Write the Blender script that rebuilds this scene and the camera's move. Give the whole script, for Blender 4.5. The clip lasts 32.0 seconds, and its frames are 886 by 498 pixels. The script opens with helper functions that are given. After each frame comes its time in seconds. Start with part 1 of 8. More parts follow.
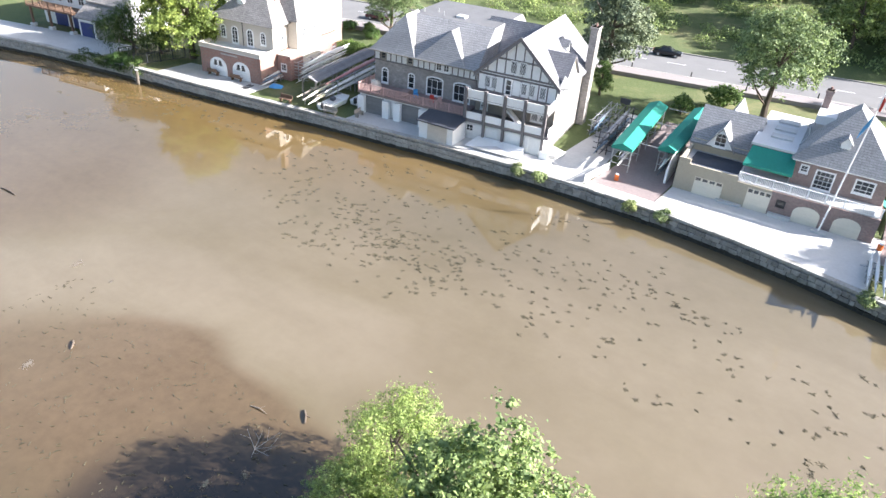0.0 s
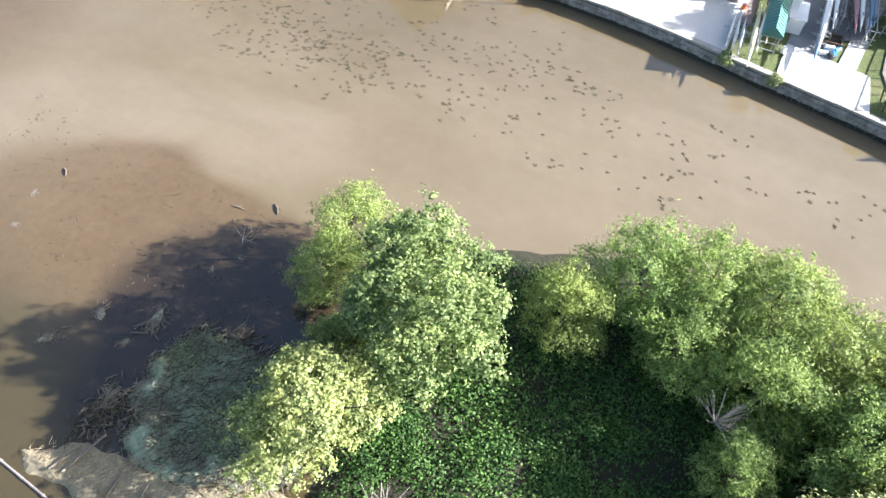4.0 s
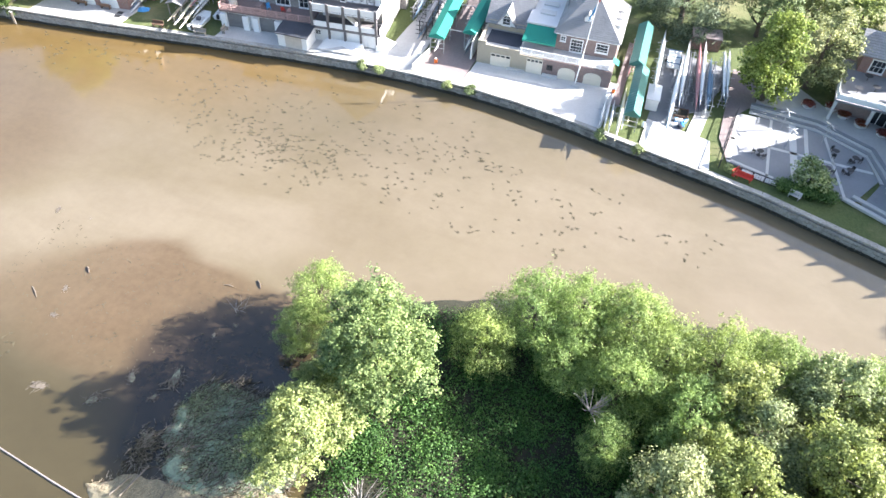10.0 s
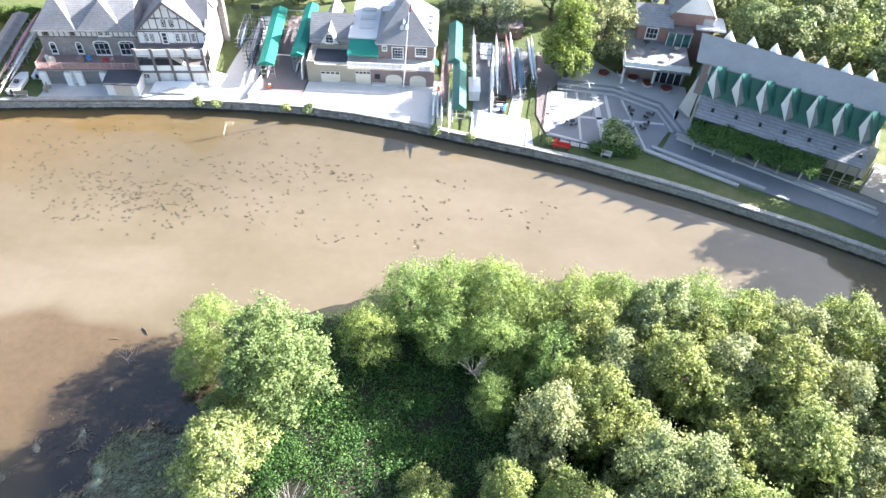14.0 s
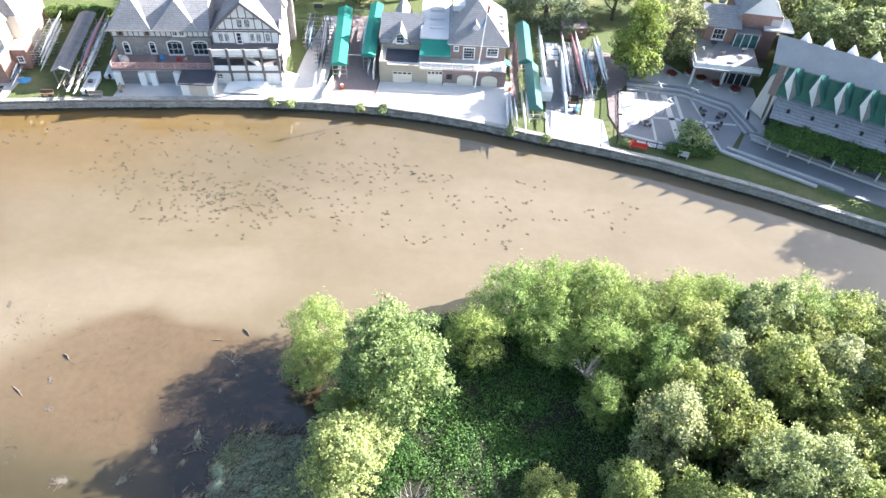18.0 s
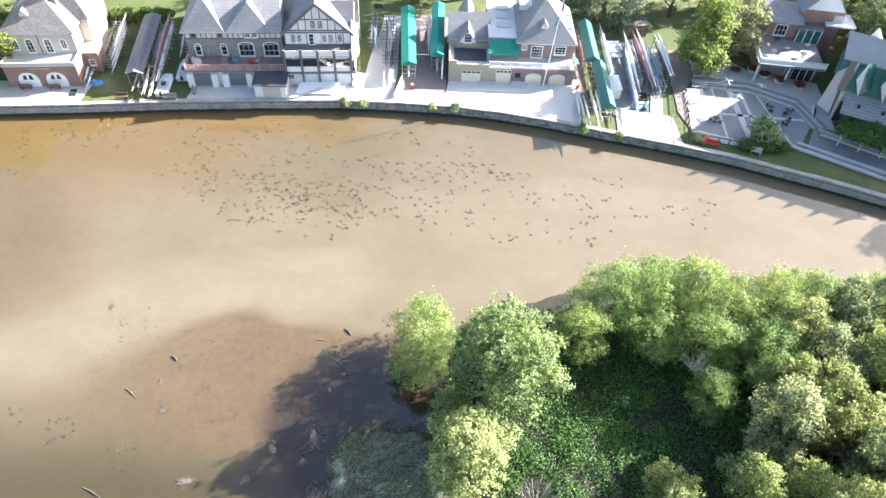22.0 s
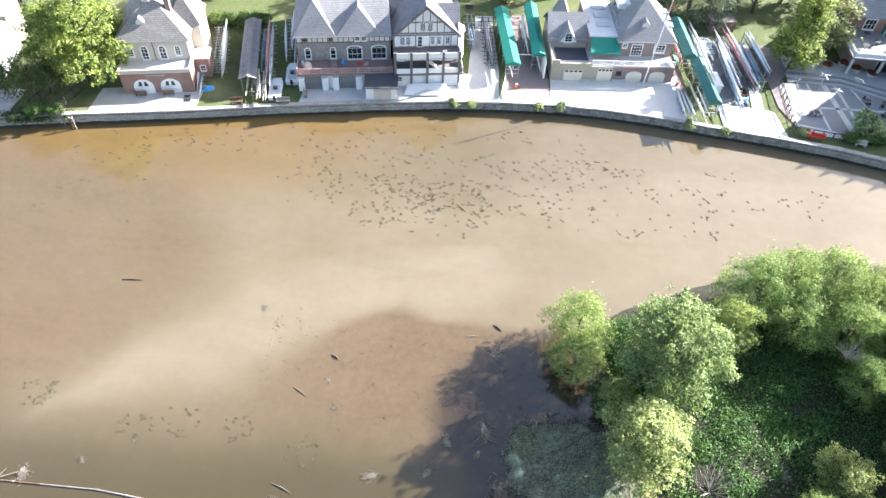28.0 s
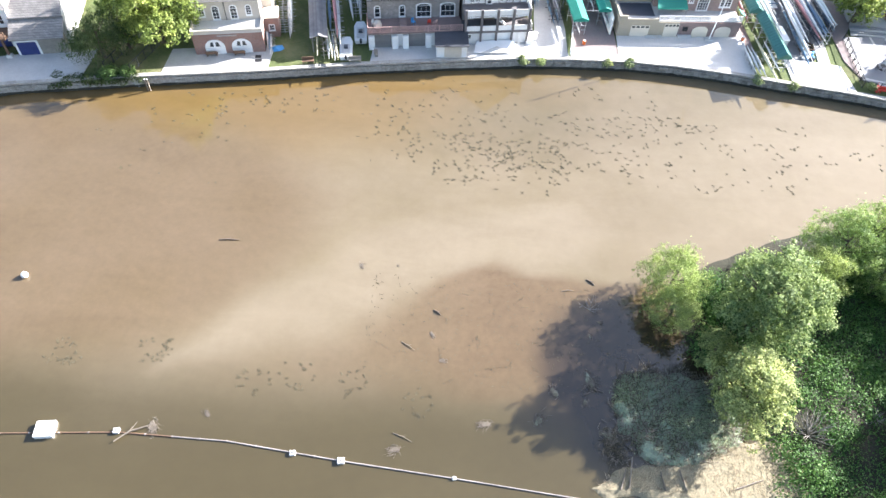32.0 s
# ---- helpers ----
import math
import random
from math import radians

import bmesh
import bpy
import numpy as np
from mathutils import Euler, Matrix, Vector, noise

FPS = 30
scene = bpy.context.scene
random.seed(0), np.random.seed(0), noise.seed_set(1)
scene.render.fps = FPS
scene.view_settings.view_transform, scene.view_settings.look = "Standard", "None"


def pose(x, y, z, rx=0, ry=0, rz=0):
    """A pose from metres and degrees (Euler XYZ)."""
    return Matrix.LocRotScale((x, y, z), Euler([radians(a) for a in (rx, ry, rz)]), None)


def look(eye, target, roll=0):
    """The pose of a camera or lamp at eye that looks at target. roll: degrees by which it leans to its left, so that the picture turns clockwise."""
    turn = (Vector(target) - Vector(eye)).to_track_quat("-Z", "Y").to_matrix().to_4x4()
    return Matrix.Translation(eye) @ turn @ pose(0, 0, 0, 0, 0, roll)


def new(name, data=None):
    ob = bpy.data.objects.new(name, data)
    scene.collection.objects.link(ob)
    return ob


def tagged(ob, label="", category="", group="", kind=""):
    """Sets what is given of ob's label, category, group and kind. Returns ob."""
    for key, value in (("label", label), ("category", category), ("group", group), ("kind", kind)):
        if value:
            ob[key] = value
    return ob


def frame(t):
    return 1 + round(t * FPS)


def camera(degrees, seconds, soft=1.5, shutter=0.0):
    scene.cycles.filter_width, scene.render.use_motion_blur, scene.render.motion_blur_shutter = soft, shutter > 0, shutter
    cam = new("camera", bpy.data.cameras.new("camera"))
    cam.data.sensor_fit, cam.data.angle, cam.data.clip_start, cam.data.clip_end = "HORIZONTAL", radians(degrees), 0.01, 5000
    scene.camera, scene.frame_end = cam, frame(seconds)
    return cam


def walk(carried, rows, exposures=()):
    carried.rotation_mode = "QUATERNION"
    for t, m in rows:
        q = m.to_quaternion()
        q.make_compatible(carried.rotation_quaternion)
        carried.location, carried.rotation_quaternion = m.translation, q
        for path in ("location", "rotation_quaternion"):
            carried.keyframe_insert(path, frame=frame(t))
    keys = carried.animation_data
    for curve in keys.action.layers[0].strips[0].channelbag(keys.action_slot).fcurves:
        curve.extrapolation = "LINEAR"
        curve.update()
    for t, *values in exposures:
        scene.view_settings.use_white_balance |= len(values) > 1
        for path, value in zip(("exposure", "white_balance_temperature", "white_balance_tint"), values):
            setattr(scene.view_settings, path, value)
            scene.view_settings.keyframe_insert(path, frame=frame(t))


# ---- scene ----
cam = camera(64.55, 32.0)
PATH = [
    (0, (42.577, -0.667, 34.613), (41.609, 0.728, 33.555), 4.18),
    (0.5, (43.008, -1.239, 35.807), (42.063, 0.173, 34.752), 3.97),
    (1, (43.483, -1.808, 37.071), (42.561, -0.380, 36.016), 3.84),
    (1.5, (43.912, -2.599, 38.400), (43.018, -1.154, 37.345), 3.70),
    (2, (44.414, -3.306, 39.603), (43.548, -1.842, 38.550), 3.48),
    (2.5, (44.778, -4.123, 40.898), (43.948, -2.643, 39.839), 3.44),
    (3, (45.533, -5.200, 41.648), (44.766, -3.766, 40.484), 3.35),
    (3.5, (45.890, -6.067, 42.896), (45.262, -4.804, 41.478), 3.79),
    (4, (46.159, -6.318, 44.616), (45.618, -5.202, 43.047), 4.07),
    (4.5, (46.650, -6.975, 45.786), (46.095, -5.866, 44.217), 4.06),
    (6.5, (48.532, -9.798, 50.679), (47.919, -8.715, 49.113), 3.82),
    (7, (48.864, -10.502, 52.086), (48.245, -9.410, 50.529), 3.83),
    (7.5, (49.348, -11.308, 53.315), (48.716, -10.197, 51.776), 3.82),
    (8, (49.918, -12.181, 54.348), (49.224, -11.070, 52.837), 3.59),
    (8.5, (50.679, -12.729, 55.540), (49.958, -11.602, 54.053), 3.41),
    (9, (50.960, -13.706, 56.967), (50.340, -12.518, 55.482), 3.38),
    (9.5, (51.422, -14.451, 58.166), (50.879, -13.224, 56.682), 3.08),
    (10, (52.094, -15.167, 59.222), (51.610, -13.913, 57.741), 2.70),
    (10.5, (52.869, -16.095, 60.240), (52.439, -14.815, 58.765), 2.22),
    (11, (52.983, -16.988, 61.340), (52.623, -15.686, 59.865), 2.28),
    (11.5, (53.434, -17.909, 62.471), (53.136, -16.590, 60.997), 2.20),
    (12, (53.649, -18.601, 63.801), (53.420, -17.273, 62.323), 2.18),
    (12.5, (53.876, -19.313, 64.578), (53.714, -17.977, 63.099), 2.19),
    (13, (53.962, -19.544, 64.959), (53.867, -18.203, 63.479), 2.58),
    (13.5, (53.594, -19.851, 64.900), (53.487, -18.506, 63.424), 2.94),
    (14, (53.006, -19.990, 64.962), (52.893, -18.642, 63.489), 3.12),
    (14.5, (51.965, -20.215, 65.183), (51.852, -18.868, 63.708), 3.31),
    (16.5, (46.343, -20.730, 65.297), (46.232, -19.388, 63.818), 3.44),
    (17, (44.513, -20.759, 65.392), (44.410, -19.420, 63.910), 3.63),
    (17.5, (42.773, -20.988, 65.348), (42.675, -19.648, 63.866), 3.64),
    (18, (41.278, -21.217, 65.339), (41.181, -19.877, 63.857), 3.61),
    (18.5, (39.655, -21.245, 65.375), (39.562, -19.907, 63.892), 3.66),
    (19, (38.075, -21.396, 65.384), (37.985, -20.059, 63.899), 3.59),
    (19.5, (36.840, -21.602, 65.441), (36.748, -20.265, 63.956), 3.52),
    (20, (35.305, -21.952, 65.529), (35.219, -20.616, 64.043), 3.59),
    (20.5, (34.040, -22.091, 65.568), (33.953, -20.756, 64.081), 3.48),
    (21, (32.604, -22.297, 65.723), (32.517, -20.965, 64.234), 3.37),
    (21.5, (31.187, -22.605, 65.668), (31.102, -21.273, 64.179), 3.35),
    (22, (29.711, -22.832, 65.858), (29.629, -21.501, 64.367), 3.40),
    (22.5, (28.331, -23.058, 66.098), (28.251, -21.729, 64.605), 3.38),
    (23, (26.852, -23.326, 66.013), (26.773, -21.996, 64.522), 3.34),
    (23.5, (25.357, -23.659, 65.953), (25.279, -22.327, 64.463), 3.24),
    (24, (23.960, -23.921, 66.163), (23.885, -22.590, 64.671), 3.26),
    (24.5, (22.469, -24.125, 66.222), (22.398, -22.795, 64.730), 3.33),
    (25, (21.042, -24.349, 66.387), (20.971, -23.020, 64.893), 3.25),
    (25.5, (19.619, -24.651, 66.548), (19.547, -23.323, 65.054), 3.14),
    (26, (18.134, -24.878, 66.681), (18.064, -23.551, 65.187), 3.06),
    (26.5, (16.728, -25.065, 66.766), (16.658, -23.739, 65.270), 2.95),
    (28.5, (10.966, -26.011, 67.196), (10.902, -24.689, 65.696), 2.78),
    (29, (9.664, -26.357, 67.471), (9.601, -25.036, 65.970), 2.74),
    (29.5, (8.149, -26.540, 67.254), (8.089, -25.218, 65.754), 2.82),
    (30, (6.598, -26.784, 67.463), (6.541, -25.464, 65.962), 2.83),
    (30.5, (4.996, -27.003, 67.580), (4.942, -25.684, 66.077), 2.80),
    (31, (3.674, -27.304, 67.439), (3.618, -25.984, 65.937), 2.64),
    (31.5, (2.074, -27.797, 67.523), (2.026, -26.516, 65.989), 2.76),
    (32, (0.549, -27.889, 67.950), (0.510, -26.656, 66.375), 2.91),
]
# the walk
walk(cam, [(t, look(eye, target, roll)) for t, eye, target, roll in PATH],
     exposures=[(0, 2.08), (4, 2.14), (7, 2.36), (10, 2.48), (13, 2.52), (23, 2.46), (32, 2.4)])

scene.view_settings.use_white_balance = True
scene.view_settings.white_balance_temperature = 6280

# ---- sky and sun ----
SUN_X, SUN_Y, SUN_UP = 0.876, 0.482, 25.6
world = bpy.data.worlds.new("sky")
scene.world = world
world.use_nodes = True
wnt = world.node_tree
sky = wnt.nodes.new("ShaderNodeTexSky")
sky.sky_type, sky.sun_disc = "NISHITA", False
sky.sun_elevation, sky.sun_rotation = radians(SUN_UP), math.atan2(SUN_X, SUN_Y)
sky.dust_density, sky.air_density = 2.5, 1.0
wnt.links.new(sky.outputs[0], wnt.nodes["Background"].inputs[0])
wnt.nodes["Background"].inputs[1].default_value = 0.077
sun = new("sun", bpy.data.lights.new("sun", "SUN"))
sun.data.energy, sun.data.angle, sun.data.color = 5.0, radians(0.55), (1.0, 0.95, 0.93)
flat = math.cos(radians(SUN_UP))
sun.matrix_world = look((200 * SUN_X * flat, 200 * SUN_Y * flat, 200 * math.sin(radians(SUN_UP))), (0, 0, 0))


# ---- materials ----
def nodes_of(name):
    m = bpy.data.materials.new(name)
    m.use_nodes = True
    nt = m.node_tree
    return m, nt, nt.nodes["Principled BSDF"]


def link(nt, a, b):
    nt.links.new(a, b)


def noise_node(nt, vec, scale, detail=4.0, rough=0.6):
    n = nt.nodes.new("ShaderNodeTexNoise")
    n.inputs["Scale"].default_value, n.inputs["Detail"].default_value, n.inputs["Roughness"].default_value = scale, detail, rough
    if vec:
        link(nt, vec, n.inputs["Vector"])
    return n


def ramp_node(nt, fac, a, b, lo=0.3, hi=0.7):
    r = nt.nodes.new("ShaderNodeValToRGB")
    r.color_ramp.elements[0].position, r.color_ramp.elements[1].position = lo, hi
    r.color_ramp.elements[0].color, r.color_ramp.elements[1].color = (*a, 1), (*b, 1)
    link(nt, fac, r.inputs[0])
    return r


def mix_node(nt, fac, a, b, mode="MIX"):
    m = nt.nodes.new("ShaderNodeMix")
    m.data_type, m.blend_type = "RGBA", mode
    for src, sock in ((fac, m.inputs[0]), (a, m.inputs[6]), (b, m.inputs[7])):
        if isinstance(src, (int, float)):
            sock.default_value = src
        elif isinstance(src, tuple):
            sock.default_value = (*src, 1)
        else:
            link(nt, src, sock)
    return m.outputs[2]


def bump_node(nt, bsdf, height, strength, dist):
    b = nt.nodes.new("ShaderNodeBump")
    b.inputs["Strength"].default_value, b.inputs["Distance"].default_value = strength, dist
    link(nt, height, b.inputs["Height"])
    link(nt, b.outputs[0], bsdf.inputs["Normal"])


def tone(c, k):
    return tuple(min(1.0, v * k) for v in c)


def worn(name, c, rough=0.8, vary=0.18, fine=6.0, coarse=0.5, metal=0.0, bump=0.3, stain=None):
    """A plain surface with grain, large stains and light relief."""
    m, nt, b = nodes_of(name)
    pos = nt.nodes.new("ShaderNodeNewGeometry").outputs["Position"]
    f, g = noise_node(nt, pos, fine), noise_node(nt, pos, coarse, 5.0, 0.65)
    a = ramp_node(nt, f.outputs[0], tone(c, 1 - vary), tone(c, 1 + vary)).outputs[0]
    d = ramp_node(nt, g.outputs[0], stain or tone(c, 1 - 1.6 * vary), c, 0.35, 0.62).outputs[0]
    info = nt.nodes.new("ShaderNodeObjectInfo")
    col = mix_node(nt, 0.5, a, d)
    hsv = nt.nodes.new("ShaderNodeHueSaturation")
    mr = nt.nodes.new("ShaderNodeMapRange")
    mr.inputs[3].default_value, mr.inputs[4].default_value = 1 - vary * 0.6, 1 + vary * 0.6
    link(nt, info.outputs["Random"], mr.inputs[0])
    link(nt, mr.outputs[0], hsv.inputs["Value"])
    link(nt, col, hsv.inputs["Color"])
    link(nt, hsv.outputs[0], b.inputs["Base Color"])
    b.inputs["Roughness"].default_value, b.inputs["Metallic"].default_value = rough, metal
    bump_node(nt, b, f.outputs[0], bump, 0.03)
    return m


def coursed(name, c, c2, mortar, width, height, gap=0.012, rough=0.9, bump=0.6, squash=1.0, vary=0.25):
    """Bricks, stones or shingles too small to lift out: courses run level on any upright or sloping face."""
    m, nt, b = nodes_of(name)
    tc = nt.nodes.new("ShaderNodeTexCoord")
    sep = nt.nodes.new("ShaderNodeSeparateXYZ")
    link(nt, tc.outputs["Object"], sep.inputs[0])
    add = nt.nodes.new("ShaderNodeMath")
    link(nt, sep.outputs[0], add.inputs[0])
    link(nt, sep.outputs[1], add.inputs[1])
    com = nt.nodes.new("ShaderNodeCombineXYZ")
    link(nt, add.outputs[0], com.inputs[0])
    link(nt, sep.outputs[2], com.inputs[1])
    br = nt.nodes.new("ShaderNodeTexBrick")
    link(nt, com.outputs[0], br.inputs["Vector"])
    br.inputs["Scale"].default_value = 1.0
    br.inputs["Brick Width"].default_value, br.inputs["Row Height"].default_value = width, height
    br.inputs["Mortar Size"].default_value, br.inputs["Bias"].default_value = gap, 0.0
    br.inputs["Color1"].default_value, br.inputs["Color2"].default_value, br.inputs["Mortar"].default_value = (*c, 1), (*c2, 1), (*mortar, 1)
    pos = nt.nodes.new("ShaderNodeNewGeometry").outputs["Position"]
    g = noise_node(nt, pos, 0.45, 6.0, 0.7)
    f = noise_node(nt, pos, 5.0)
    shade = ramp_node(nt, g.outputs[0], (1 - vary, 1 - vary, 1 - vary), (1, 1, 1), 0.3, 0.65).outputs[0]
    shade2 = ramp_node(nt, f.outputs[0], (0.75, 0.75, 0.75), (1, 1, 1)).outputs[0]
    col = mix_node(nt, 1.0, mix_node(nt, 1.0, br.outputs["Color"], shade, "MULTIPLY"), shade2, "MULTIPLY")
    link(nt, col, b.inputs["Base Color"])
    b.inputs["Roughness"].default_value = rough
    bump_node(nt, b, br.outputs["Fac"], -bump, 0.02)
    return m


def leafy(name, dark, light, hue=0.012, through_light=0.26):
    dark, light = tone(dark, 0.75), tone(light, 1.08)
    m, nt, b = nodes_of(name)
    geo = nt.nodes.new("ShaderNodeNewGeometry")
    col = ramp_node(nt, geo.outputs["Random Per Island"], dark, light, 0.0, 1.0).outputs[0]
    n = noise_node(nt, geo.outputs["Position"], 0.35, 3.0)
    col = mix_node(nt, 1.0, col, ramp_node(nt, n.outputs[0], (0.62, 0.7, 0.7), (1.12, 1.1, 0.95), 0.3, 0.7).outputs[0], "MULTIPLY")
    info = nt.nodes.new("ShaderNodeObjectInfo")
    hsv = nt.nodes.new("ShaderNodeHueSaturation")
    mr = nt.nodes.new("ShaderNodeMapRange")
    mr.inputs[3].default_value, mr.inputs[4].default_value = 0.5 - hue, 0.5 + hue
    link(nt, info.outputs["Random"], mr.inputs[0])
    link(nt, mr.outputs[0], hsv.inputs["Hue"])
    link(nt, col, hsv.inputs["Color"])
    tr = nt.nodes.new("ShaderNodeBsdfTranslucent")
    link(nt, mix_node(nt, 1.0, hsv.outputs[0], (1.6, 1.65, 1.3), "MULTIPLY"), tr.inputs["Color"])
    link(nt, hsv.outputs[0], b.inputs["Base Color"])
    b.inputs["Roughness"].default_value = 0.55
    b.inputs["Specular IOR Level"].default_value = 0.16
    mx = nt.nodes.new("ShaderNodeMixShader")
    mx.inputs[0].default_value = through_light
    link(nt, b.outputs[0], mx.inputs[1])
    link(nt, tr.outputs[0], mx.inputs[2])
    link(nt, mx.outputs[0], nt.nodes["Material Output"].inputs["Surface"])
    return m


def turf(name, a, b_, dirt):
    m, nt, b = nodes_of(name)
    pos = nt.nodes.new("ShaderNodeNewGeometry").outputs["Position"]
    f, g = noise_node(nt, pos, 3.0, 6.0, 0.7), noise_node(nt, pos, 0.12, 5.0, 0.65)
    col = ramp_node(nt, f.outputs[0], a, b_).outputs[0]
    col = mix_node(nt, ramp_node(nt, g.outputs[0], (0, 0, 0), (1, 1, 1), 0.5, 0.72).outputs[0], col, dirt)
    link(nt, col, b.inputs["Base Color"])
    b.inputs["Roughness"].default_value = 0.95
    bump_node(nt, b, f.outputs[0], 0.8, 0.12)
    return m


def river(name):
    """Silty water: masks of the sheet place silt, mud, algae, painted reflections and shade."""
    m, nt, b = nodes_of(name)
    pos = nt.nodes.new("ShaderNodeNewGeometry").outputs["Position"]

    def mask(n):
        a = nt.nodes.new("ShaderNodeAttribute")
        a.attribute_name = n
        return a.outputs["Fac"]
    g = noise_node(nt, pos, 0.07, 5.0, 0.6)
    st = nt.nodes.new("ShaderNodeMapping")
    st.inputs["Scale"].default_value = (0.35, 1.0, 1.0)
    st.inputs["Rotation"].default_value = (0, 0, 0.25)
    link(nt, pos, st.inputs[0])
    streak = noise_node(nt, st.outputs[0], 0.16, 7.0, 0.62)
    streak.inputs["Distortion"].default_value = 0.6
    mottle = noise_node(nt, pos, 0.6, 6.0, 0.7)
    col = ramp_node(nt, g.outputs[0], (0.140, 0.117, 0.073), (0.172, 0.145, 0.103), 0.35, 0.65).outputs[0]
    col = mix_node(nt, mask("olive"), col, (0.062, 0.052, 0.027))
    # Amber tint near the bank paints the trees' yellow reflection into the colour.
    col = mix_node(nt, mask("amber"), col, (0.155, 0.105, 0.04))
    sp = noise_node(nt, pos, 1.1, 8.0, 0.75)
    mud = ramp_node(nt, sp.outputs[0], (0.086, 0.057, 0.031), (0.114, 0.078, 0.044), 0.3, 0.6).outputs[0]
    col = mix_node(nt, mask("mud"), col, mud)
    # Dark mud tone that also paints in deeper tree shade by the island.
    col = mix_node(nt, mask("shaded_mud"), col, (0.017, 0.014, 0.013))
    col = mix_node(nt, mask("silt"), col, (0.215, 0.187, 0.146))
    col = mix_node(nt, 1.0, col, ramp_node(nt, streak.outputs[0], (0.93, 0.92, 0.9), (1.06, 1.06, 1.06), 0.3, 0.7).outputs[0], "MULTIPLY")
    col = mix_node(nt, 1.0, col, ramp_node(nt, mottle.outputs[0], (0.87, 0.825, 0.75), (0.93, 0.885, 0.81), 0.35, 0.65).outputs[0], "MULTIPLY")
    link(nt, col, b.inputs["Base Color"])
    b.inputs["Roughness"].default_value = 0.02
    b.inputs["IOR"].default_value = 1.66
    w = noise_node(nt, pos, 0.9, 3.0, 0.5)
    bump_node(nt, b, w.outputs[0], 0.02, 0.1)
    return m


def glassy(name, c=(0.03, 0.035, 0.04), rough=0.06):
    m, nt, b = nodes_of(name)
    pos = nt.nodes.new("ShaderNodeNewGeometry").outputs["Position"]
    n = noise_node(nt, pos, 0.8)
    link(nt, ramp_node(nt, n.outputs[0], tone(c, 0.6), tone(c, 1.6)).outputs[0], b.inputs["Base Color"])
    b.inputs["Roughness"].default_value = rough
    return m


WATER = river("river_water")
GRASS = turf("lawn", (0.055, 0.08, 0.022), (0.115, 0.14, 0.045), (0.2, 0.18, 0.085))
EARTH = turf("island_soil", (0.018, 0.02, 0.01), (0.035, 0.033, 0.018), (0.045, 0.035, 0.022))
ASPHALT = worn("asphalt", (0.19, 0.187, 0.187), 0.9, 0.15, 9, 0.3)
CONCRETE = worn("concrete", (0.46, 0.45, 0.435), 0.85, 0.14, 4, 0.28)
PALE = worn("pale_concrete", (0.56, 0.55, 0.53), 0.85, 0.1, 4, 0.4)
WALLSTONE = worn("river_stone", (0.31, 0.295, 0.27), 0.92, 0.42, 3, 0.7, bump=0.9, stain=(0.12, 0.115, 0.1))
# Algae-dark foot stones, darkened further to stand for the wall's shade and reflection.
WETSHADE = worn("wet_shaded_stone", (0.04, 0.038, 0.03), 0.7, 0.4, 3, 0.7, bump=0.9)
COPING = worn("coping_stone", (0.36, 0.345, 0.315), 0.9, 0.3, 4, 0.5, stain=(0.18, 0.17, 0.15))
BRICK = coursed("red_brick", (0.42, 0.23, 0.185), (0.32, 0.175, 0.145), (0.32, 0.28, 0.24), 0.23, 0.075, 0.008)
DARKBRICK = coursed("brown_brick", (0.38, 0.27, 0.245), (0.29, 0.205, 0.185), (0.3, 0.26, 0.24), 0.23, 0.075, 0.008)
RUBBLE = coursed("grey_rubble", (0.47, 0.43, 0.4), (0.31, 0.285, 0.27), (0.39, 0.36, 0.335), 0.42, 0.22, 0.03, vary=0.35)
SLATE = coursed("grey_slate", (0.4, 0.395, 0.4), (0.33, 0.327, 0.335), (0.17, 0.17, 0.175), 0.34, 0.2, 0.014, 0.75, 0.5)
DARKSLATE = coursed("dark_slate", (0.32, 0.315, 0.335), (0.25, 0.248, 0.27), (0.13, 0.13, 0.145), 0.34, 0.2, 0.014, 0.75, 0.5)
BROWNSLATE = coursed("brown_slate", (0.38, 0.355, 0.335), (0.29, 0.27, 0.255), (0.16, 0.15, 0.145), 0.34, 0.2, 0.014, 0.8, 0.5)
CREAM = worn("cream_stucco", (0.56, 0.51, 0.445), 0.9, 0.1, 5, 0.35)
TAN = worn("tan_stucco", (0.42, 0.37, 0.285), 0.9, 0.12, 5, 0.35)
WHITE = worn("white_paint", (0.82, 0.82, 0.81), 0.6, 0.08, 6, 0.6)
PLASTER = worn("white_plaster", (0.78, 0.78, 0.77), 0.85, 0.08, 5, 0.5)
TIMBER = worn("dark_timber", (0.18, 0.165, 0.165), 0.8, 0.25, 8, 0.8)
SHINGLE = worn("grey_shingle", (0.2, 0.195, 0.2), 0.9, 0.3, 5, 0.9, bump=0.6)
GREYWOOD = worn("weathered_wood", (0.3, 0.27, 0.23), 0.9, 0.25, 8, 0.8)
BROWNWOOD = worn("brown_wood", (0.16, 0.095, 0.06), 0.8, 0.25, 8, 0.8)
PINKRAIL = worn("pink_painted_rail", (0.50, 0.33, 0.30), 0.7, 0.15, 8, 0.8)
DECKRED = worn("red_brown_deck", (0.27, 0.2, 0.185), 0.85, 0.2, 6, 0.5)
ROOFTAR = worn("dark_roofing", (0.055, 0.06, 0.075), 0.8, 0.25, 6, 0.5)
WHITEROOF = worn("white_roofing", (0.66, 0.66, 0.66), 0.7, 0.1, 5, 0.3)
GREENCANVAS = worn("green_canvas", (0.015, 0.23, 0.17), 0.7, 0.15, 5, 0.6)
TEALMETAL = worn("teal_metal", (0.07, 0.21, 0.185), 0.45, 0.15, 6, 0.5, 0.3)
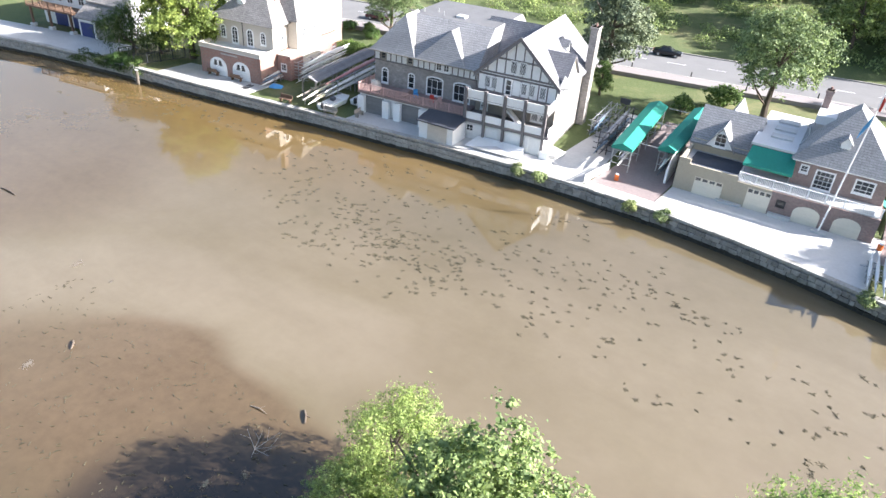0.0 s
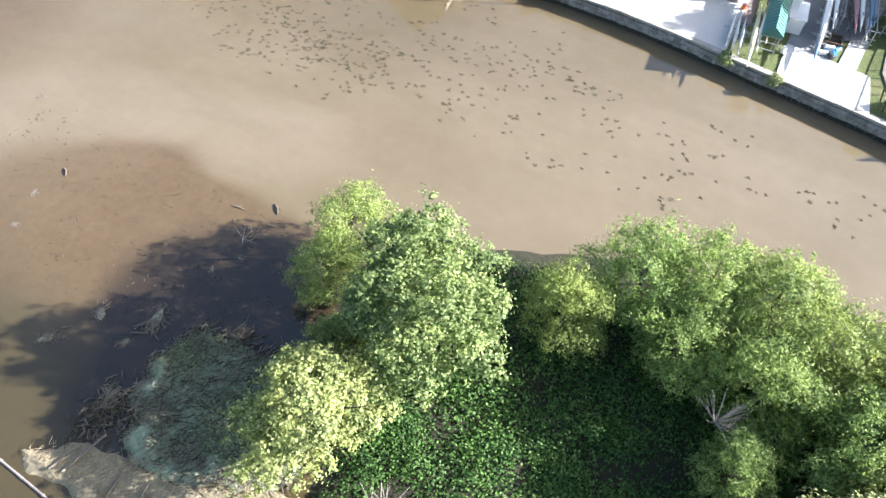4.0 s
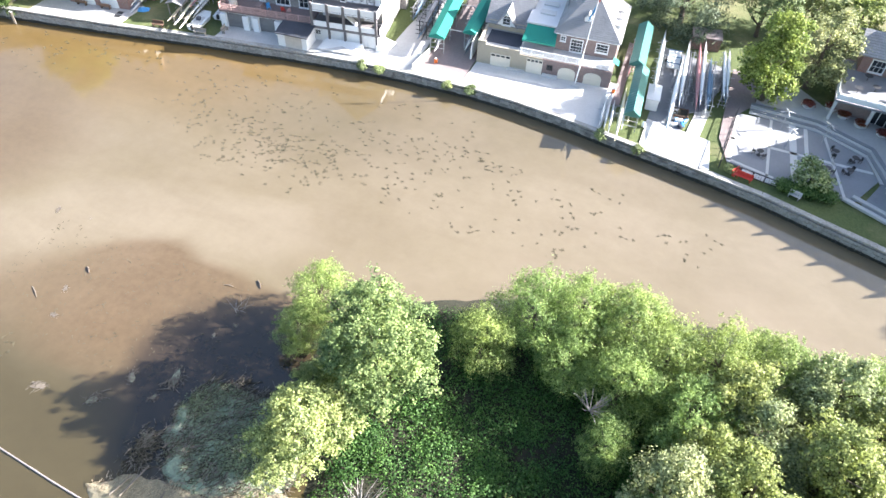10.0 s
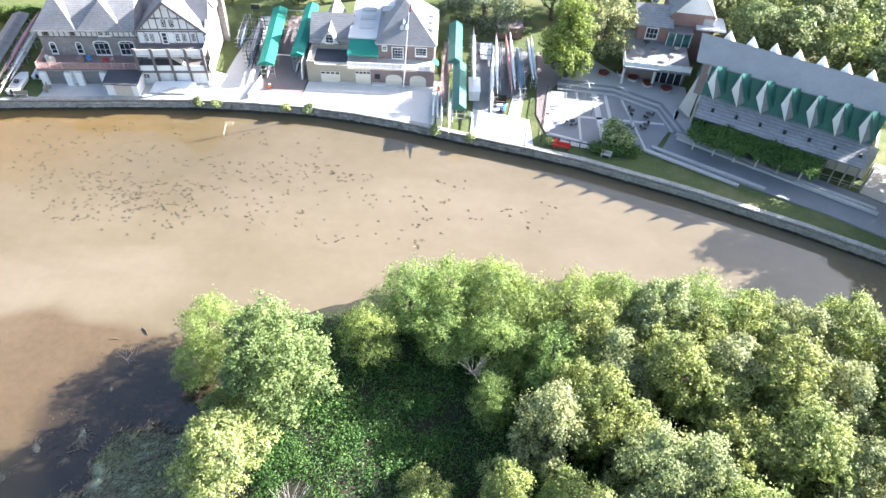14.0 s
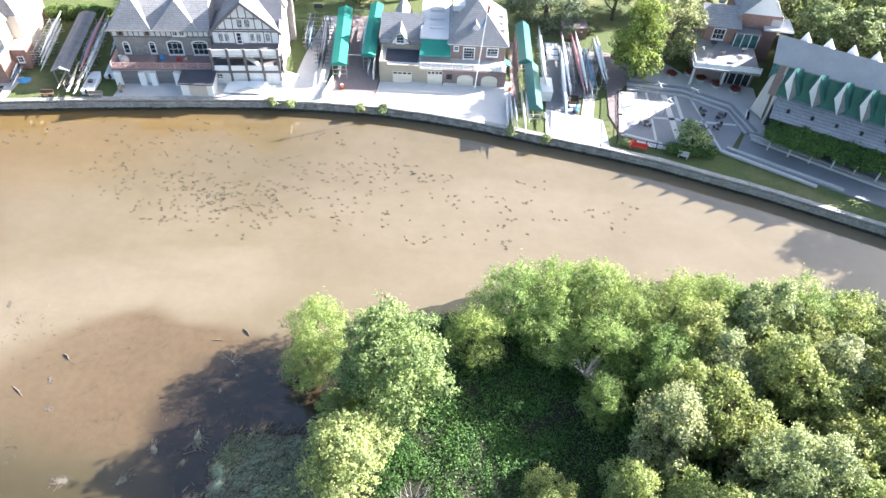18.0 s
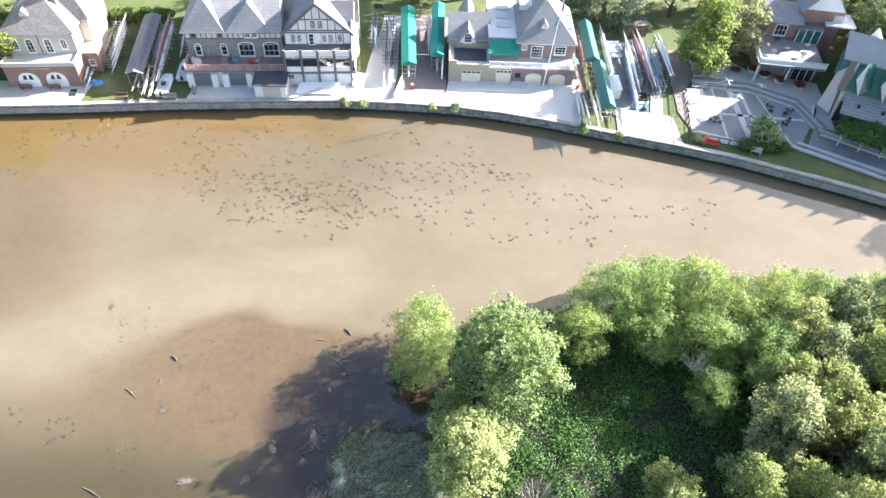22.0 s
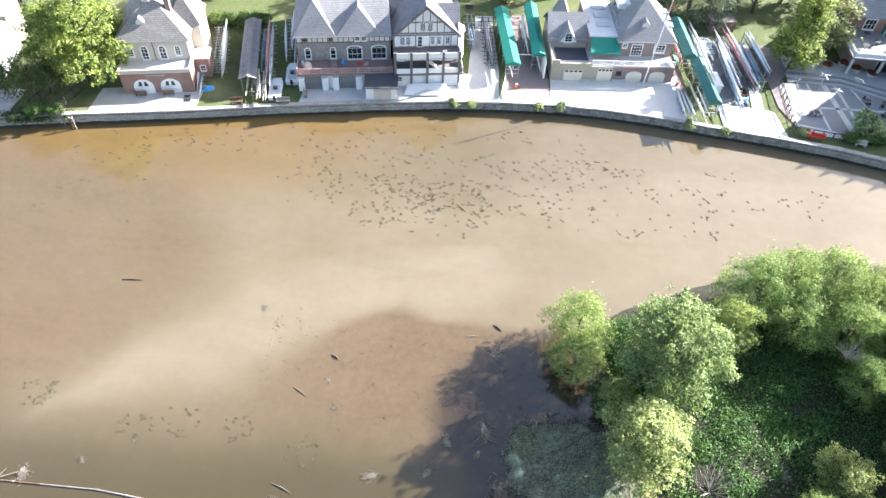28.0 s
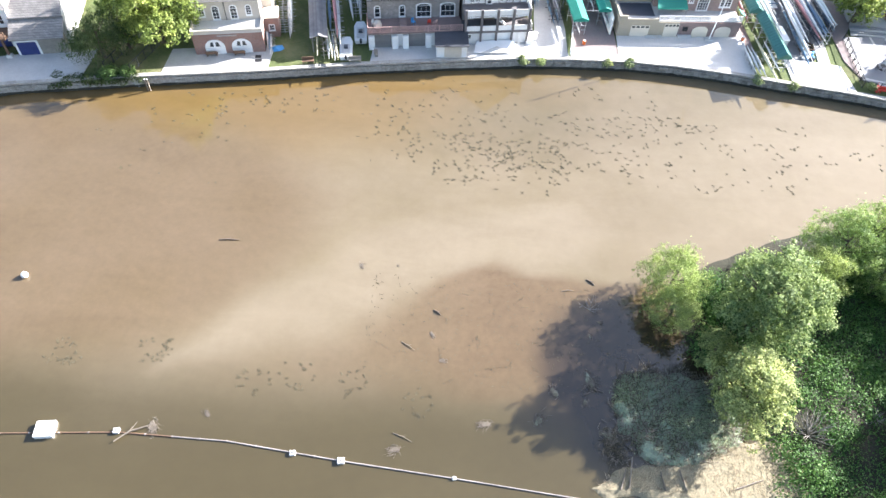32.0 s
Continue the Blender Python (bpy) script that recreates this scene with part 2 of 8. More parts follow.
STEEL = worn("galvanised_steel", (0.42, 0.43, 0.44), 0.5, 0.2, 8, 0.8, 0.5)
BLACKSTEEL = worn("black_steel", (0.03, 0.03, 0.032), 0.5, 0.2, 8, 0.8)
GREYDOOR = worn("grey_door", (0.2, 0.195, 0.195), 0.6, 0.15, 6, 0.8)
CREAMDOOR = worn("cream_door", (0.72, 0.66, 0.55), 0.6, 0.06, 6, 0.8)
BLUEDOOR = worn("blue_door", (0.03, 0.045, 0.17), 0.5, 0.15, 6, 0.8)
HULLWHITE = worn("white_hull", (0.76, 0.76, 0.74), 0.25, 0.06, 3, 0.4, bump=0.05)
HULLYELLOW = worn("cream_hull", (0.70, 0.66, 0.46), 0.25, 0.06, 3, 0.4, bump=0.05)
HULLRED = worn("red_hull", (0.4, 0.18, 0.18), 0.3, 0.08, 3, 0.4, bump=0.05)
HULLBLUE = worn("blue_hull", (0.11, 0.19, 0.28), 0.3, 0.08, 3, 0.4, bump=0.05)
HULLDARK = worn("dark_hull", (0.07, 0.075, 0.09), 0.3, 0.1, 3, 0.4, bump=0.05)
BLUETARP = worn("blue_tarp", (0.06, 0.26, 0.52), 0.5, 0.2, 4, 0.8)
REDPAINT = worn("red_paint", (0.55, 0.05, 0.035), 0.5, 0.12, 6, 0.8)
ORANGE = worn("orange_plastic", (0.7, 0.16, 0.03), 0.5, 0.12, 6, 0.8)
GLASS = glassy("window_glass")
TEALGLASS = glassy("green_glass", (0.05, 0.13, 0.12), 0.1)
ROOFGREY = worn("grey_roof_gravel", (0.37, 0.365, 0.365), 0.9, 0.15, 6, 0.35)
PAVER = worn("grey_paver", (0.24, 0.243, 0.255), 0.85, 0.12, 5, 0.4)
BROWNPAVE = worn("brown_paving", (0.25, 0.2, 0.19), 0.9, 0.15, 4, 0.25)
FOOTWAY = worn("pinkish_footway", (0.27, 0.24, 0.235), 0.9, 0.12, 4, 0.25)
STRAW = worn("straw_litter", (0.42, 0.34, 0.22), 0.95, 0.25, 7, 0.5)
BARK = worn("bark", (0.13, 0.1, 0.075), 0.95, 0.3, 7, 0.8, bump=0.9)
DRIFT = worn("driftwood", (0.2, 0.17, 0.135), 0.95, 0.3, 7, 0.5, bump=0.8)
GREYTWIG = worn("dead_twig", (0.32, 0.29, 0.26), 0.95, 0.2, 7, 0.5)
SAND = worn("sand", (0.27, 0.235, 0.155), 0.95, 0.35, 7.0, 1.3, bump=0.8, stain=(0.15, 0.13, 0.075))
WEEDMAT = worn("river_weed", (0.078, 0.068, 0.044), 0.9, 0.4, 3, 0.6)
WEEDMAT.node_tree.nodes["Principled BSDF"].inputs["Specular IOR Level"].default_value = 0.1
MATGREEN = turf("debris_mat", (0.15, 0.175, 0.12), (0.31, 0.37, 0.25), (0.25, 0.39, 0.2))
MATPALE = turf("drift_mat", (0.19, 0.2, 0.14), (0.36, 0.39, 0.28), (0.28, 0.36, 0.22))
BOOMGREY = worn("boom_plastic", (0.27, 0.24, 0.225), 0.7, 0.3, 3, 0.4, bump=0.3)
CARBLACK = worn("black_car_paint", (0.012, 0.013, 0.018), 0.2, 0.05, 3, 0.4, bump=0.0)
CARRED = worn("dark_red_car_paint", (0.06, 0.015, 0.02), 0.2, 0.05, 3, 0.4, bump=0.0)
RUBBER = worn("rubber", (0.02, 0.02, 0.02), 0.8, 0.1, 6, 0.6)
LEAF_MAPLE = leafy("maple_leaf", (0.12, 0.175, 0.065), (0.35, 0.41, 0.18))
LEAF_WILLOW = leafy("willow_leaf", (0.13, 0.19, 0.06), (0.38, 0.46, 0.17))
LEAF_LIME = leafy("lime_leaf", (0.16, 0.21, 0.075), (0.46, 0.52, 0.23))
LEAF_ASH = leafy("ash_leaf", (0.14, 0.175, 0.065), (0.42, 0.46, 0.18), 0.012)
LEAF_DARK = leafy("oak_leaf", (0.06, 0.11, 0.03), (0.2, 0.28, 0.1))
LEAF_SILVER = leafy("silver_leaf", (0.16, 0.185, 0.095), (0.44, 0.46, 0.25), 0.015)
LEAF_ELM = leafy("elm_leaf", (0.1, 0.14, 0.07), (0.3, 0.36, 0.19))
LEAF_YEW = leafy("dark_weeping_leaf", (0.04, 0.065, 0.025), (0.12, 0.16, 0.065))
LEAF_GROVE = leafy("grove_leaf", (0.11, 0.145, 0.065), (0.33, 0.37, 0.18))
LEAF_GREY = leafy("cedar_needle", (0.09, 0.115, 0.075), (0.27, 0.31, 0.21), 0.01, 0.1)
LEAF_YELLOW = leafy("yellow_leaf", (0.13, 0.175, 0.045), (0.37, 0.41, 0.13), 0.012, 0.36)
LEAF_VINE = leafy("vine_leaf", (0.045, 0.1, 0.028), (0.145, 0.24, 0.075))
LEAF_FLOWER = leafy("flowering_shrub_leaf", (0.13, 0.19, 0.06), (0.45, 0.48, 0.27))
LEAF_REDPLANT = leafy("red_planter_leaf", (0.16, 0.04, 0.03), (0.32, 0.1, 0.08))
LEAF_REED = leafy("reed_litter", (0.17, 0.21, 0.13), (0.42, 0.48, 0.3), 0.01, 0.1)


# ---- building helpers ----
class Shape:
    """Collects faces and turns them into one mesh."""

    def __init__(self):
        self.v, self.f = [], []

    def add(self, vs, fs):
        k = len(self.v)
        self.v += [tuple(p) for p in vs]
        self.f += [tuple(i + k for i in f) for f in fs]
        return self

    def box(self, x0, x1, y0, y1, z0, z1, m=None):
        vs = [Vector((x, y, z)) for z in (z0, z1) for y in (y0, y1) for x in (x0, x1)]
        if m:
            vs = [m @ p for p in vs]
        return self.add(vs, [(0, 2, 3, 1), (4, 5, 7, 6), (0, 1, 5, 4), (2, 6, 7, 3), (0, 4, 6, 2), (1, 3, 7, 5)])

    def prism(self, pts, z0, z1):
        n = len(pts)
        vs = [(x, y, z0) for x, y in pts] + [(x, y, z1) for x, y in pts]
        return self.add(vs, [tuple(range(n - 1, -1, -1)), tuple(range(n, 2 * n))] + [(i, (i + 1) % n, n + (i + 1) % n, n + i) for i in range(n)])

    def upright(self, pts, y0, y1):
        """A slab whose outline lies in x and z, from y0 to y1."""
        n = len(pts)
        vs = [(x, y0, z) for x, z in pts] + [(x, y1, z) for x, z in pts]
        return self.add(vs, [tuple(range(n)), tuple(range(2 * n - 1, n - 1, -1))] + [((i + 1) % n, i, n + i, n + (i + 1) % n) for i in range(n)])

    def ring(self, outer, inner, y0, y1):
        """A flat frame between two outlines of equal count in x and z."""
        n = len(outer)
        vs = [(x, y, z) for y in (y0, y1) for o in (outer, inner) for x, z in o]
        fs = []
        for i in range(n):
            j = (i + 1) % n
            fs += [(i, j, n + j, n + i), (2 * n + j, 2 * n + i, 3 * n + i, 3 * n + j), (j, i, 2 * n + i, 2 * n + j), (n + i, n + j, 3 * n + j, 3 * n + i)]
        return self.add(vs, fs)

    def slab(self, pts, t):
        """A sheet through the points, t thick downwards."""
        n = len(pts)
        vs = [Vector(p) for p in pts] + [Vector(p) - Vector((0, 0, t)) for p in pts]
        return self.add(vs, [tuple(range(n)), tuple(range(2 * n - 1, n - 1, -1))] + [((i + 1) % n, i, n + i, n + (i + 1) % n) for i in range(n)])

    def bar(self, a, b, w, h=None):
        a, b = Vector(a), Vector(b)
        d = b - a
        if d.length < 1e-6:
            return self
        m = Matrix.Translation(a) @ d.to_track_quat("X", "Z").to_matrix().to_4x4()
        h = h or w
        return self.box(0, d.length, -w / 2, w / 2, -h / 2, h / 2, m)

    def tube(self, a, b, r0, r1, n=8):
        a, b = Vector(a), Vector(b)
        q = (b - a).to_track_quat("Z", "Y")
        vs = []
        for p, r in ((a, r0), (b, r1)):
            vs += [p + q @ Vector((r * math.cos(6.2832 * i / n), r * math.sin(6.2832 * i / n), 0)) for i in range(n)]
        return self.add(vs, [(i, (i + 1) % n, n + (i + 1) % n, n + i) for i in range(n)] + [tuple(range(n - 1, -1, -1)), tuple(range(n, 2 * n))])

    def lathe(self, cx, cy, prof, n=12):
        vs, fs = [], []
        for r, z in prof:
            vs += [(cx + r * math.cos(6.2832 * i / n), cy + r * math.sin(6.2832 * i / n), z) for i in range(n)]
        for k in range(len(prof) - 1):
            fs += [(k * n + i, k * n + (i + 1) % n, (k + 1) * n + (i + 1) % n, (k + 1) * n + i) for i in range(n)]
        fs += [tuple(range(n - 1, -1, -1)), tuple(range((len(prof) - 1) * n, len(prof) * n))]
        return self.add(vs, fs)

    def mesh(self, name, material, bevel=0.0):
        me = bpy.data.meshes.new(name)
        me.from_pydata(self.v, [], self.f)
        bm = bmesh.new()
        bm.from_mesh(me)
        bmesh.ops.recalc_face_normals(bm, faces=bm.faces)
        if bevel:
            bmesh.ops.bevel(bm, geom=bm.edges[:], offset=bevel, segments=1, affect="EDGES")
        bm.to_mesh(me)
        bm.free()
        me.materials.append(material)
        return me


def thing(name, m, label, category, group="", kind=""):
    return_ob = new(name)
    return_ob.matrix_world = m
    return_ob.empty_display_size = 0.3
    return tagged(return_ob, label, category, group, kind)


def part(name, shape, material, parent, label="", bevel=0.0, at=None):
    me = shape.mesh(name, material, bevel) if isinstance(shape, Shape) else shape
    ob = new(name, me)
    ob.parent = parent
    if at is not None:
        ob.matrix_basis = at
    return tagged(ob, label) if label else ob


def solid(name, shape, material, label="", category="", group="", kind="", m=None, bevel=0.0):
    me = shape.mesh(name, material, bevel) if isinstance(shape, Shape) else shape
    ob = new(name, me)
    if m is not None:
        ob.matrix_world = m
    return tagged(ob, label, category, group, kind)


def rnd(a, b):
    return random.uniform(a, b)


# ---- river, ground, wall ----
BANK = [(-400, -20), (-130, 28), (-90, 40), (-64, 48), (-46, 51.8), (-31, 54.6), (-17, 57.6), (-3, 60.2), (7, 61.8), (16, 62.7),
        (25, 63.1), (32, 62.8), (40, 61.9), (47, 60.7), (56, 59.4), (65, 57.8), (80, 53.8), (94, 49.2), (104, 45.3), (140, 28), (400, -110)]
DECK = 1.8


def bank_y(x):
    for (a, b), (c, d) in zip(BANK, BANK[1:]):
        if a <= x <= c:
            return b + (d - b) * (x - a) / (c - a)
    return 0.0


def smooth(e0, e1, x):
    t = np.clip((x - e0) / (e1 - e0), 0, 1)
    return t * t * (3 - 2 * t)


def inside(poly, X, Y):
    """Signed distance to a polygon, positive inside."""
    d = np.full(X.shape, 1e9)
    odd = np.zeros(X.shape, bool)
    for (x0, y0), (x1, y1) in zip(poly, poly[1:] + poly[:1]):
        ex, ey = x1 - x0, y1 - y0
        t = np.clip(((X - x0) * ex + (Y - y0) * ey) / (ex * ex + ey * ey), 0, 1)
        d = np.minimum(d, np.hypot(X - x0 - t * ex, Y - y0 - t * ey))
        odd ^= ((y0 > Y) != (y1 > Y)) & (X < ex * (Y - y0) / (ey if abs(ey) > 1e-9 else 1e-9) + x0)
    return np.where(odd, d, -d)


def wobble(X, Y, s, k):
    return (np.sin(X / s + 1.3 * np.sin(Y / s * 0.7 + k)) + np.sin(Y / s * 1.1 + 1.7 * np.sin(X / s * 0.6 + 2 * k)) + 0.5 * np.sin((X + Y) / s * 2.3 + k)) / 2.5


def make_water():
    xs = np.concatenate([[-1500, -600, -250, -140], np.arange(-90, 125, 0.8), [160, 300, 700, 1500]])
    ys = np.concatenate([[-1500, -500, -200, -80, -40], np.arange(-20, 66, 0.8), [90, 200]])
    X, Y = np.meshgrid(xs, ys)
    nx, ny = len(xs), len(ys)
    me = bpy.data.meshes.new("river_water")
    vs = np.stack([X.ravel(), Y.ravel(), np.zeros(X.size)], 1)
    idx = np.arange(nx * ny).reshape(ny, nx)
    fs = np.stack([idx[:-1, :-1], idx[:-1, 1:], idx[1:, 1:], idx[1:, :-1]], -1).reshape(-1, 4)
    me.from_pydata(vs.tolist(), [], fs.tolist())
    wx, wy = X + 1.2 * wobble(X, Y, 4.0, 0.4), Y + 1.0 * wobble(X, Y, 3.1, 1.9)
    plume = inside([(-31, 6.5), (-22, 9.0), (-13, 12.5), (-6.5, 18.5), (0, 22), (5, 24.2), (11, 22.8), (17, 24), (20, 30), (14, 34), (2, 32), (-9, 27.5), (-18, 20.5), (-27, 11.5)], wx, wy)
    band = smooth(-3.5, 3.0, plume)
    silt = np.maximum(0.6 * band, 0.2 * smooth(-14, 4, plume))
    silt = np.maximum(silt, 0.42 * smooth(14, 34, X) * smooth(20, 30, Y) * smooth(60, 48, Y))
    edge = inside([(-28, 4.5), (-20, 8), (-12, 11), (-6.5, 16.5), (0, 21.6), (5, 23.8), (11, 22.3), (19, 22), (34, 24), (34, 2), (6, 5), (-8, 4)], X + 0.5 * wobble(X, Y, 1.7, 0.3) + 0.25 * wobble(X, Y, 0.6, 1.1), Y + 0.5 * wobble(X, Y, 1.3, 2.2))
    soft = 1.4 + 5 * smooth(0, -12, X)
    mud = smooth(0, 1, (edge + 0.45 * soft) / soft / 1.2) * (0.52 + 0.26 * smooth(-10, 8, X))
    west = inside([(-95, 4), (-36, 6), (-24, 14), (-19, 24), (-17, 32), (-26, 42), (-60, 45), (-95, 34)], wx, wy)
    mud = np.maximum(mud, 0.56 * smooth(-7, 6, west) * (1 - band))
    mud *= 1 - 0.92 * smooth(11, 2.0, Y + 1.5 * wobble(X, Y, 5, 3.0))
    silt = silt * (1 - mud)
    # The last term paints the dark reflection of the western trees into the water.
    olive = smooth(13, 1, Y) + 0.34 * smooth(36, 52, Y) * smooth(46, 10, X) + 0.2 * smooth(38, 50, Y) * smooth(-14, -34, X)
    # Ellipse off the island's west tip, darkened where its trees' shadow falls.
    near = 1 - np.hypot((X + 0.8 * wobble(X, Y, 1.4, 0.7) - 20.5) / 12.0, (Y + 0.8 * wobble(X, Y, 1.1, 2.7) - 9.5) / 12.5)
    shaded_mud = 0.8 * smooth(0.0, 0.4, near)
    amber = 0.75 * smooth(36, 50, Y + 2 * wobble(X, Y, 6, 1.0)) * smooth(12, -24, X + 3 * wobble(X, Y, 5, 2.0)) + 0.3 * smooth(50, 58, Y) * smooth(30, 5, X)
    for name, val in (("amber", np.clip(amber, 0, 1)), ("shaded_mud", shaded_mud), ("silt", silt), ("mud", mud), ("olive", np.clip(olive, 0, 1))):
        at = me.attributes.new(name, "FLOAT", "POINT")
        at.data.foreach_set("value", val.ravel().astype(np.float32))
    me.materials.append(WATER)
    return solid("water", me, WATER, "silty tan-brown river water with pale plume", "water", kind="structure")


make_water()


def make_ground():
    sh = Shape()
    ys = [0, 6, 20, 40, 62, 80, 110, 160, 260, 1500]
    rise = [0, 0, 0.1, 0.3, 0.4, 1.5, 6, 14, 22, 30]
    cols = [(x, y) for x, y in BANK if -131 <= x <= 141]
    cols = [(-1500, -300)] + [(-400, -20)] + cols + [(400, -110), (1500, -500)]
    vs, fs = [], []
    for x, y in cols:
        for dy, r in zip(ys, rise):
            vs.append((x, max(y + dy + 0.3, -200) if dy < 1000 else 1500, DECK - 0.12 + r))
    n = len(ys)
    for i in range(len(cols) - 1):
        for j in range(n - 1):
            fs.append((i * n + j, (i + 1) * n + j, (i + 1) * n + j + 1, i * n + j + 1))
    sh.add(vs, fs)
    solid("ground", sh, GRASS, "grass bank rising to a wooded slope", "ground", kind="structure")


make_ground()


def make_river_wall():
    wall = thing("river_wall", Matrix(), "rough grey stone river wall with worn coping", "wall", kind="structure")
    core, rest, cope, foot_row = Shape(), Shape(), Shape(), Shape()
    meshes = []
    for k in range(6):
        s = Shape()
        j = [rnd(-0.03, 0.03) for _ in range(4)]
        s.box(-0.49, 0.49, -0.16 + j[0], 0.1, -0.23, 0.23 + j[1] * 0.3)
        meshes.append(s.mesh("wall_stone", WALLSTONE, 0.035))
    near = 0
    for (x0, y0), (x1, y1) in zip(BANK, BANK[1:]):
        if x0 < -100 or x1 > 141:
            continue
        L = math.hypot(x1 - x0, y1 - y0)
        ang = math.atan2(y1 - y0, x1 - x0)
        m = Matrix.Translation((x0, y0, 0)) @ Matrix.Rotation(ang, 4, "Z")
        core.box(0, L, 0.1, 0.7, -0.6, DECK - 0.2, m)
        s = 0.0
        while s < L:
            w = min(rnd(1.1, 2.2), L - s)
            if L - s - w < 0.4:
                w = L - s
            cope.box(s + 0.015, s + w - 0.015, -0.12 + rnd(-0.03, 0.03), 0.62 + rnd(-0.03, 0.03), DECK - 0.2, DECK + 0.02 + rnd(-0.02, 0.03), m)
            s += w
        for row in range(3):
            s = -rnd(0, 0.5)
            while s < L:
                w = rnd(0.35, 1.05)
                c, hw = s + w / 2, w / 2
                xw = x0 + math.cos(ang) * c
                z = 0.1 + 0.5 * row + rnd(-0.03, 0.03)
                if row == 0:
                    foot_row.box(s + 0.02, s + w - 0.02, -0.17 + rnd(-0.06, 0.06), 0.1, z - 0.25, z + 0.3 + rnd(-0.06, 0.06), m)
                elif 8 < xw < 62 and near < 300:
                    near += 1
                    part("stone", random.choice(meshes), WALLSTONE, wall, at=m @ Matrix.Translation((c, rnd(-0.07, 0.07), z + 0.05)) @ Matrix.Diagonal((w * 0.97, 1, 1.03, 1)))
                else:
                    rest.box(s + 0.02, s + w - 0.02, -0.16 + rnd(-0.05, 0.05), 0.1, z - 0.18, z + 0.28, m)
                s += w
    tagged(part("waterline_stones", foot_row, WETSHADE, wall, "dark algae-stained waterline stones with the wall's foot shade painted in"), kind="stuff")
    part("wall_core", core, WALLSTONE, wall)
    tagged(part("far_stones", rest, WALLSTONE, wall), kind="stuff")
    tagged(part("coping", cope, COPING, wall, "long worn coping slabs"), kind="stuff")


make_river_wall()


def strip(name, pts, z, t, material, label, category, kind="structure"):
    return solid(name, Shape().prism(pts, z - t, z), material, label, category, kind=kind)


def along(x0, x1, off0, off1, n=8):
    """A strip that follows the wall between two offsets from its line."""
    xs = [x0 + (x1 - x0) * i / n for i in range(n + 1)]
    return [(x, bank_y(x) + off0) for x in xs] + [(x, bank_y(x) + off1) for x in reversed(xs)]


strip("apron_west", along(-44.5, -29.5, 0.55, 6.2), DECK + 0.02, 0.3, CONCRETE, "pale concrete apron before the brick boathouse", "pavement")
strip("apron_far_west", along(-90, -55.5, 0.55, 7.2), DECK + 0.02, 0.3, CONCRETE, "concrete apron before the far boathouse", "pavement")
strip("apron_stone", along(-14.6, -0.8, 0.55, 6.5), DECK + 0.02, 0.3, CONCRETE, "grey concrete apron below the stone house", "pavement")
strip("apron_timber", along(-0.7, 10.2, 0.55, 7), DECK + 0.03, 0.3, PALE, "pale concrete apron below the half-timbered house", "pavement")
strip("drive_middle", [(10.3, 62.4), (15.4, 63.0), (15.2, 70), (13.6, 84), (12.8, 99), (9.6, 98), (10.6, 84), (10.2, 74)], DECK + 0.025, 0.3, CONCRETE, "pale concrete drive between boathouses", "pavement")
strip("drive_step", along(10.4, 15.5, 0.1, 1.5, 3), DECK - 0.1, 0.4, PALE, "low pale concrete step at the wall", "pavement")
strip("yard_brown", [(15.9, 63.4), (23.2, 63.7), (23.0, 70), (21.2, 90), (15.4, 88), (16.4, 72)], DECK + 0.03, 0.3, BROWNPAVE, "brown paved yard between green canopies", "pavement")
strip("yard_edge", along(15.9, 23.2, 0.5, 1.6, 4), DECK + 0.05, 0.3, PALE, "pale concrete strip along the wall", "pavement")
strip("apron_brick", [(23.25, 63.6), (32, 63.35), (40, 62.45), (43.8, 61.9), (43.6, 73), (42, 73), (23.3, 71)], DECK + 0.04, 0.3, PALE, "bright concrete apron before the brown brick boathouse", "pavement")
strip("path_red", [(43.7, 68), (44.9, 68), (43.2, 90), (42.2, 90)], DECK + 0.01, 0.3, BROWNPAVE, "narrow reddish brick path", "pavement")
strip("pad_rack", [(49.2, 61.0), (58.4, 59.6), (57.6, 65.6), (53.6, 66.2), (49.05, 66.8)], DECK + 0.03, 0.3, PALE, "bright concrete pad in front of boat racks", "pavement")
strip("yard_rack", [(49.05, 66.81), (53.6, 66.21), (53.2, 70), (56.0, 72), (58.1, 84), (57, 88), (47.6, 87), (49, 70)], DECK + 0.025, 0.3, PAVER, "grey worn yard between boat racks", "pavement")
strip("path_rack", [(54.4, 66.2), (56.2, 66), (56.6, 72), (54.9, 72)], DECK + 0.02, 0.3, CONCRETE, "concrete path leading to boat racks", "pavement")
strip("lane_brown", [(58.6, 67), (60.2, 62.5), (60.4, 73.5), (62.2, 76.6), (62.2, 84), (66, 90), (67, 113), (56.5, 111), (56.0, 92), (58.2, 84)], DECK + 0.03, 0.3, BROWNPAVE, "shaded brown service lane beneath trees", "road")


def sloped(name, pts, material, label, category):
    return solid(name, Shape().add(pts, [tuple(range(len(pts)))]), material, label, category, kind="structure")


def road_point(s, o):
    a = radians(15.5)
    return (4 + math.cos(a) * s - math.sin(a) * o, 111.5 + math.sin(a) * s + math.cos(a) * o)


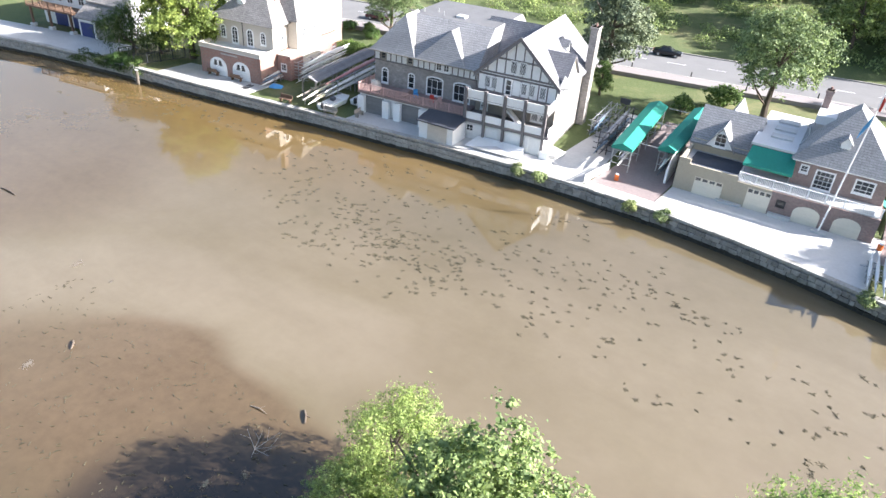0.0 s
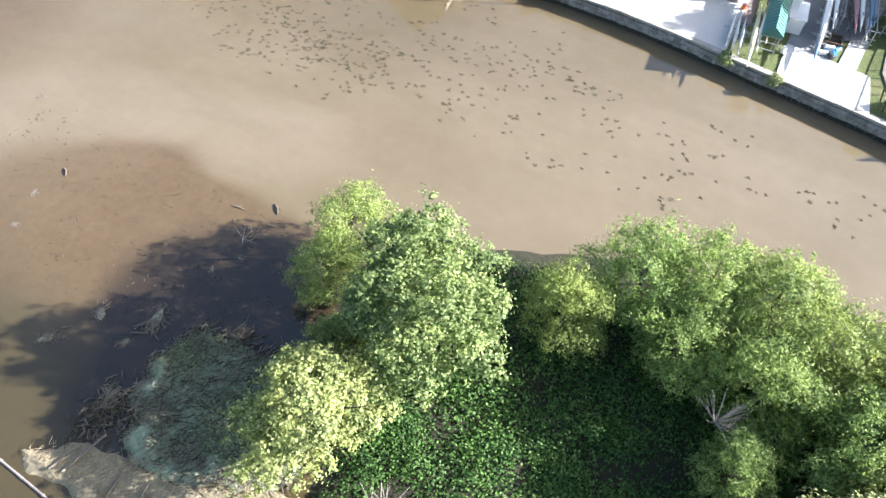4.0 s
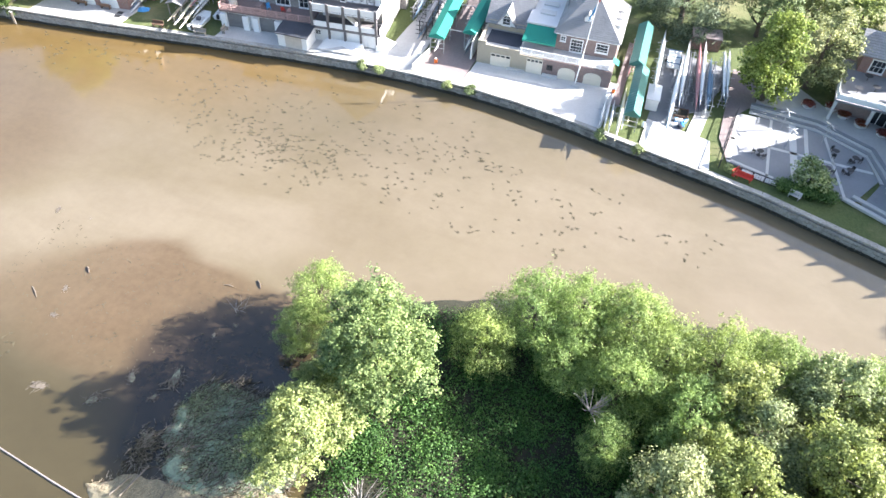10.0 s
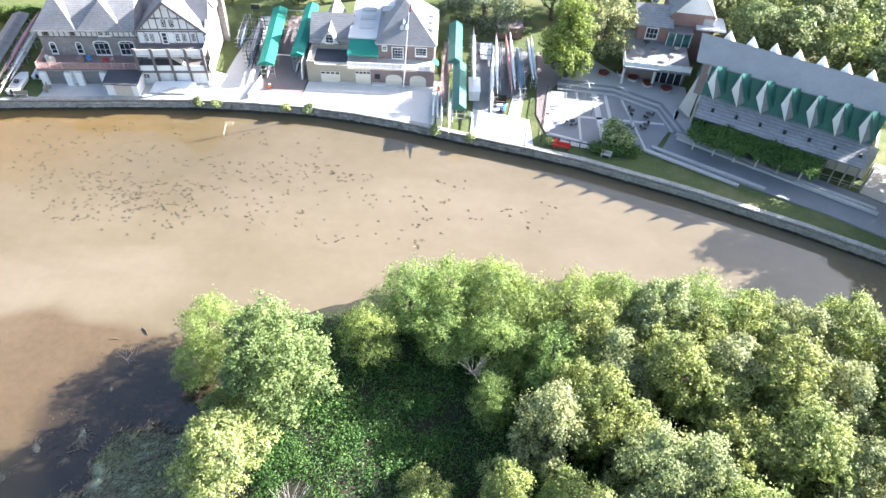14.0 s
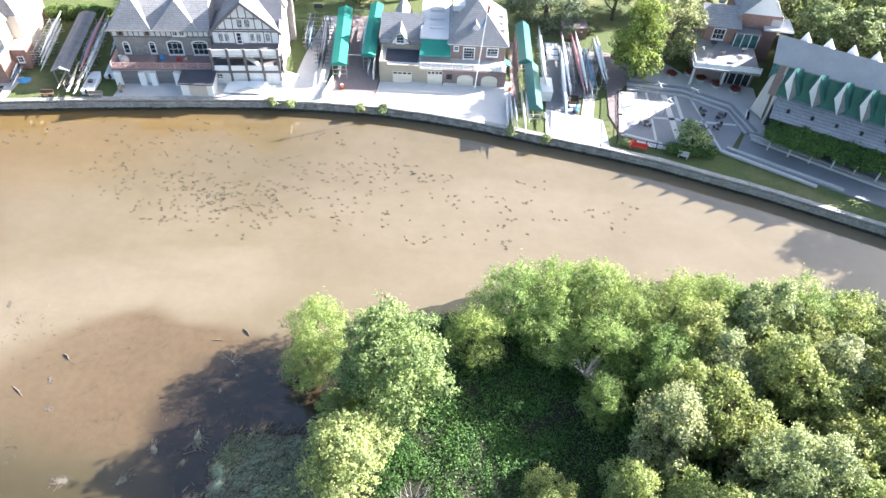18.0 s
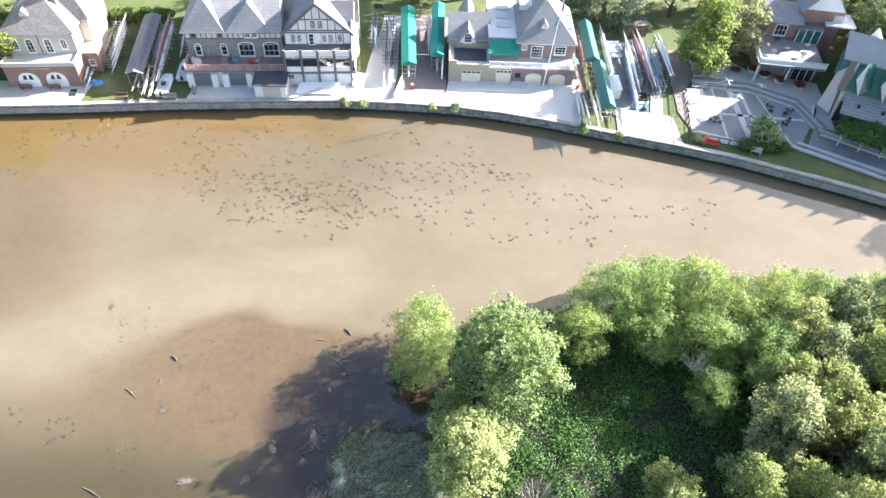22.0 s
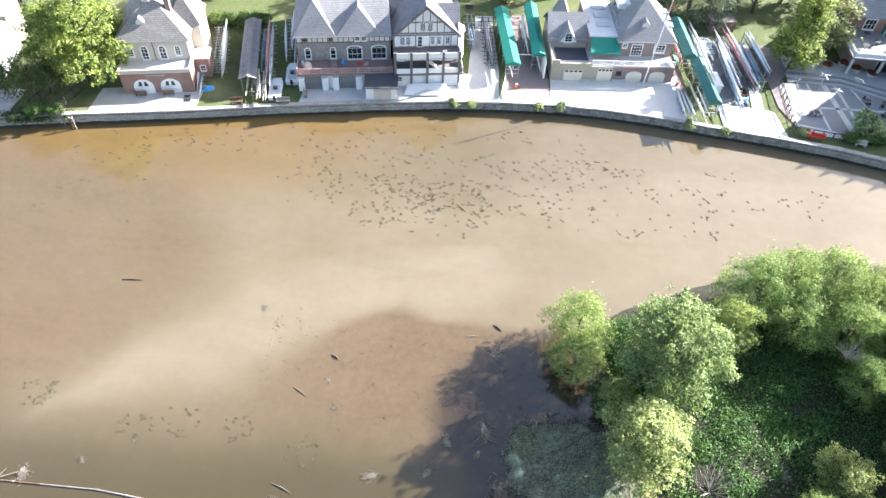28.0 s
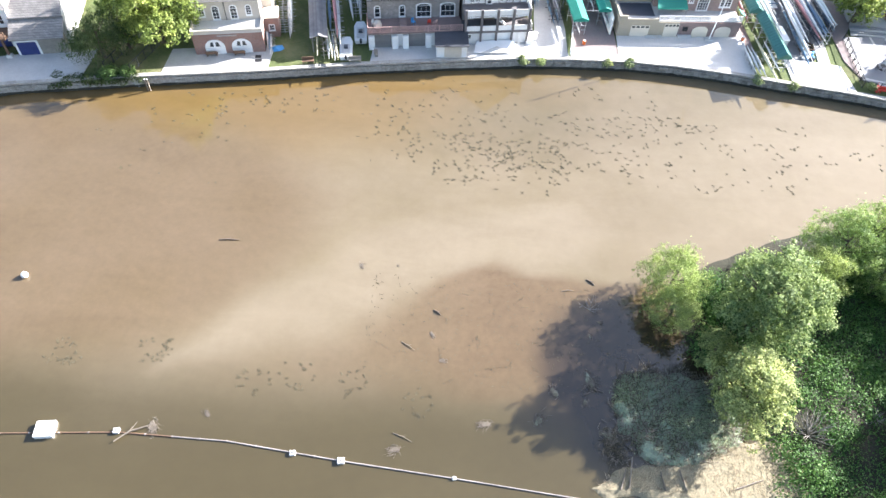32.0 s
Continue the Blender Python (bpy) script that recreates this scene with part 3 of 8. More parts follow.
def make_road():
    def band(o0, o1, z, t, name, mat_, label, cat):
        pts = [road_point(s, o) for s, o in ((-120, o0), (140, o0), (140, o1), (-120, o1))]
        strip(name, pts, z, t, mat_, label, cat)
    band(-6.5, 6.5, 2.45, 1.2, "road", ASPHALT, "sunlit worn grey asphalt road", "road")
    band(-9.8, -6.8, 2.6, 1.3, "footway", FOOTWAY, "brownish footway beside the road", "pavement")
    band(-6.8, -6.5, 2.62, 1.3, "kerb_near", COPING, "low pale stone kerb", "kerb")
    band(6.5, 6.8, 2.62, 1.3, "kerb_far", COPING, "low pale stone kerb", "kerb")
    marks = thing("road_markings", Matrix.Translation((0, 0, 2.456)), "faded white painted lane lines on the road", "road marking", kind="structure")
    for i in range(40):
        s = -116 + 6.2 * i
        p, q = road_point(s, 0), road_point(s + 3, 0)
        part("dash", Shape().bar((p[0], p[1], 0), (q[0], q[1], 0), 0.14, 0.006), WHITE, marks)


make_road()


# ---- house parts ----
def arch_outline(w, h, rise, n=8):
    """Half-width outline in x and z of an opening with a segmental head."""
    pts = [(-w / 2, 0), (w / 2, 0)]
    for i in range(n + 1):
        a = math.pi * i / n
        pts.append((w / 2 * math.cos(a), h - rise + rise * math.sin(a)))
    return pts


def frame_bars(sh, w, h, y, bar, cols, rows):
    for i in range(cols + 1):
        x = -w / 2 + w * i / cols
        sh.box(x - bar / 2, x + bar / 2, y - 0.05, y, 0, h)
    for j in range(rows + 1):
        z = h * j / rows
        sh.box(-w / 2, w / 2, y - 0.045, y, z - bar / 2, z + bar / 2)


def window(parent, x, y, z, w, h, cols=2, rows=2, material=None, rise=0.0, glass=None, turn=0.0, lattice=False, sill=True):
    """A window with its frame, pane and sill; it looks along -y of its own turn."""
    m = Matrix.Translation((x, y, z)) @ Matrix.Rotation(radians(turn), 4, "Z")
    bar = 0.16 if not lattice else 0.11
    outer = arch_outline(w + bar, h + bar / 2, rise) if rise else [(-w / 2 - bar / 2, 0), (w / 2 + bar / 2, 0), (w / 2 + bar / 2, h + bar / 2), (-w / 2 - bar / 2, h + bar / 2)]
    inner = arch_outline(w - bar, h - bar / 2, rise * (w - bar) / w) if rise else [(-w / 2 + bar / 2, 0), (w / 2 - bar / 2, 0), (w / 2 - bar / 2, h - bar / 2), (-w / 2 + bar / 2, h - bar / 2)]
    inner = [(px, max(pz, bar)) for px, pz in inner]
    win = part("window", Shape().ring(outer, inner, -0.06, 0.0), material or WHITE, parent, at=m)
    top = h - rise
    bars = []
    if lattice:
        n = 3
        for i in range(-n, n + 1):
            for s in (-1, 1):
                pts = []
                for t in np.linspace(-1, 1, 21):
                    px, pz = i * w / n + s * t * w, h / 2 + t * h * 0.9
                    if abs(px) <= w / 2 and 0 <= pz <= h:
                        pts.append((px, pz))
                if len(pts) > 1:
                    bars.append((pts[0], pts[-1], 0.045))
    else:
        bars = [((-w / 2 + w * i / cols, 0.05), (-w / 2 + w * i / cols, top), 0.13) for i in range(1, cols)]
        bars += [((-w / 2, top * j / rows), (w / 2, top * j / rows), 0.12) for j in range(1, rows + (1 if rise else 0))]
        if rise:
            bars.append(((0, top), (0, h), 0.07))
    for p, q, bw in bars:
        part("glazing_bar", Shape().bar((p[0], -0.035, p[1]), (q[0], -0.035, q[1]), bw, 0.035), material or WHITE, win)
    part("pane", Shape().upright(arch_outline(w, h, rise) if rise else [(-w / 2, 0), (w / 2, 0), (w / 2, h), (-w / 2, h)], -0.022, 0.02), glass or GLASS, win)
    if sill:
        part("sill", Shape().box(-w / 2 - 0.1, w / 2 + 0.1, -0.13, 0, -0.1, -0.01), material or WHITE, win)
    return win


def garage_door(parent, x, y, z, w, h, material, lights=0, arch=0.0, turn=0.0, panels=4):
    m = Matrix.Translation((x, y, z)) @ Matrix.Rotation(radians(turn), 4, "Z")
    outline = arch_outline(w, h, arch) if arch else [(-w / 2, 0), (w / 2, 0), (w / 2, h), (-w / 2, h)]
    door = part("door", Shape().upright(outline, -0.06, 0.02), material, parent, at=m)
    for j in range(panels):
        zz = (h - arch) * j / panels if arch else h * j / panels
        hh = ((h - arch) if arch else h) / panels
        if lights and j == panels - 1:
            for i in range(lights):
                cx = -w / 2 + w * (i + 0.5) / lights
                part("light", Shape().box(cx - w / lights * 0.36, cx + w / lights * 0.36, -0.075, -0.055, zz + hh * 0.25, zz + hh * 0.85), GLASS, door)
        else:
            part("panel", Shape().box(-w / 2 + 0.08, w / 2 - 0.08, -0.085, -0.055, zz + 0.04, zz + hh - 0.04), material, door)
    return door


def walls(sh, x0, x1, y0, y1, z0, z1, t=0.3):
    """Four walls round a storey."""
    sh.box(x0, x1, y0, y0 + t, z0, z1)
    sh.box(x0, x1, y1 - t, y1, z0, z1)
    sh.box(x0, x0 + t, y0 + t, y1 - t, z0, z1)
    sh.box(x1 - t, x1, y0 + t, y1 - t, z0, z1)
    return sh


def hip(x0, x1, y0, y1, z, ridge, h, over=0.35):
    """A hipped roof; ridge holds the two ends of its top as (x, y)."""
    a, b = ridge
    p = [(x0 - over, y0 - over, z), (x1 + over, y0 - over, z), (x1 + over, y1 + over, z), (x0 - over, y1 + over, z)]
    q = [(a[0], a[1], z + h), (b[0], b[1], z + h)]
    if abs(a[1] - b[1]) > abs(a[0] - b[0]):
        fs = [(0, 1, 4), (1, 2, 5, 4), (2, 3, 5), (3, 0, 4, 5)]
    else:
        fs = [(0, 1, 5, 4), (1, 2, 5), (2, 3, 4, 5), (3, 0, 4)]
    return Shape().add(p + q, fs + [(3, 2, 1, 0)])


def gable_y(x0, x1, y0, y1, z, h, over=0.35, t=0.16):
    """A gabled roof whose ridge runs along y."""
    xm = (x0 + x1) / 2
    s = h / (xm - x0)
    sh = Shape()
    sh.slab([(x0 - over, y0 - over, z - over * s), (xm, y0 - over, z + h), (xm, y1 + over, z + h), (x0 - over, y1 + over, z - over * s)], t)
    sh.slab([(xm, y0 - over, z + h + 0.003), (x1 + over, y0 - over, z - over * s), (x1 + over, y1 + over, z - over * s), (xm, y1 + over, z + h + 0.003)], t)
    return sh


def gable_x(x0, x1, y0, y1, z, h, over=0.3, t=0.16):
    ym = (y0 + y1) / 2
    s = h / (ym - y0)
    sh = Shape()
    sh.slab([(x0 - over, y0 - over, z - over * s), (x1 + over, y0 - over, z - over * s), (x1 + over, ym, z + h), (x0 - over, ym, z + h)], t)
    sh.slab([(x0 - over, ym, z + h + 0.003), (x1 + over, ym, z + h + 0.003), (x1 + over, y1 + over, z - over * s), (x0 - over, y1 + over, z - over * s)], t)
    return sh


def dormer(roof, x, y, z, w, h, depth, turn=0.0, glass_h=0.8, wall=None):
    """A small gabled dormer standing on a roof: cheeks, roof and window."""
    m = Matrix.Translation((x, y, z)) @ Matrix.Rotation(radians(turn), 4, "Z")
    roof = roof.parent
    d = part("dormer", Shape().upright([(-w / 2, -0.4), (w / 2, -0.4), (w / 2, h), (0, h + w * 0.55), (-w / 2, h)], 0, depth), wall or WHITE, roof, at=m)
    part("dormer_roof", gable_y(-w / 2, w / 2, 0, depth, h + 0.03, w * 0.58, 0.18, 0.07), SLATE, d)
    sh = Shape()
    frame_bars(sh, w * 0.6, glass_h, -0.01, 0.07, 2, 2)
    sh.v = [(a, b, c + h * 0.95 - glass_h) for a, b, c in sh.v]
    part("dormer_window", sh, WHITE, d)
    return d


def chimney(parent, x, y, z0, z1, w, d, material):
    c = part("chimney", Shape().box(x - w / 2, x + w / 2, y - d / 2, y + d / 2, z0, z1).box(x - w / 2 - 0.08, x + w / 2 + 0.08, y - d / 2 - 0.08, y + d / 2 + 0.08, z1 - 0.25, z1), material, parent)
    part("flue", Shape().tube((x, y, z1), (x, y, z1 + 0.35), 0.14, 0.12), BRICK, c)
    return c


def railing(parent, a, b, h, material, step=0.14, post=1.6, bar=0.05, panel=False):
    """A railing from a to b: each post, the rails, and the balusters."""
    a, b = Vector(a), Vector(b)
    L = (b - a).length
    r = part("railing", Shape().bar(a + Vector((0, 0, h)), b + Vector((0, 0, h)), 0.09, 0.07).bar(a + Vector((0, 0, 0.12)), b + Vector((0, 0, 0.12)), 0.06, 0.06), material, parent)
    n = max(1, round(L / post))
    for i in range(n + 1):
        p = a.lerp(b, i / n)
        part("post", Shape().box(p.x - 0.055, p.x + 0.055, p.y - 0.055, p.y + 0.055, p.z, p.z + h + 0.08), material, r)
    sh = Shape()
    if panel:
        sh.bar(a + Vector((0, 0, h * 0.5)), b + Vector((0, 0, h * 0.5)), 0.05, h * 0.7)
    else:
        k = int(L / step)
        for i in range(1, k):
            p = a.lerp(b, i / k)
            sh.box(p.x - bar / 2, p.x + bar / 2, p.y - bar / 2, p.y + bar / 2, p.z + 0.12, p.z + h)
    if sh.v:
        tagged(part("railing_infill", sh, material, r), kind="stuff")
    return r


def frame_of(x, y, z, turn):
    return Matrix.Translation((x, y, z)) @ Matrix.Rotation(radians(turn), 4, "Z")


# ---- brick and stucco boathouse with arched doors ----
def brick_boathouse():
    h = thing("boathouse", frame_of(-40.6, 57.3, DECK, 11), "cream stucco boathouse over red brick arched-door ground floor", "boathouse")
    W = 10.2
    ground = part("ground_floor", walls(Shape(), 0, W, 0, 18, 0, 3.5), BRICK, h, "red brick ground storey")
    part("terrace_slab", Shape().box(-0.1, W + 0.1, -0.1, 4.0, 3.5, 3.62), PALE, h)
    par = part("parapet", Shape().box(-0.08, W + 0.08, -0.08, 0.14, 3.62, 4.1).box(W - 0.15, W + 0.08, 0.14, 3.4, 3.62, 4.1).box(-0.08, 0.15, 0.14, 3.4, 3.62, 4.1), CREAM, h)
    for x in (3.0, 6.9):
        garage_door(h, x, -0.02, 0, 2.9, 2.5, WHITE, 0, 1.25)
        for s in (-0.45, 0.45):
            part("fan_light", Shape().upright([(x + s - 0.3, 1.35), (x + s + 0.3, 1.35), (x + s + 0.18 - s * 0.2, 2.1), (x + s - 0.18 - s * 0.2, 2.1)], -0.11, -0.085), GLASS, h)
    sign = part("sign_board", Shape().box(3.6, 6.5, -0.07, 0, 2.95, 3.3), DARKBRICK, h)
    for i in range(11):
        part("letter_bar", Shape().box(3.68 + 0.255 * i, 3.84 + 0.255 * i, -0.09, -0.07, 3.05, 3.2), PALE, sign)
    upper = part("upper_wall", walls(Shape(), 0.3, W - 0.2, 3.2, 17.5, 3.62, 7.0), CREAM, h, "cream stucco upper storey")
    for x, w, rise, hh in ((1.6, 0.8, 0.4, 1.7), (3.6, 1.0, 0.5, 2.3), (6.2, 1.0, 0.5, 2.3), (8.4, 0.8, 0.4, 1.7)):
        window(h, x, 3.18, 3.75 if hh > 2 else 4.3, w, hh, 2, 3, WHITE, rise)
    for y in (5.0, 9.5, 13.0):
        window(h, W - 0.18, y, 4.4, 0.9, 1.9, 2, 3, WHITE, 0.45, turn=90)
    roof = part("roof", hip(0.3, W - 0.2, 3.2, 17.5, 7.0, ((5.0, 8.0), (5.0, 12.5)), 4.9, 0.6), BROWNSLATE, h, "grey slate hipped roof")
    dormer(roof, 3.7, 4.6, 8.2, 1.1, 1.0, 2.0)
    dormer(roof, 4.6, 7.0, 10.4, 0.9, 0.9, 1.6)
    dormer(roof, 8.4, 10.5, 8.6, 1.0, 1.0, 2.0, 90)
    chimney(h, 7.6, 7.2, 7.6, 12.0, 0.7, 0.9, DARKBRICK)
    tower = part("corner_tower", walls(Shape(), W - 3.2, W + 1.3, 6.6, 12.2, 0, 7.3), CREAM, h)
    part("tower_roof", hip(W - 3.2, W + 1.3, 6.6, 12.2, 7.3, ((W - 0.95, 9.0), (W - 0.95, 9.8)), 3.7, 0.4), BROWNSLATE, tower, "steep slate tower roof")
    for y in (8.0, 10.6):
        window(h, W + 1.32, y, 4.6, 0.9, 1.9, 2, 3, WHITE, 0.45, turn=90)
    part("side_porch", walls(Shape(), W, W + 2.2, 3.6, 6.5, 0, 3.3), BRICK, h, "red brick side porch")
    part("porch_roof", Shape().box(W - 0.02, W + 2.3, 3.5, 6.58, 3.3, 3.45), CREAM, h)
    window(h, W + 1.1, 3.58, 1.2, 0.8, 1.0, 2, 2, WHITE)
    part("rear_wing", walls(Shape(), 1.5, W - 1.5, 17.5, 22, 0, 7.5), BRICK, h)
    part("rear_roof", hip(1.5, W - 1.5, 17.5, 22, 7.5, ((5.0, 19.0), (5.0, 20.5)), 2.8), BROWNSLATE, h)
    part("downpipe", Shape().tube((5.0, 3.12, 3.62), (5.0, 3.12, 7.0), 0.05, 0.05), BLACKSTEEL, h)
    part("drain_grate", Shape().box(8.7, 9.6, -1.5, -0.8, 0.03, 0.06).box(8.7, 9.7, -2.5, -1.75, 0.03, 0.06), BLACKSTEEL, h)


brick_boathouse()


# ---- stone boathouse with terrace ----
def stone_boathouse():
    h = thing("boathouse", frame_of(-15.2, 61.7, DECK, 10), "grey stone boathouse with slate roof and red-brown terrace", "boathouse")
    W, F = 14.3, 3.7
    part("lower_wall", Shape().box(0, W, 0.3, 0.6, 0, 2.5).box(0, 0.3, 0.6, F, 0, 2.5).box(W - 0.3, W, 0.6, F, 0, 2.5), PLASTER, h, "white painted lower wall")
    part("terrace_deck", Shape().box(-0.1, W + 0.1, -0.1, F, 2.5, 2.72), DECKRED, h, "red-brown terrace deck")
    for a, b in (((0, 0, 2.72), (5.4, 0, 2.72)), ((5.6, 0, 2.72), (W, 0, 2.72)), ((0, 0.1, 2.72), (0, F, 2.72))):
        railing(h, a, b, 1.0, PINKRAIL, 0.17)
    part("terrace_stair", Shape().box(4.9, 6.0, 0.9, 3.0, 2.72, 2.95).box(5.0, 5.9, 1.6, 3.0, 2.95, 3.2), DECKRED, h)
    garage_door(h, 2.2, 0.3, 0, 2.6, 2.2, GREYDOOR)
    garage_door(h, 7.4, 0.3, 0, 2.6, 2.2, GREYDOOR)
    for x in (0.35, 3.9, 5.5, 9.0):
        part("door_leaf", Shape().box(x - 0.3, x + 0.6, -0.35, 0.2, 0, 2.2), WHITE, h, "open white folding door leaf")
    part("wall", walls(Shape(), 0.1, W - 0.1, F, 21.5, 0, 5.9, 0.4), RUBBLE, h, "grey rubble stone wall")
    part("frieze", walls(Shape(), 0.0, W - 0.05, F - 0.1, 21.55, 5.9, 7.2, 0.3), PLASTER, h, "white half-timbered frieze")
    for i in range(19):
        x = 0.1 + (W - 0.3) * i / 18
        part("stud", Shape().box(x - 0.07, x + 0.07, F - 0.14, F - 0.09, 5.9, 7.2), TIMBER, h)
    part("rail_beam", Shape().box(0, W - 0.05, F - 0.16, F - 0.08, 5.82, 5.98), TIMBER, h)
    for x in (1.6, 5.4):
        window(h, x, F - 0.02, 3.0, 0.85, 1.95, 1, 2, WHITE, 0.42)
        window(h, x - 0.2, F - 0.12, 6.05, 0.7, 0.9, 1, 2, GREYWOOD, 0)
    for x in (8.7, 12.4):
        window(h, x, F - 0.02, 2.8, 2.2, 2.35, 3, 2, WHITE, 0.35)
    for x in (9.2, 10.2):
        window(h, x, F - 0.14, 6.05, 0.75, 1.0, 2, 2, WHITE)
    x0, x1, y0, y1, z = -0.1, W + 0.1, F - 0.3, 21.8, 7.2
    top, zt = 7.2, 11.0
    sh = Shape()
    flat_ = [(2.6, 8.6), (14.0, 8.6), (14.0, 17.6), (2.6, 17.6)]
    vs = [(x0 - 0.3, y0 - 0.3, z), (x1, y0 - 0.3, z), (x1, y1, z), (x0 - 0.3, y1, z)] + [(a, b, zt) for a, b in flat_]
    sh.add(vs, [(0, 1, 5, 4), (1, 2, 6, 5), (2, 3, 7, 6), (3, 0, 4, 7), (4, 5, 6, 7), (3, 2, 1, 0)])
    roof = part("roof", sh, SLATE, h, "grey slate roof with two front hips")
    for cx, hw, pz, py in ((2.9, 3.2, 11.3, 2.9), (9.5, 3.4, 10.5, 2.4)):
        e = z - 0.02
        vs = [(cx - hw, y0 - 0.45, e), (cx + hw, y0 - 0.45, e), (cx, y0 + py, pz), (cx, 9.5, pz), (cx - hw, 8.6, e + 0.3), (cx + hw, 8.6, e + 0.3)]
        part("front_hip", Shape().add(vs, [(0, 1, 2), (1, 5, 3, 2), (4, 0, 2, 3), (5, 4, 3), (0, 4, 5, 1)]), SLATE, roof)
    part("roof_hatch", Shape().box(8.0, 9.2, 10, 11, 11.0, 11.25), WHITEROOF, roof)
    part("gutter", Shape().box(x0 - 0.35, x1, y0 - 0.5, y0 - 0.36, 7.08, 7.2), GREYWOOD, roof)
    for x, y in ((3.5, 10), (5, 11), (6.4, 9.8)):
        part("vent_pipe", Shape().tube((x, y, 11.0), (x, y, 11.5), 0.08, 0.08), STEEL, roof)
    s = thing("garage_shed", frame_of(-4.75, 60.75, DECK, 6), "white boat shed with dark flat roof by the wall", "shed")
    part("wall", walls(Shape(), 0, 4.6, 0, 3.0, 0, 2.1, 0.15), WHITE, s)
    part("roof", Shape().slab([(-0.25, -0.3, 2.2), (4.85, -0.3, 2.2), (4.85, 3.3, 2.75), (-0.25, 3.3, 2.75)], 0.14), ROOFTAR, s, "dark felt lean-to roof")
    garage_door(s, 2.5, 0, 0, 2.6, 1.95, CREAM)
    for x, c in ((1.0, HULLWHITE), (7.0, BLUETARP), (9.4, REDPAINT), (10.3, PINKRAIL)):
        ch = thing("terrace_chair", frame_of(-15.2, 61.7, DECK + 2.72, 10) @ Matrix.Translation((x, 1.9 + 0.2 * math.sin(x), 0)) @ Matrix.Rotation(x, 4, "Z"),
                   "plastic terrace chair on the red-brown deck", "chair", "terrace chairs")
        part("seat", Shape().box(-0.27, 0.27, -0.27, 0.27, 0.4, 0.46), c, ch)
        part("backrest", Shape().box(-0.27, 0.27, 0.22, 0.28, 0.46, 0.95), c, ch)
        for sx in (-0.23, 0.23):
            for sy in (-0.23, 0.23):
                part("leg", Shape().box(sx - 0.03, sx + 0.03, sy - 0.03, sy + 0.03, 0, 0.4), c, ch)
    g = thing("covered_grill", frame_of(-14.0, 63.6, DECK + 2.72, 10), "rounded grill under a pale cover on the terrace", "grill")
    part("cover", Shape().lathe(0, 0, [(0.6, 0), (0.68, 0.4), (0.55, 0.85), (0.2, 1.1)], 10), CREAM, g)


stone_boathouse()


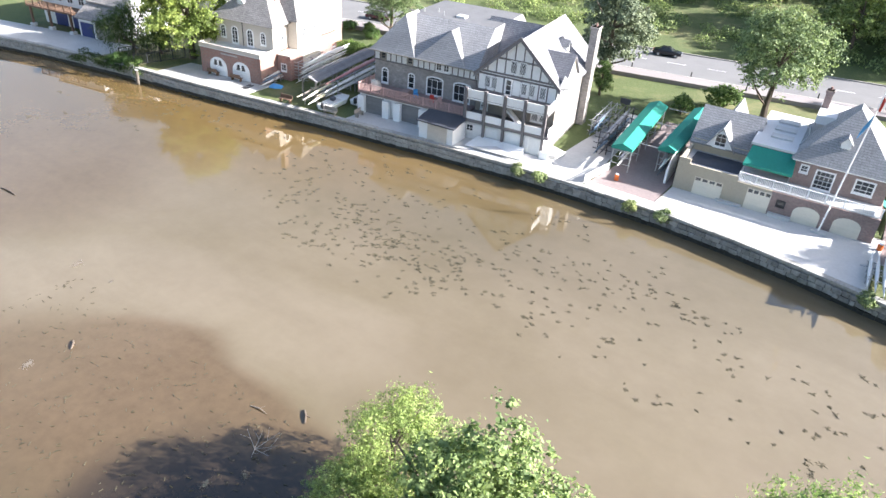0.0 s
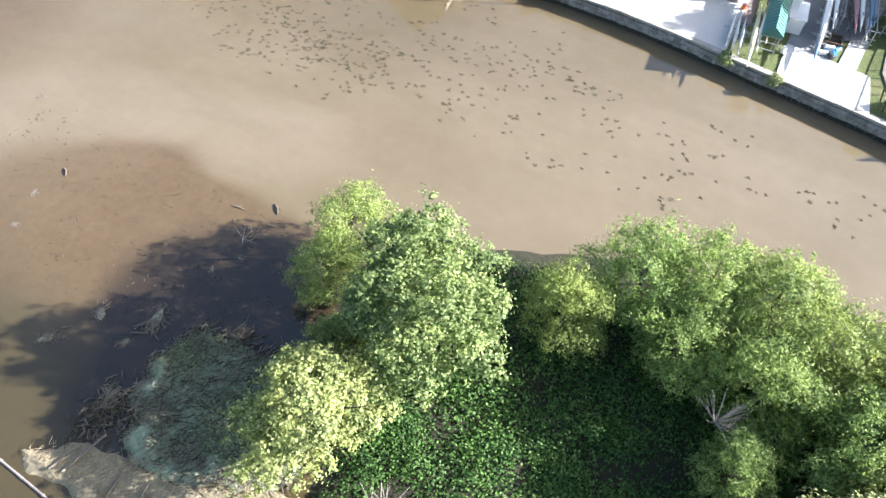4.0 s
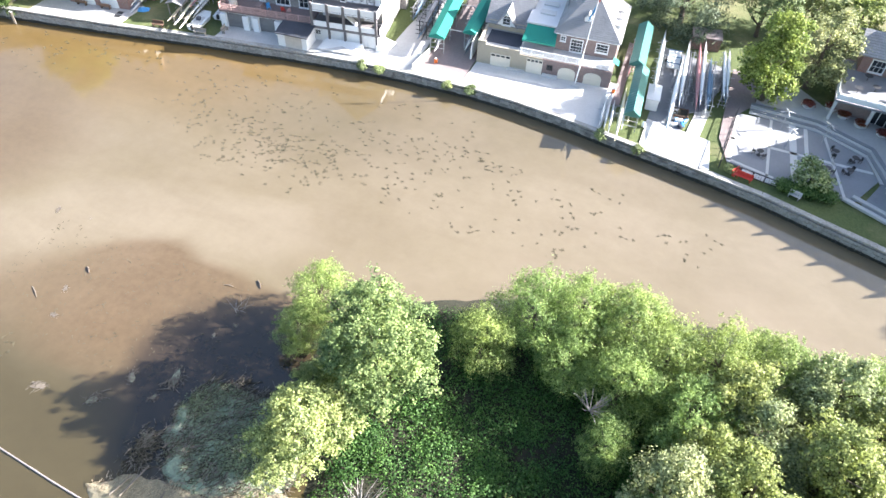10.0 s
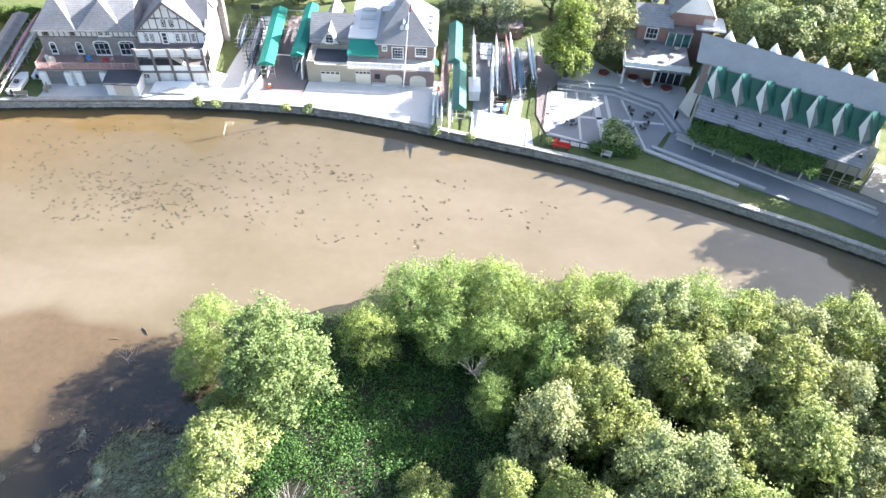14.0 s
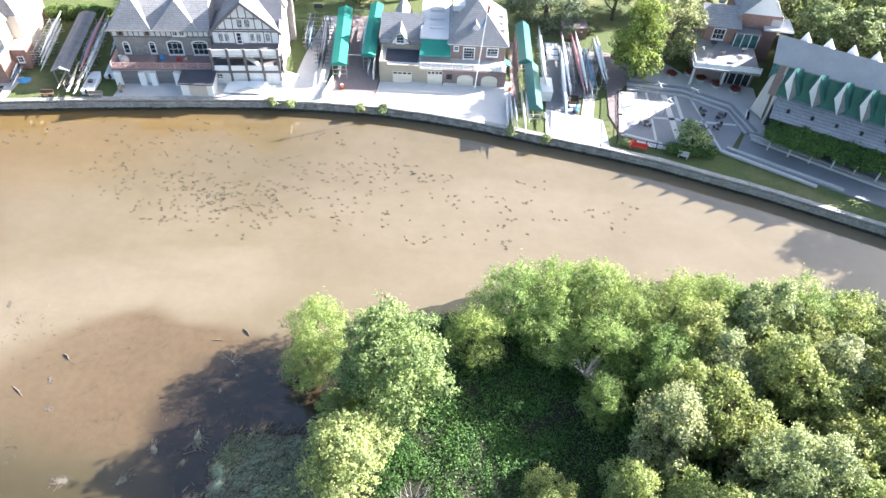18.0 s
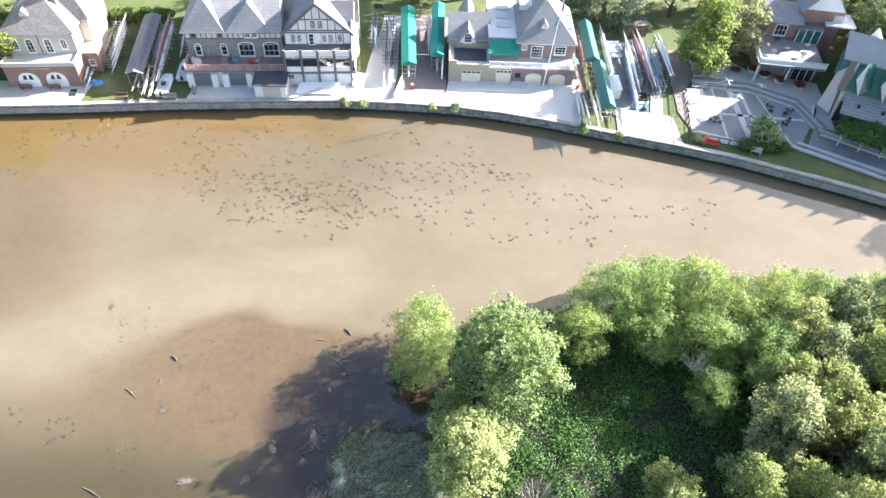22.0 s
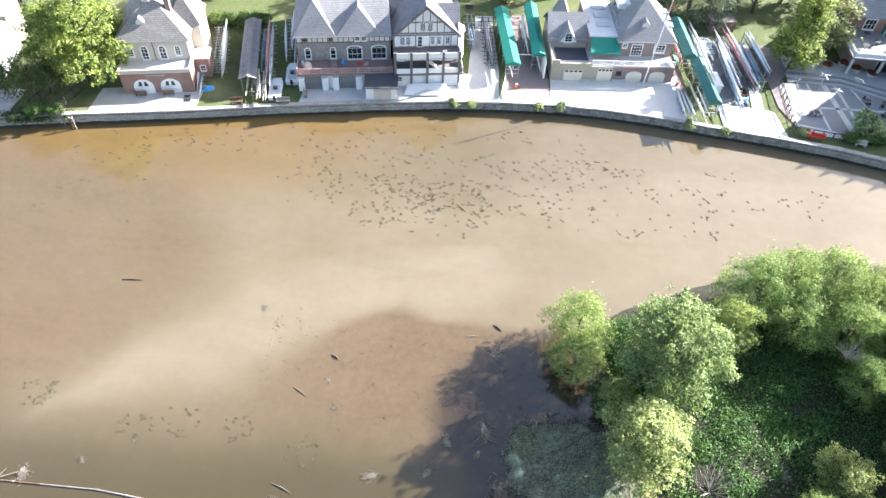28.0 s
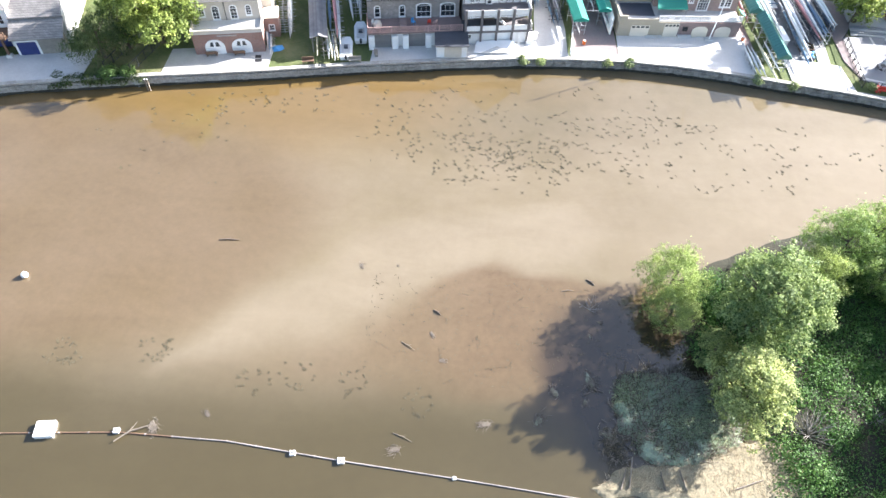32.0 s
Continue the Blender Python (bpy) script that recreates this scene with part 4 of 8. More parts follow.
# ---- half-timbered boathouse ----
def timber_boathouse():
    h = thing("boathouse", frame_of(-0.75, 64.1, DECK, 10), "white half-timbered boathouse with gable and balconies", "boathouse")
    W, F, D = 9.9, 3.0, 17.5
    part("ground_wall", Shape().box(0, W, 0.4, 0.7, 0, 2.3).box(0, 0.3, 0.7, F, 0, 2.3).box(W - 0.3, W, 0.7, F, 0, 2.3), PLASTER, h)
    for x, w in ((2.7, 3.0), (6.6, 3.0), (9.0, 1.0)):
        part("door", Shape().box(x - w / 2, x + w / 2, 0.3, 0.42, 0, 2.0), WHITE, h, "plain white boat bay door")
    window(h, 0.7, 0.38, 0.9, 0.9, 0.9, 2, 2, WHITE)
    slab2 = part("balcony_slab", Shape().box(-0.15, W + 0.6, -0.2, F, 2.3, 2.6), TIMBER, h)
    slab3 = part("upper_slab", Shape().box(-0.15, W + 0.2, -0.1, F, 4.95, 5.2), TIMBER, h)
    for i in range(5):
        x = 0.1 + (W - 0.2) * i / 4
        part("post", Shape().box(x - 0.17, x + 0.17, -0.25, 0.1, 2.3, 6.3), TIMBER, h, "dark timber balcony post")
        part("lower_post", Shape().box(x - 0.15, x + 0.15, -0.05, 0.2, 0, 2.3), TIMBER, h)
    for i in range(4):
        x0, x1 = 0.3 + (W - 0.2) * i / 4, -0.1 + (W - 0.2) * (i + 1) / 4
        part("parapet", Shape().box(x0, x1, -0.12, -0.02, 2.65, 3.5), WHITE, h, "white balcony parapet panel")
        part("upper_parapet", Shape().box(x0, x1, -0.1, 0.0, 5.2, 6.15), WHITE, h)
        part("fascia", Shape().box(x0, x1, -0.16, -0.11, 5.0, 5.15), WHITE, h)
    part("side_parapet", Shape().box(W + 0.05, W + 0.15, 0, F, 5.2, 6.15), WHITE, h)
    part("side_parapet", Shape().box(W + 0.4, W + 0.5, 0, F, 2.65, 3.5), WHITE, h)
    part("inner_wall", Shape().box(0, W, F, F + 0.3, 0, 5.0), GREYWOOD, h)
    for x in (1.2, 7.6, 8.6):
        window(h, x, F - 0.02, 2.9, 0.85, 1.5, lattice=True)
    part("stair_flight", Shape().bar((3.8, 1.6, 4.9), (6.4, 1.6, 2.7), 0.9, 0.2), WHITE, h, "white stair between the balconies")
    part("side_wall", Shape().box(0, 0.3, F + 0.3, D, 0, 7.3).box(W - 0.3, W, F + 0.3, D, 0, 7.3).box(0.3, W - 0.3, D - 0.3, D, 0, 7.3), RUBBLE, h)
    ev, pk = 7.3, 11.9
    gable = part("gable_wall", Shape().upright([(0, 5.0), (W, 5.0), (W, ev), (W / 2, pk), (0, ev)], F, F + 0.3), PLASTER, h, "white plaster gable")
    y0, y1 = F - 0.07, F - 0.004

    def stick(ax, az, bx, bz, w=0.16):
        part("timber", Shape().upright(
            [(ax - (w / 2 if ax == bx else 0), az - (w / 2 if ax != bx else 0)), (bx + (w / 2 if ax == bx else 0), az - (w / 2) if az == bz else (az if ax == bx else bz - w / 2)),
             (bx + (w / 2 if ax == bx else 0), bz + (w / 2 if ax != bx else 0)), (ax - (w / 2 if ax == bx else 0), bz if ax == bx else az + w / 2)], y0, y1), TIMBER, gable)
    for z in (5.3, 7.3, 7.62, 9.4):
        half = W / 2 if z <= ev else (pk - z) / (pk - ev) * W / 2
        stick(W / 2 - half, z, W / 2 + half, z, 0.2)
    for i in range(10):
        x = 0.12 + (W - 0.24) * i / 9
        stick(x, 5.3, x, 7.3, 0.13)
        lim = pk - abs(x - W / 2) / (W / 2) * (pk - ev)
        if lim > 7.9:
            stick(x, 7.62, x, lim - 0.1, 0.13)
    for s in (-1, 1):
        part("barge_board", Shape().upright([(W / 2 + s * (W / 2 + 0.35), ev - 0.35), (W / 2, pk), (W / 2, pk + 0.32), (W / 2 + s * (W / 2 + 0.42), ev - 0.05)], F - 0.42, F - 0.3), TIMBER, gable)
    for x in (W / 2 - 0.55, W / 2 + 0.55):
        window(h, x, y0, 7.9, 0.8, 1.45, lattice=True, sill=False)
    for x in (1.35, 2.2, 5.9, 6.85, 8.2):
        window(h, x, y0, 5.65, 0.74, 1.4, lattice=True, sill=False)
    for x in (4.0,):
        window(h, x, y0, 5.25, 0.75, 1.9, 1, 3, WHITE, sill=False)
    roof = part("roof", gable_y(0, W, F, D, ev, pk - ev, 0.42, 0.2), DARKSLATE, h, "dark grey slate gable roof")
    cross = part("cross_roof", gable_x(-2.6, W / 2, 9.0, 15.5, ev + 0.3, 3.9, 0.2), DARKSLATE, roof)
    d = part("side_gable", Shape().upright([(-2.2, -1.0), (2.2, -1.0), (2.2, 0.6), (0, 2.9), (-2.2, 0.6)], 0, 3.5), CREAM, h, at=Matrix.Translation((W + 0.1, 7.0, ev)) @ Matrix.Rotation(radians(90), 4, "Z"))
    part("side_gable_roof", gable_y(-2.2, 2.2, 0, 3.7, 0.6, 2.35, 0.3, 0.14), DARKSLATE, d)
    dormer(roof, W - 2.0, 11.5, ev + 1.7, 0.9, 1.0, 1.8, 90)
    chimney(h, W + 0.5, 13.4, 0, 12.2, 0.9, 1.5, RUBBLE)
    bay = part("side_bay", Shape().prism([(W, 3.4), (W + 0.9, 4.0), (W + 0.9, 5.6), (W, 6.2)], 2.6, 7.2), PLASTER, h)
    part("bay_roof", Shape().add([(W, 3.2, 7.2), (W + 1.1, 3.9, 7.2), (W + 1.1, 5.7, 7.2), (W, 6.4, 7.2), (W, 4.8, 8.3)], [(0, 1, 4), (1, 2, 4), (2, 3, 4), (3, 2, 1, 0)]), SLATE, bay)
    for y in (4.2, 8.6, 10.2):
        window(h, W + (0.93 if y < 6 else 0.02), y if y > 6 else 4.8, 3.0, 0.8, 1.6, lattice=True, turn=90)
    part("deck_wing", Shape().prism([(W - 0.2, -0.3), (W + 1.6, 0.4), (W + 2.2, 2.2), (W, 3.2)], 0, 0.5), CONCRETE, h, "grey side landing")
    part("wing_panel", Shape().box(W - 0.1, W + 0.9, -0.4, -0.3, 0.0, 1.0), WHITE, h)
    fl = thing("boat_ramp", frame_of(0.9, 62.3, DECK, 9), "white boarded boat ramp beside the river wall", "ramp")
    part("ramp_deck", Shape().slab([(0, 0, 0.25), (7.2, 0, 0.25), (6.4, 2.2, 0.75), (0.6, 2.2, 0.75)], 0.15), WHITE, fl)
    part("ramp_sheet", Shape().slab([(0.9, -0.35, 0.33), (6.6, -0.35, 0.3), (3.6, 0.9, 0.62)], 0.04), PALE, fl)
    for i in range(3):
        part("trestle", Shape().box(0.8 + 2.6 * i, 1.0 + 2.6 * i, 0.3, 1.9, 0, 0.3), GREYWOOD, fl)


timber_boathouse()


# ---- brown brick boathouse with terraces ----
def brown_boathouse():
    h = thing("boathouse", frame_of(23.25, 69.5, DECK, 5.5), "brown brick boathouse with hipped slate roof and terraces", "boathouse")
    part("lower_wall_left", walls(Shape(), 0, 9.6, 0, 12, 0, 2.6), TAN, h, "tan stucco lower wall")
    part("lower_wall_right", walls(Shape(), 9.6, 19.4, 0.02, 12, 0, 2.6), DARKBRICK, h, "brown brick lower wall")
    part("terrace_floor", Shape().box(0.2, 19.2, 0.2, 11.8, 2.5, 2.7), CONCRETE, h)
    part("parapet_left", Shape().box(0, 6.2, 0, 0.25, 2.6, 3.1).box(0, 0.25, 0.25, 5, 2.6, 3.4).box(0, 1.2, 0.02, 0.27, 3.1, 3.6), TAN, h)
    for x in (-1.1,):
        part("wing_wall", Shape().upright([(0, 0), (0.25, 0), (0.25, 3.1), (0, 1.5)], 0, 3.5), WHITE, h, at=Matrix.Translation((x, 0.3, 0)))
    garage_door(h, 3.5, 0, 0, 2.9, 1.95, CREAMDOOR, 4)
    garage_door(h, 8.5, 0, 0, 2.3, 2.3, CREAMDOOR, 4)
    for x in (13.2, 16.9):
        garage_door(h, x, 0.02, 0, 2.5, 1.9, CREAMDOOR, 0, 0.75)
    window(h, 10.7, 0, 1.2, 0.7, 0.6, 2, 1, BLACKSTEEL)
    part("low_curb", Shape().box(4.6, 7.2, -0.5, 0, 0, 0.25), PALE, h)
    part("low_curb", Shape().box(9.8, 12, -0.5, 0, 0, 0.4), PALE, h)
    railing(h, (6.2, 0.1, 2.7), (19.3, 0.1, 2.7), 0.95, WHITE, 0.16)
    part("terrace_pit", Shape().box(0.8, 5.9, 1.5, 5.0, 2.7, 2.715), ROOFTAR, h, "dark roof membrane of the low terrace")
    gy = 5.4
    part("cottage_wall", walls(Shape(), 0.0, 6.1, gy, 12, 2.6, 4.0), TAN, h)
    cr = part("cottage_roof", gable_x(0.0, 6.1, gy, 12.4, 3.9, 2.9, 0.3), SLATE, h, "grey slate cottage roof")
    g = part("gable_dormer", Shape().upright([(-1.45, 0), (1.45, 0), (0, 2.1)], -0.3, 3.0), WHITE, h, at=Matrix.Translation((2.9, gy - 0.2, 3.75)))
    part("gable_dormer_roof", gable_y(-1.5, 1.5, -0.3, 3.2, 0.05, 2.2, 0.2, 0.1), SLATE, g)
    window(h, 2.9, gy - 0.53, 3.8, 1.2, 1.6, 2, 2, WHITE, 0.5)
    part("rear_cross_roof", gable_y(1.7, 4.1, 9.4, 14.5, 4.4, 2.3, 0.2), SLATE, cr)
    part("flat_wall", walls(Shape(), 6.1, 10.6, 4.2, 15.5, 2.6, 5.4), DARKBRICK, h)
    fr = part("flat_roof", Shape().box(6.0, 10.7, 3.9, 15.6, 5.4, 5.65), WHITEROOF, h, "white membrane flat roof")
    for y in (6.6, 9.2, 11.8):
        part("skylight", Shape().box(7.4, 9.6, y, y + 1.2, 5.65, 5.85), PALE, fr, bevel=0.04)
    part("duct", Shape().tube((10.4, 6.2, 5.75), (10.9, 8.6, 6.1), 0.1, 0.1).tube((10.9, 8.6, 6.1), (10.7, 10.5, 6.4), 0.1, 0.1), STEEL, fr)
    aw = part("awning", Shape().slab([(6.2, 3.9, 5.35), (10.6, 3.9, 5.35), (10.8, 1.6, 4.1), (6.0, 1.6, 4.1)], 0.06).box(6.0, 10.8, 1.55, 1.62, 3.85, 4.1), GREENCANVAS, h, "green canvas awning")
    for x in (6.2, 10.6):
        part("awning_post", Shape().tube((x, 1.7, 2.7), (x, 1.7, 4.1), 0.04, 0.04), STEEL, aw)
    part("upper_wall", walls(Shape(), 10.6, 19.2, 3.1, 13.5, 2.6, 5.4), DARKBRICK, h, "brown brick upper wall")
    window(h, 11.6, 3.08, 4.1, 0.7, 0.8, 2, 2, WHITE)
    window(h, 13.6, 3.08, 2.75, 1.7, 2.0, 4, 4, WHITE)
    window(h, 17.2, 3.08, 3.4, 1.7, 1.4, 3, 3, WHITE)
    for y in (5.4, 8.5, 11.5):
        window(h, 19.22, y, 3.5, 1.0, 1.4, 2, 3, WHITE, turn=90)
    part("cornice", Shape().box(10.3, 19.5, 2.7, 13.8, 5.3, 5.42), WHITE, h)
    roof = part("roof", hip(10.6, 19.2, 3.1, 13.5, 5.42, ((14.6, 7.6), (14.6, 9.6)), 4.9, 0.45), SLATE, h, "steep grey slate hipped roof")
    dormer(roof, 14.4, 4.3, 6.7, 0.9, 1.0, 1.8)
    for y in (5.6, 7.6, 9.6):
        d = part("side_dormer", Shape().box(17.0, 18.9, y - 0.55, y + 0.55, 5.6, 6.9), WHITE, h)
        part("side_dormer_roof", Shape().slab([(16.2, y - 0.7, 7.2), (16.2, y + 0.7, 7.2), (19.1, y + 0.7, 6.95), (19.1, y - 0.7, 6.95)], 0.08), SLATE, d)
    part("roof_well", Shape().box(10.9, 13.8, 9.0, 14.2, 7.4, 8.3), WHITEROOF, roof)
    chimney(h, 11.3, 12.4, 5.6, 10.2, 0.7, 1.0, DARKBRICK)
    part("small_awning", Shape().slab([(19.1, 0.6, 3.9), (20.0, 0.6, 3.4), (20.0, 2.0, 3.4), (19.1, 2.0, 3.9)], 0.05), GREENCANVAS, h)
    fp = thing("flagpole", frame_of(38.0, 70.0, DECK, 0), "tall white flagpole with blue pennant on stone base", "flagpole")
    part("pole", Shape().tube((0, 0, 0.3), (0.9, 0.4, 14.5), 0.1, 0.045), WHITE, fp)
    part("base", Shape().box(-0.7, 0.7, -0.35, 0.35, 0, 0.3), PALE, fp, bevel=0.05)
    part("flag", Shape().slab([(0.78, 0.36, 12.6), (0.2, 0.0, 10.9), (0.05, 0.1, 9.9), (0.7, 0.34, 11.4)], 0.02), BLUETARP, fp)
    part("star_flag", Shape().slab([(0.88, 0.4, 14.2), (1.15, 0.3, 13.7), (1.05, 0.35, 12.7), (0.8, 0.36, 12.8)], 0.02), REDPAINT, fp)


brown_boathouse()


# ---- far western boathouse ----
def far_boathouse():
    h = thing("boathouse", frame_of(-66.5, 54.2, DECK, 12), "white boathouse with blue doors, slate roofs and timber balcony", "boathouse")
    part("wall", walls(Shape(), -10, 0.2, 2.4, 13, 0, 6.2), WHITE, h, "white boarded two-storey wall")
    part("roof", hip(-10, 0.2, 2.4, 13, 6.2, ((-6, 7.7), (-3, 7.7)), 3.2), BROWNSLATE, h, "brownish slate hipped roof")
    part("wing_wall", walls(Shape(), 0.25, 7.5, 2.4, 11, 0, 4.9), PLASTER, h, "sunlit white side wing")
    part("wing_gable", Shape().upright([(0, 4.9), (8.6, 4.9), (4.3, 7.7)], 0, 0.3), PLASTER, h, "white gable end", at=Matrix.Translation((7.5, 2.4, 0)) @ Matrix.Rotation(radians(90), 4, "Z"))
    part("wing_roof", gable_x(0.25, 7.3, 2.4, 11, 4.95, 2.9, 0.25), BROWNSLATE, h, "brownish slate gable roof")
    part("front_slope", Shape().slab([(0.0, -0.5, 2.9), (7.6, -0.5, 2.9), (7.6, 2.5, 4.6), (0.0, 2.5, 4.6)], 0.15), BROWNSLATE, h, "lower slate front slope")
    part("rear_block", walls(Shape(), 1.5, 7.5, 11, 17, 0, 5.6), GREYWOOD, h)
    part("rear_flat_roof", Shape().box(1.3, 7.7, 11, 17.2, 5.6, 5.8), ROOFGREY, h, "pale grey flat roof")
    part("front_wall", Shape().box(0.3, 7.4, 0.0, 0.3, 0, 2.9).box(0.3, 0.6, 0.3, 1.0, 0, 2.9).box(7.1, 7.4, 0.3, 1.0, 0, 2.9), GREYWOOD, h)
    chimney(h, 5.6, 7.4, 6.6, 9.6, 0.6, 0.8, BRICK)
    for x, y in ((2.0, 0.0), (-2.4, 2.4), (-6.2, 2.4)):
        garage_door(h, x, y, 0, 2.7, 2.2, BLUEDOOR, panels=3)
        part("door_surround", Shape().box(x - 1.65, x - 1.35, y - 0.08, y, 0, 2.5).box(x + 1.35, x + 1.65, y - 0.08, y, 0, 2.5).box(x - 1.65, x + 1.65, y - 0.08, y, 2.2, 2.55), WHITE, h)
    for x in (-8.4, -6.0, -3.6, -1.2):
        window(h, x, 2.38, 3.7, 1.2, 1.6, 2, 2, WHITE)
    part("balcony", Shape().box(-10, -0.2, -0.6, 2.3, 3.0, 3.25), BROWNWOOD, h, "brown timber balcony")
    railing(h, (-10, -0.5, 3.25), (-0.2, -0.5, 3.25), 1.0, BROWNWOOD, 0.25)
    for x in (-9.4, -5.4, -0.9):
        part("support", Shape().box(x - 0.15, x + 0.15, -0.5, -0.2, 0.5, 3.0), BROWNWOOD, h)
        part("footing", Shape().box(x - 0.4, x + 0.4, -0.75, 0.05, 0, 0.5), PALE, h, bevel=0.06)
    g = thing("house", frame_of(-66, 74, DECK, 10), "white gabled house with slate roof behind trees", "house")
    part("wall", walls(Shape(), 0, 8, 0, 12, 0, 5.5), PLASTER, g)
    part("roof", gable_y(0, 8, 0, 12, 5.5, 3.6), BROWNSLATE, g)
    part("gable", Shape().upright([(0, 5.5), (8, 5.5), (4, 9.0)], 0.02, 0.3), PLASTER, g)
    for x in (2.2, 5.8):
        window(g, x, -0.02, 2.6, 1.0, 1.6, 2, 2, WHITE)


far_boathouse()


# ---- racks, shells, canopies ----
def hull_mesh(L, w, hgt, material, name="hull"):
    vs, fs = [], []
    n, k = 14, 6
    for i in range(n + 1):
        t = i / n
        prof = max(0.02, math.sin(math.pi * t) ** 0.75)
        for j in range(k + 1):
            a = math.pi * j / k
            vs.append((w / 2 * prof * math.cos(a), L * (t - 0.5), hgt * (0.35 + 0.65 * prof) * math.sin(a) * (0.6 + 0.4 * prof)))
    for i in range(n):
        for j in range(k):
            p = i * (k + 1) + j
            fs.append((p, p + 1, p + k + 2, p + k + 1))
        fs.append((i * (k + 1), (i + 1) * (k + 1), (i + 1) * (k + 1) + k, i * (k + 1) + k))
    s = Shape().add(vs, fs)
    me = s.mesh(name, material)
    me.polygons.foreach_set("use_smooth", [True] * len(me.polygons))
    return me


HULLS = {}
RIG = Shape().bar((0.2, -0.2, 0.1), (0.85, 0, 0.05), 0.03).bar((0.2, 0.25, 0.1), (0.85, 0, 0.05), 0.03).mesh("rigger", STEEL)
KEEL = Shape().box(-0.015, 0.015, -0.25, 0.25, 0.0, 0.14).mesh("fin", BLACKSTEEL)


def shell(x, y, z, L, turn, material, label, tilt=0.0, group="racing shells", flip=False):
    """A rowing shell, upside down as stored, with its riggers and fin."""
    w, hg, n = (0.62, 0.34, 8) if L > 15 else (0.52, 0.3, 4) if L > 10 else (0.36, 0.24, 1)
    key = (L, material.name)
    if key not in HULLS:
        HULLS[key] = hull_mesh(L, w, hg, material)
    m = Matrix.Translation((x, y, z)) @ Matrix.Rotation(radians(turn), 4, "Z") @ Matrix.Rotation(radians(tilt), 4, "X")
    b = thing("racing_shell", m, label, "rowing boat", group)
    part("hull", HULLS[key], material, b)
    for i in range(n):
        yy = (i - (n - 1) / 2) * L * 0.075
        for s in ((-1, 1) if n == 1 else ((-1) ** i,)):
            part("rigger", RIG, STEEL, b, at=Matrix.Translation((0, yy, 0)) @ Matrix.Diagonal((s, 1, 1, 1)))
    part("fin", KEEL, BLACKSTEEL, b, at=Matrix.Translation((0, -L * 0.32, hg * 0.8)))
    return b


def rack(x, y, turn, L, w, levels, label, material=None, arms=1.0):
    """A steel boat rack: uprights, long rails and arms."""
    mat_ = material or STEEL
    r = thing("boat_rack", frame_of(x, y, DECK, turn), label, "boat rack", "boat racks")
    for i in range(4):
        yy = L * (i / 3 - 0.5) * 0.85
        for s in (-1, 1):
            part("upright", Shape().box(s * w / 2 - 0.05, s * w / 2 + 0.05, yy - 0.05, yy + 0.05, 0, levels[-1] + 0.15), mat_, r)
        for z in levels:
            part("arm", Shape().box(-w / 2 - arms, w / 2 + arms, yy - 0.04, yy + 0.04, z - 0.06, z), mat_, r)
    for s in (-1, 1):
        part("rail", Shape().box(s * w / 2 - 0.03, s * w / 2 + 0.03, -L * 0.43, L * 0.43, levels[-1] + 0.02, levels[-1] + 0.1), mat_, r)
    return r


def canopy(x, y, turn, L, w, z, label, ribs=False):
    """A long peaked canvas cover on posts over racked boats; x, y is its river end."""
    c = thing("boat_canopy", frame_of(x, y, DECK, turn), label, "canopy", "green boat canopies")
    t = 0.07
    rise = 0.45 if not ribs else 0.75
    cover = part("cover", Shape().slab([(-w / 2, 0, z), (0, 0, z + rise), (0, L, z + rise), (-w / 2, L, z)], t).slab([(0, 0, z + rise + 0.004), (w / 2, 0, z), (w / 2, L, z), (0, L, z + rise + 0.004)], t), TEALMETAL if ribs else GREENCANVAS, c)
    part("valance", Shape().box(-w / 2 - 0.02, -w / 2 + 0.02, 0, L, z - 0.35, z - 0.02).box(w / 2 - 0.02, w / 2 + 0.02, 0, L, z - 0.35, z - 0.02).upright([(-w / 2, z - 0.3), (w / 2, z - 0.3), (w / 2, z), (0, z + rise), (-w / 2, z)], -0.02, 0.03), TEALMETAL if ribs else GREENCANVAS, c)
    if ribs:
        n = int(L / 0.6)
        for i in range(n):
            yy = L * (i + 0.5) / n
            part("rib", Shape().bar((-w / 2, yy, z + 0.03), (0, yy, z + rise + 0.03), 0.06, 0.05).bar((0, yy, z + rise + 0.03), (w / 2, yy, z + 0.03), 0.06, 0.05), TEALMETAL, cover)
    for i in range(5):
        yy = 0.5 + (L - 1) * i / 4
        for s in (-1, 1):
            part("post", Shape().box(s * (w / 2 - 0.15) - 0.05, s * (w / 2 - 0.15) + 0.05, yy - 0.05, yy + 0.05, 0, z), STEEL, c)
        for zz in (0.9, 1.7, 2.4):
            part("arm", Shape().box(-w / 2, w / 2, yy - 0.04, yy + 0.04, zz - 0.06, zz), STEEL, c)
    return c


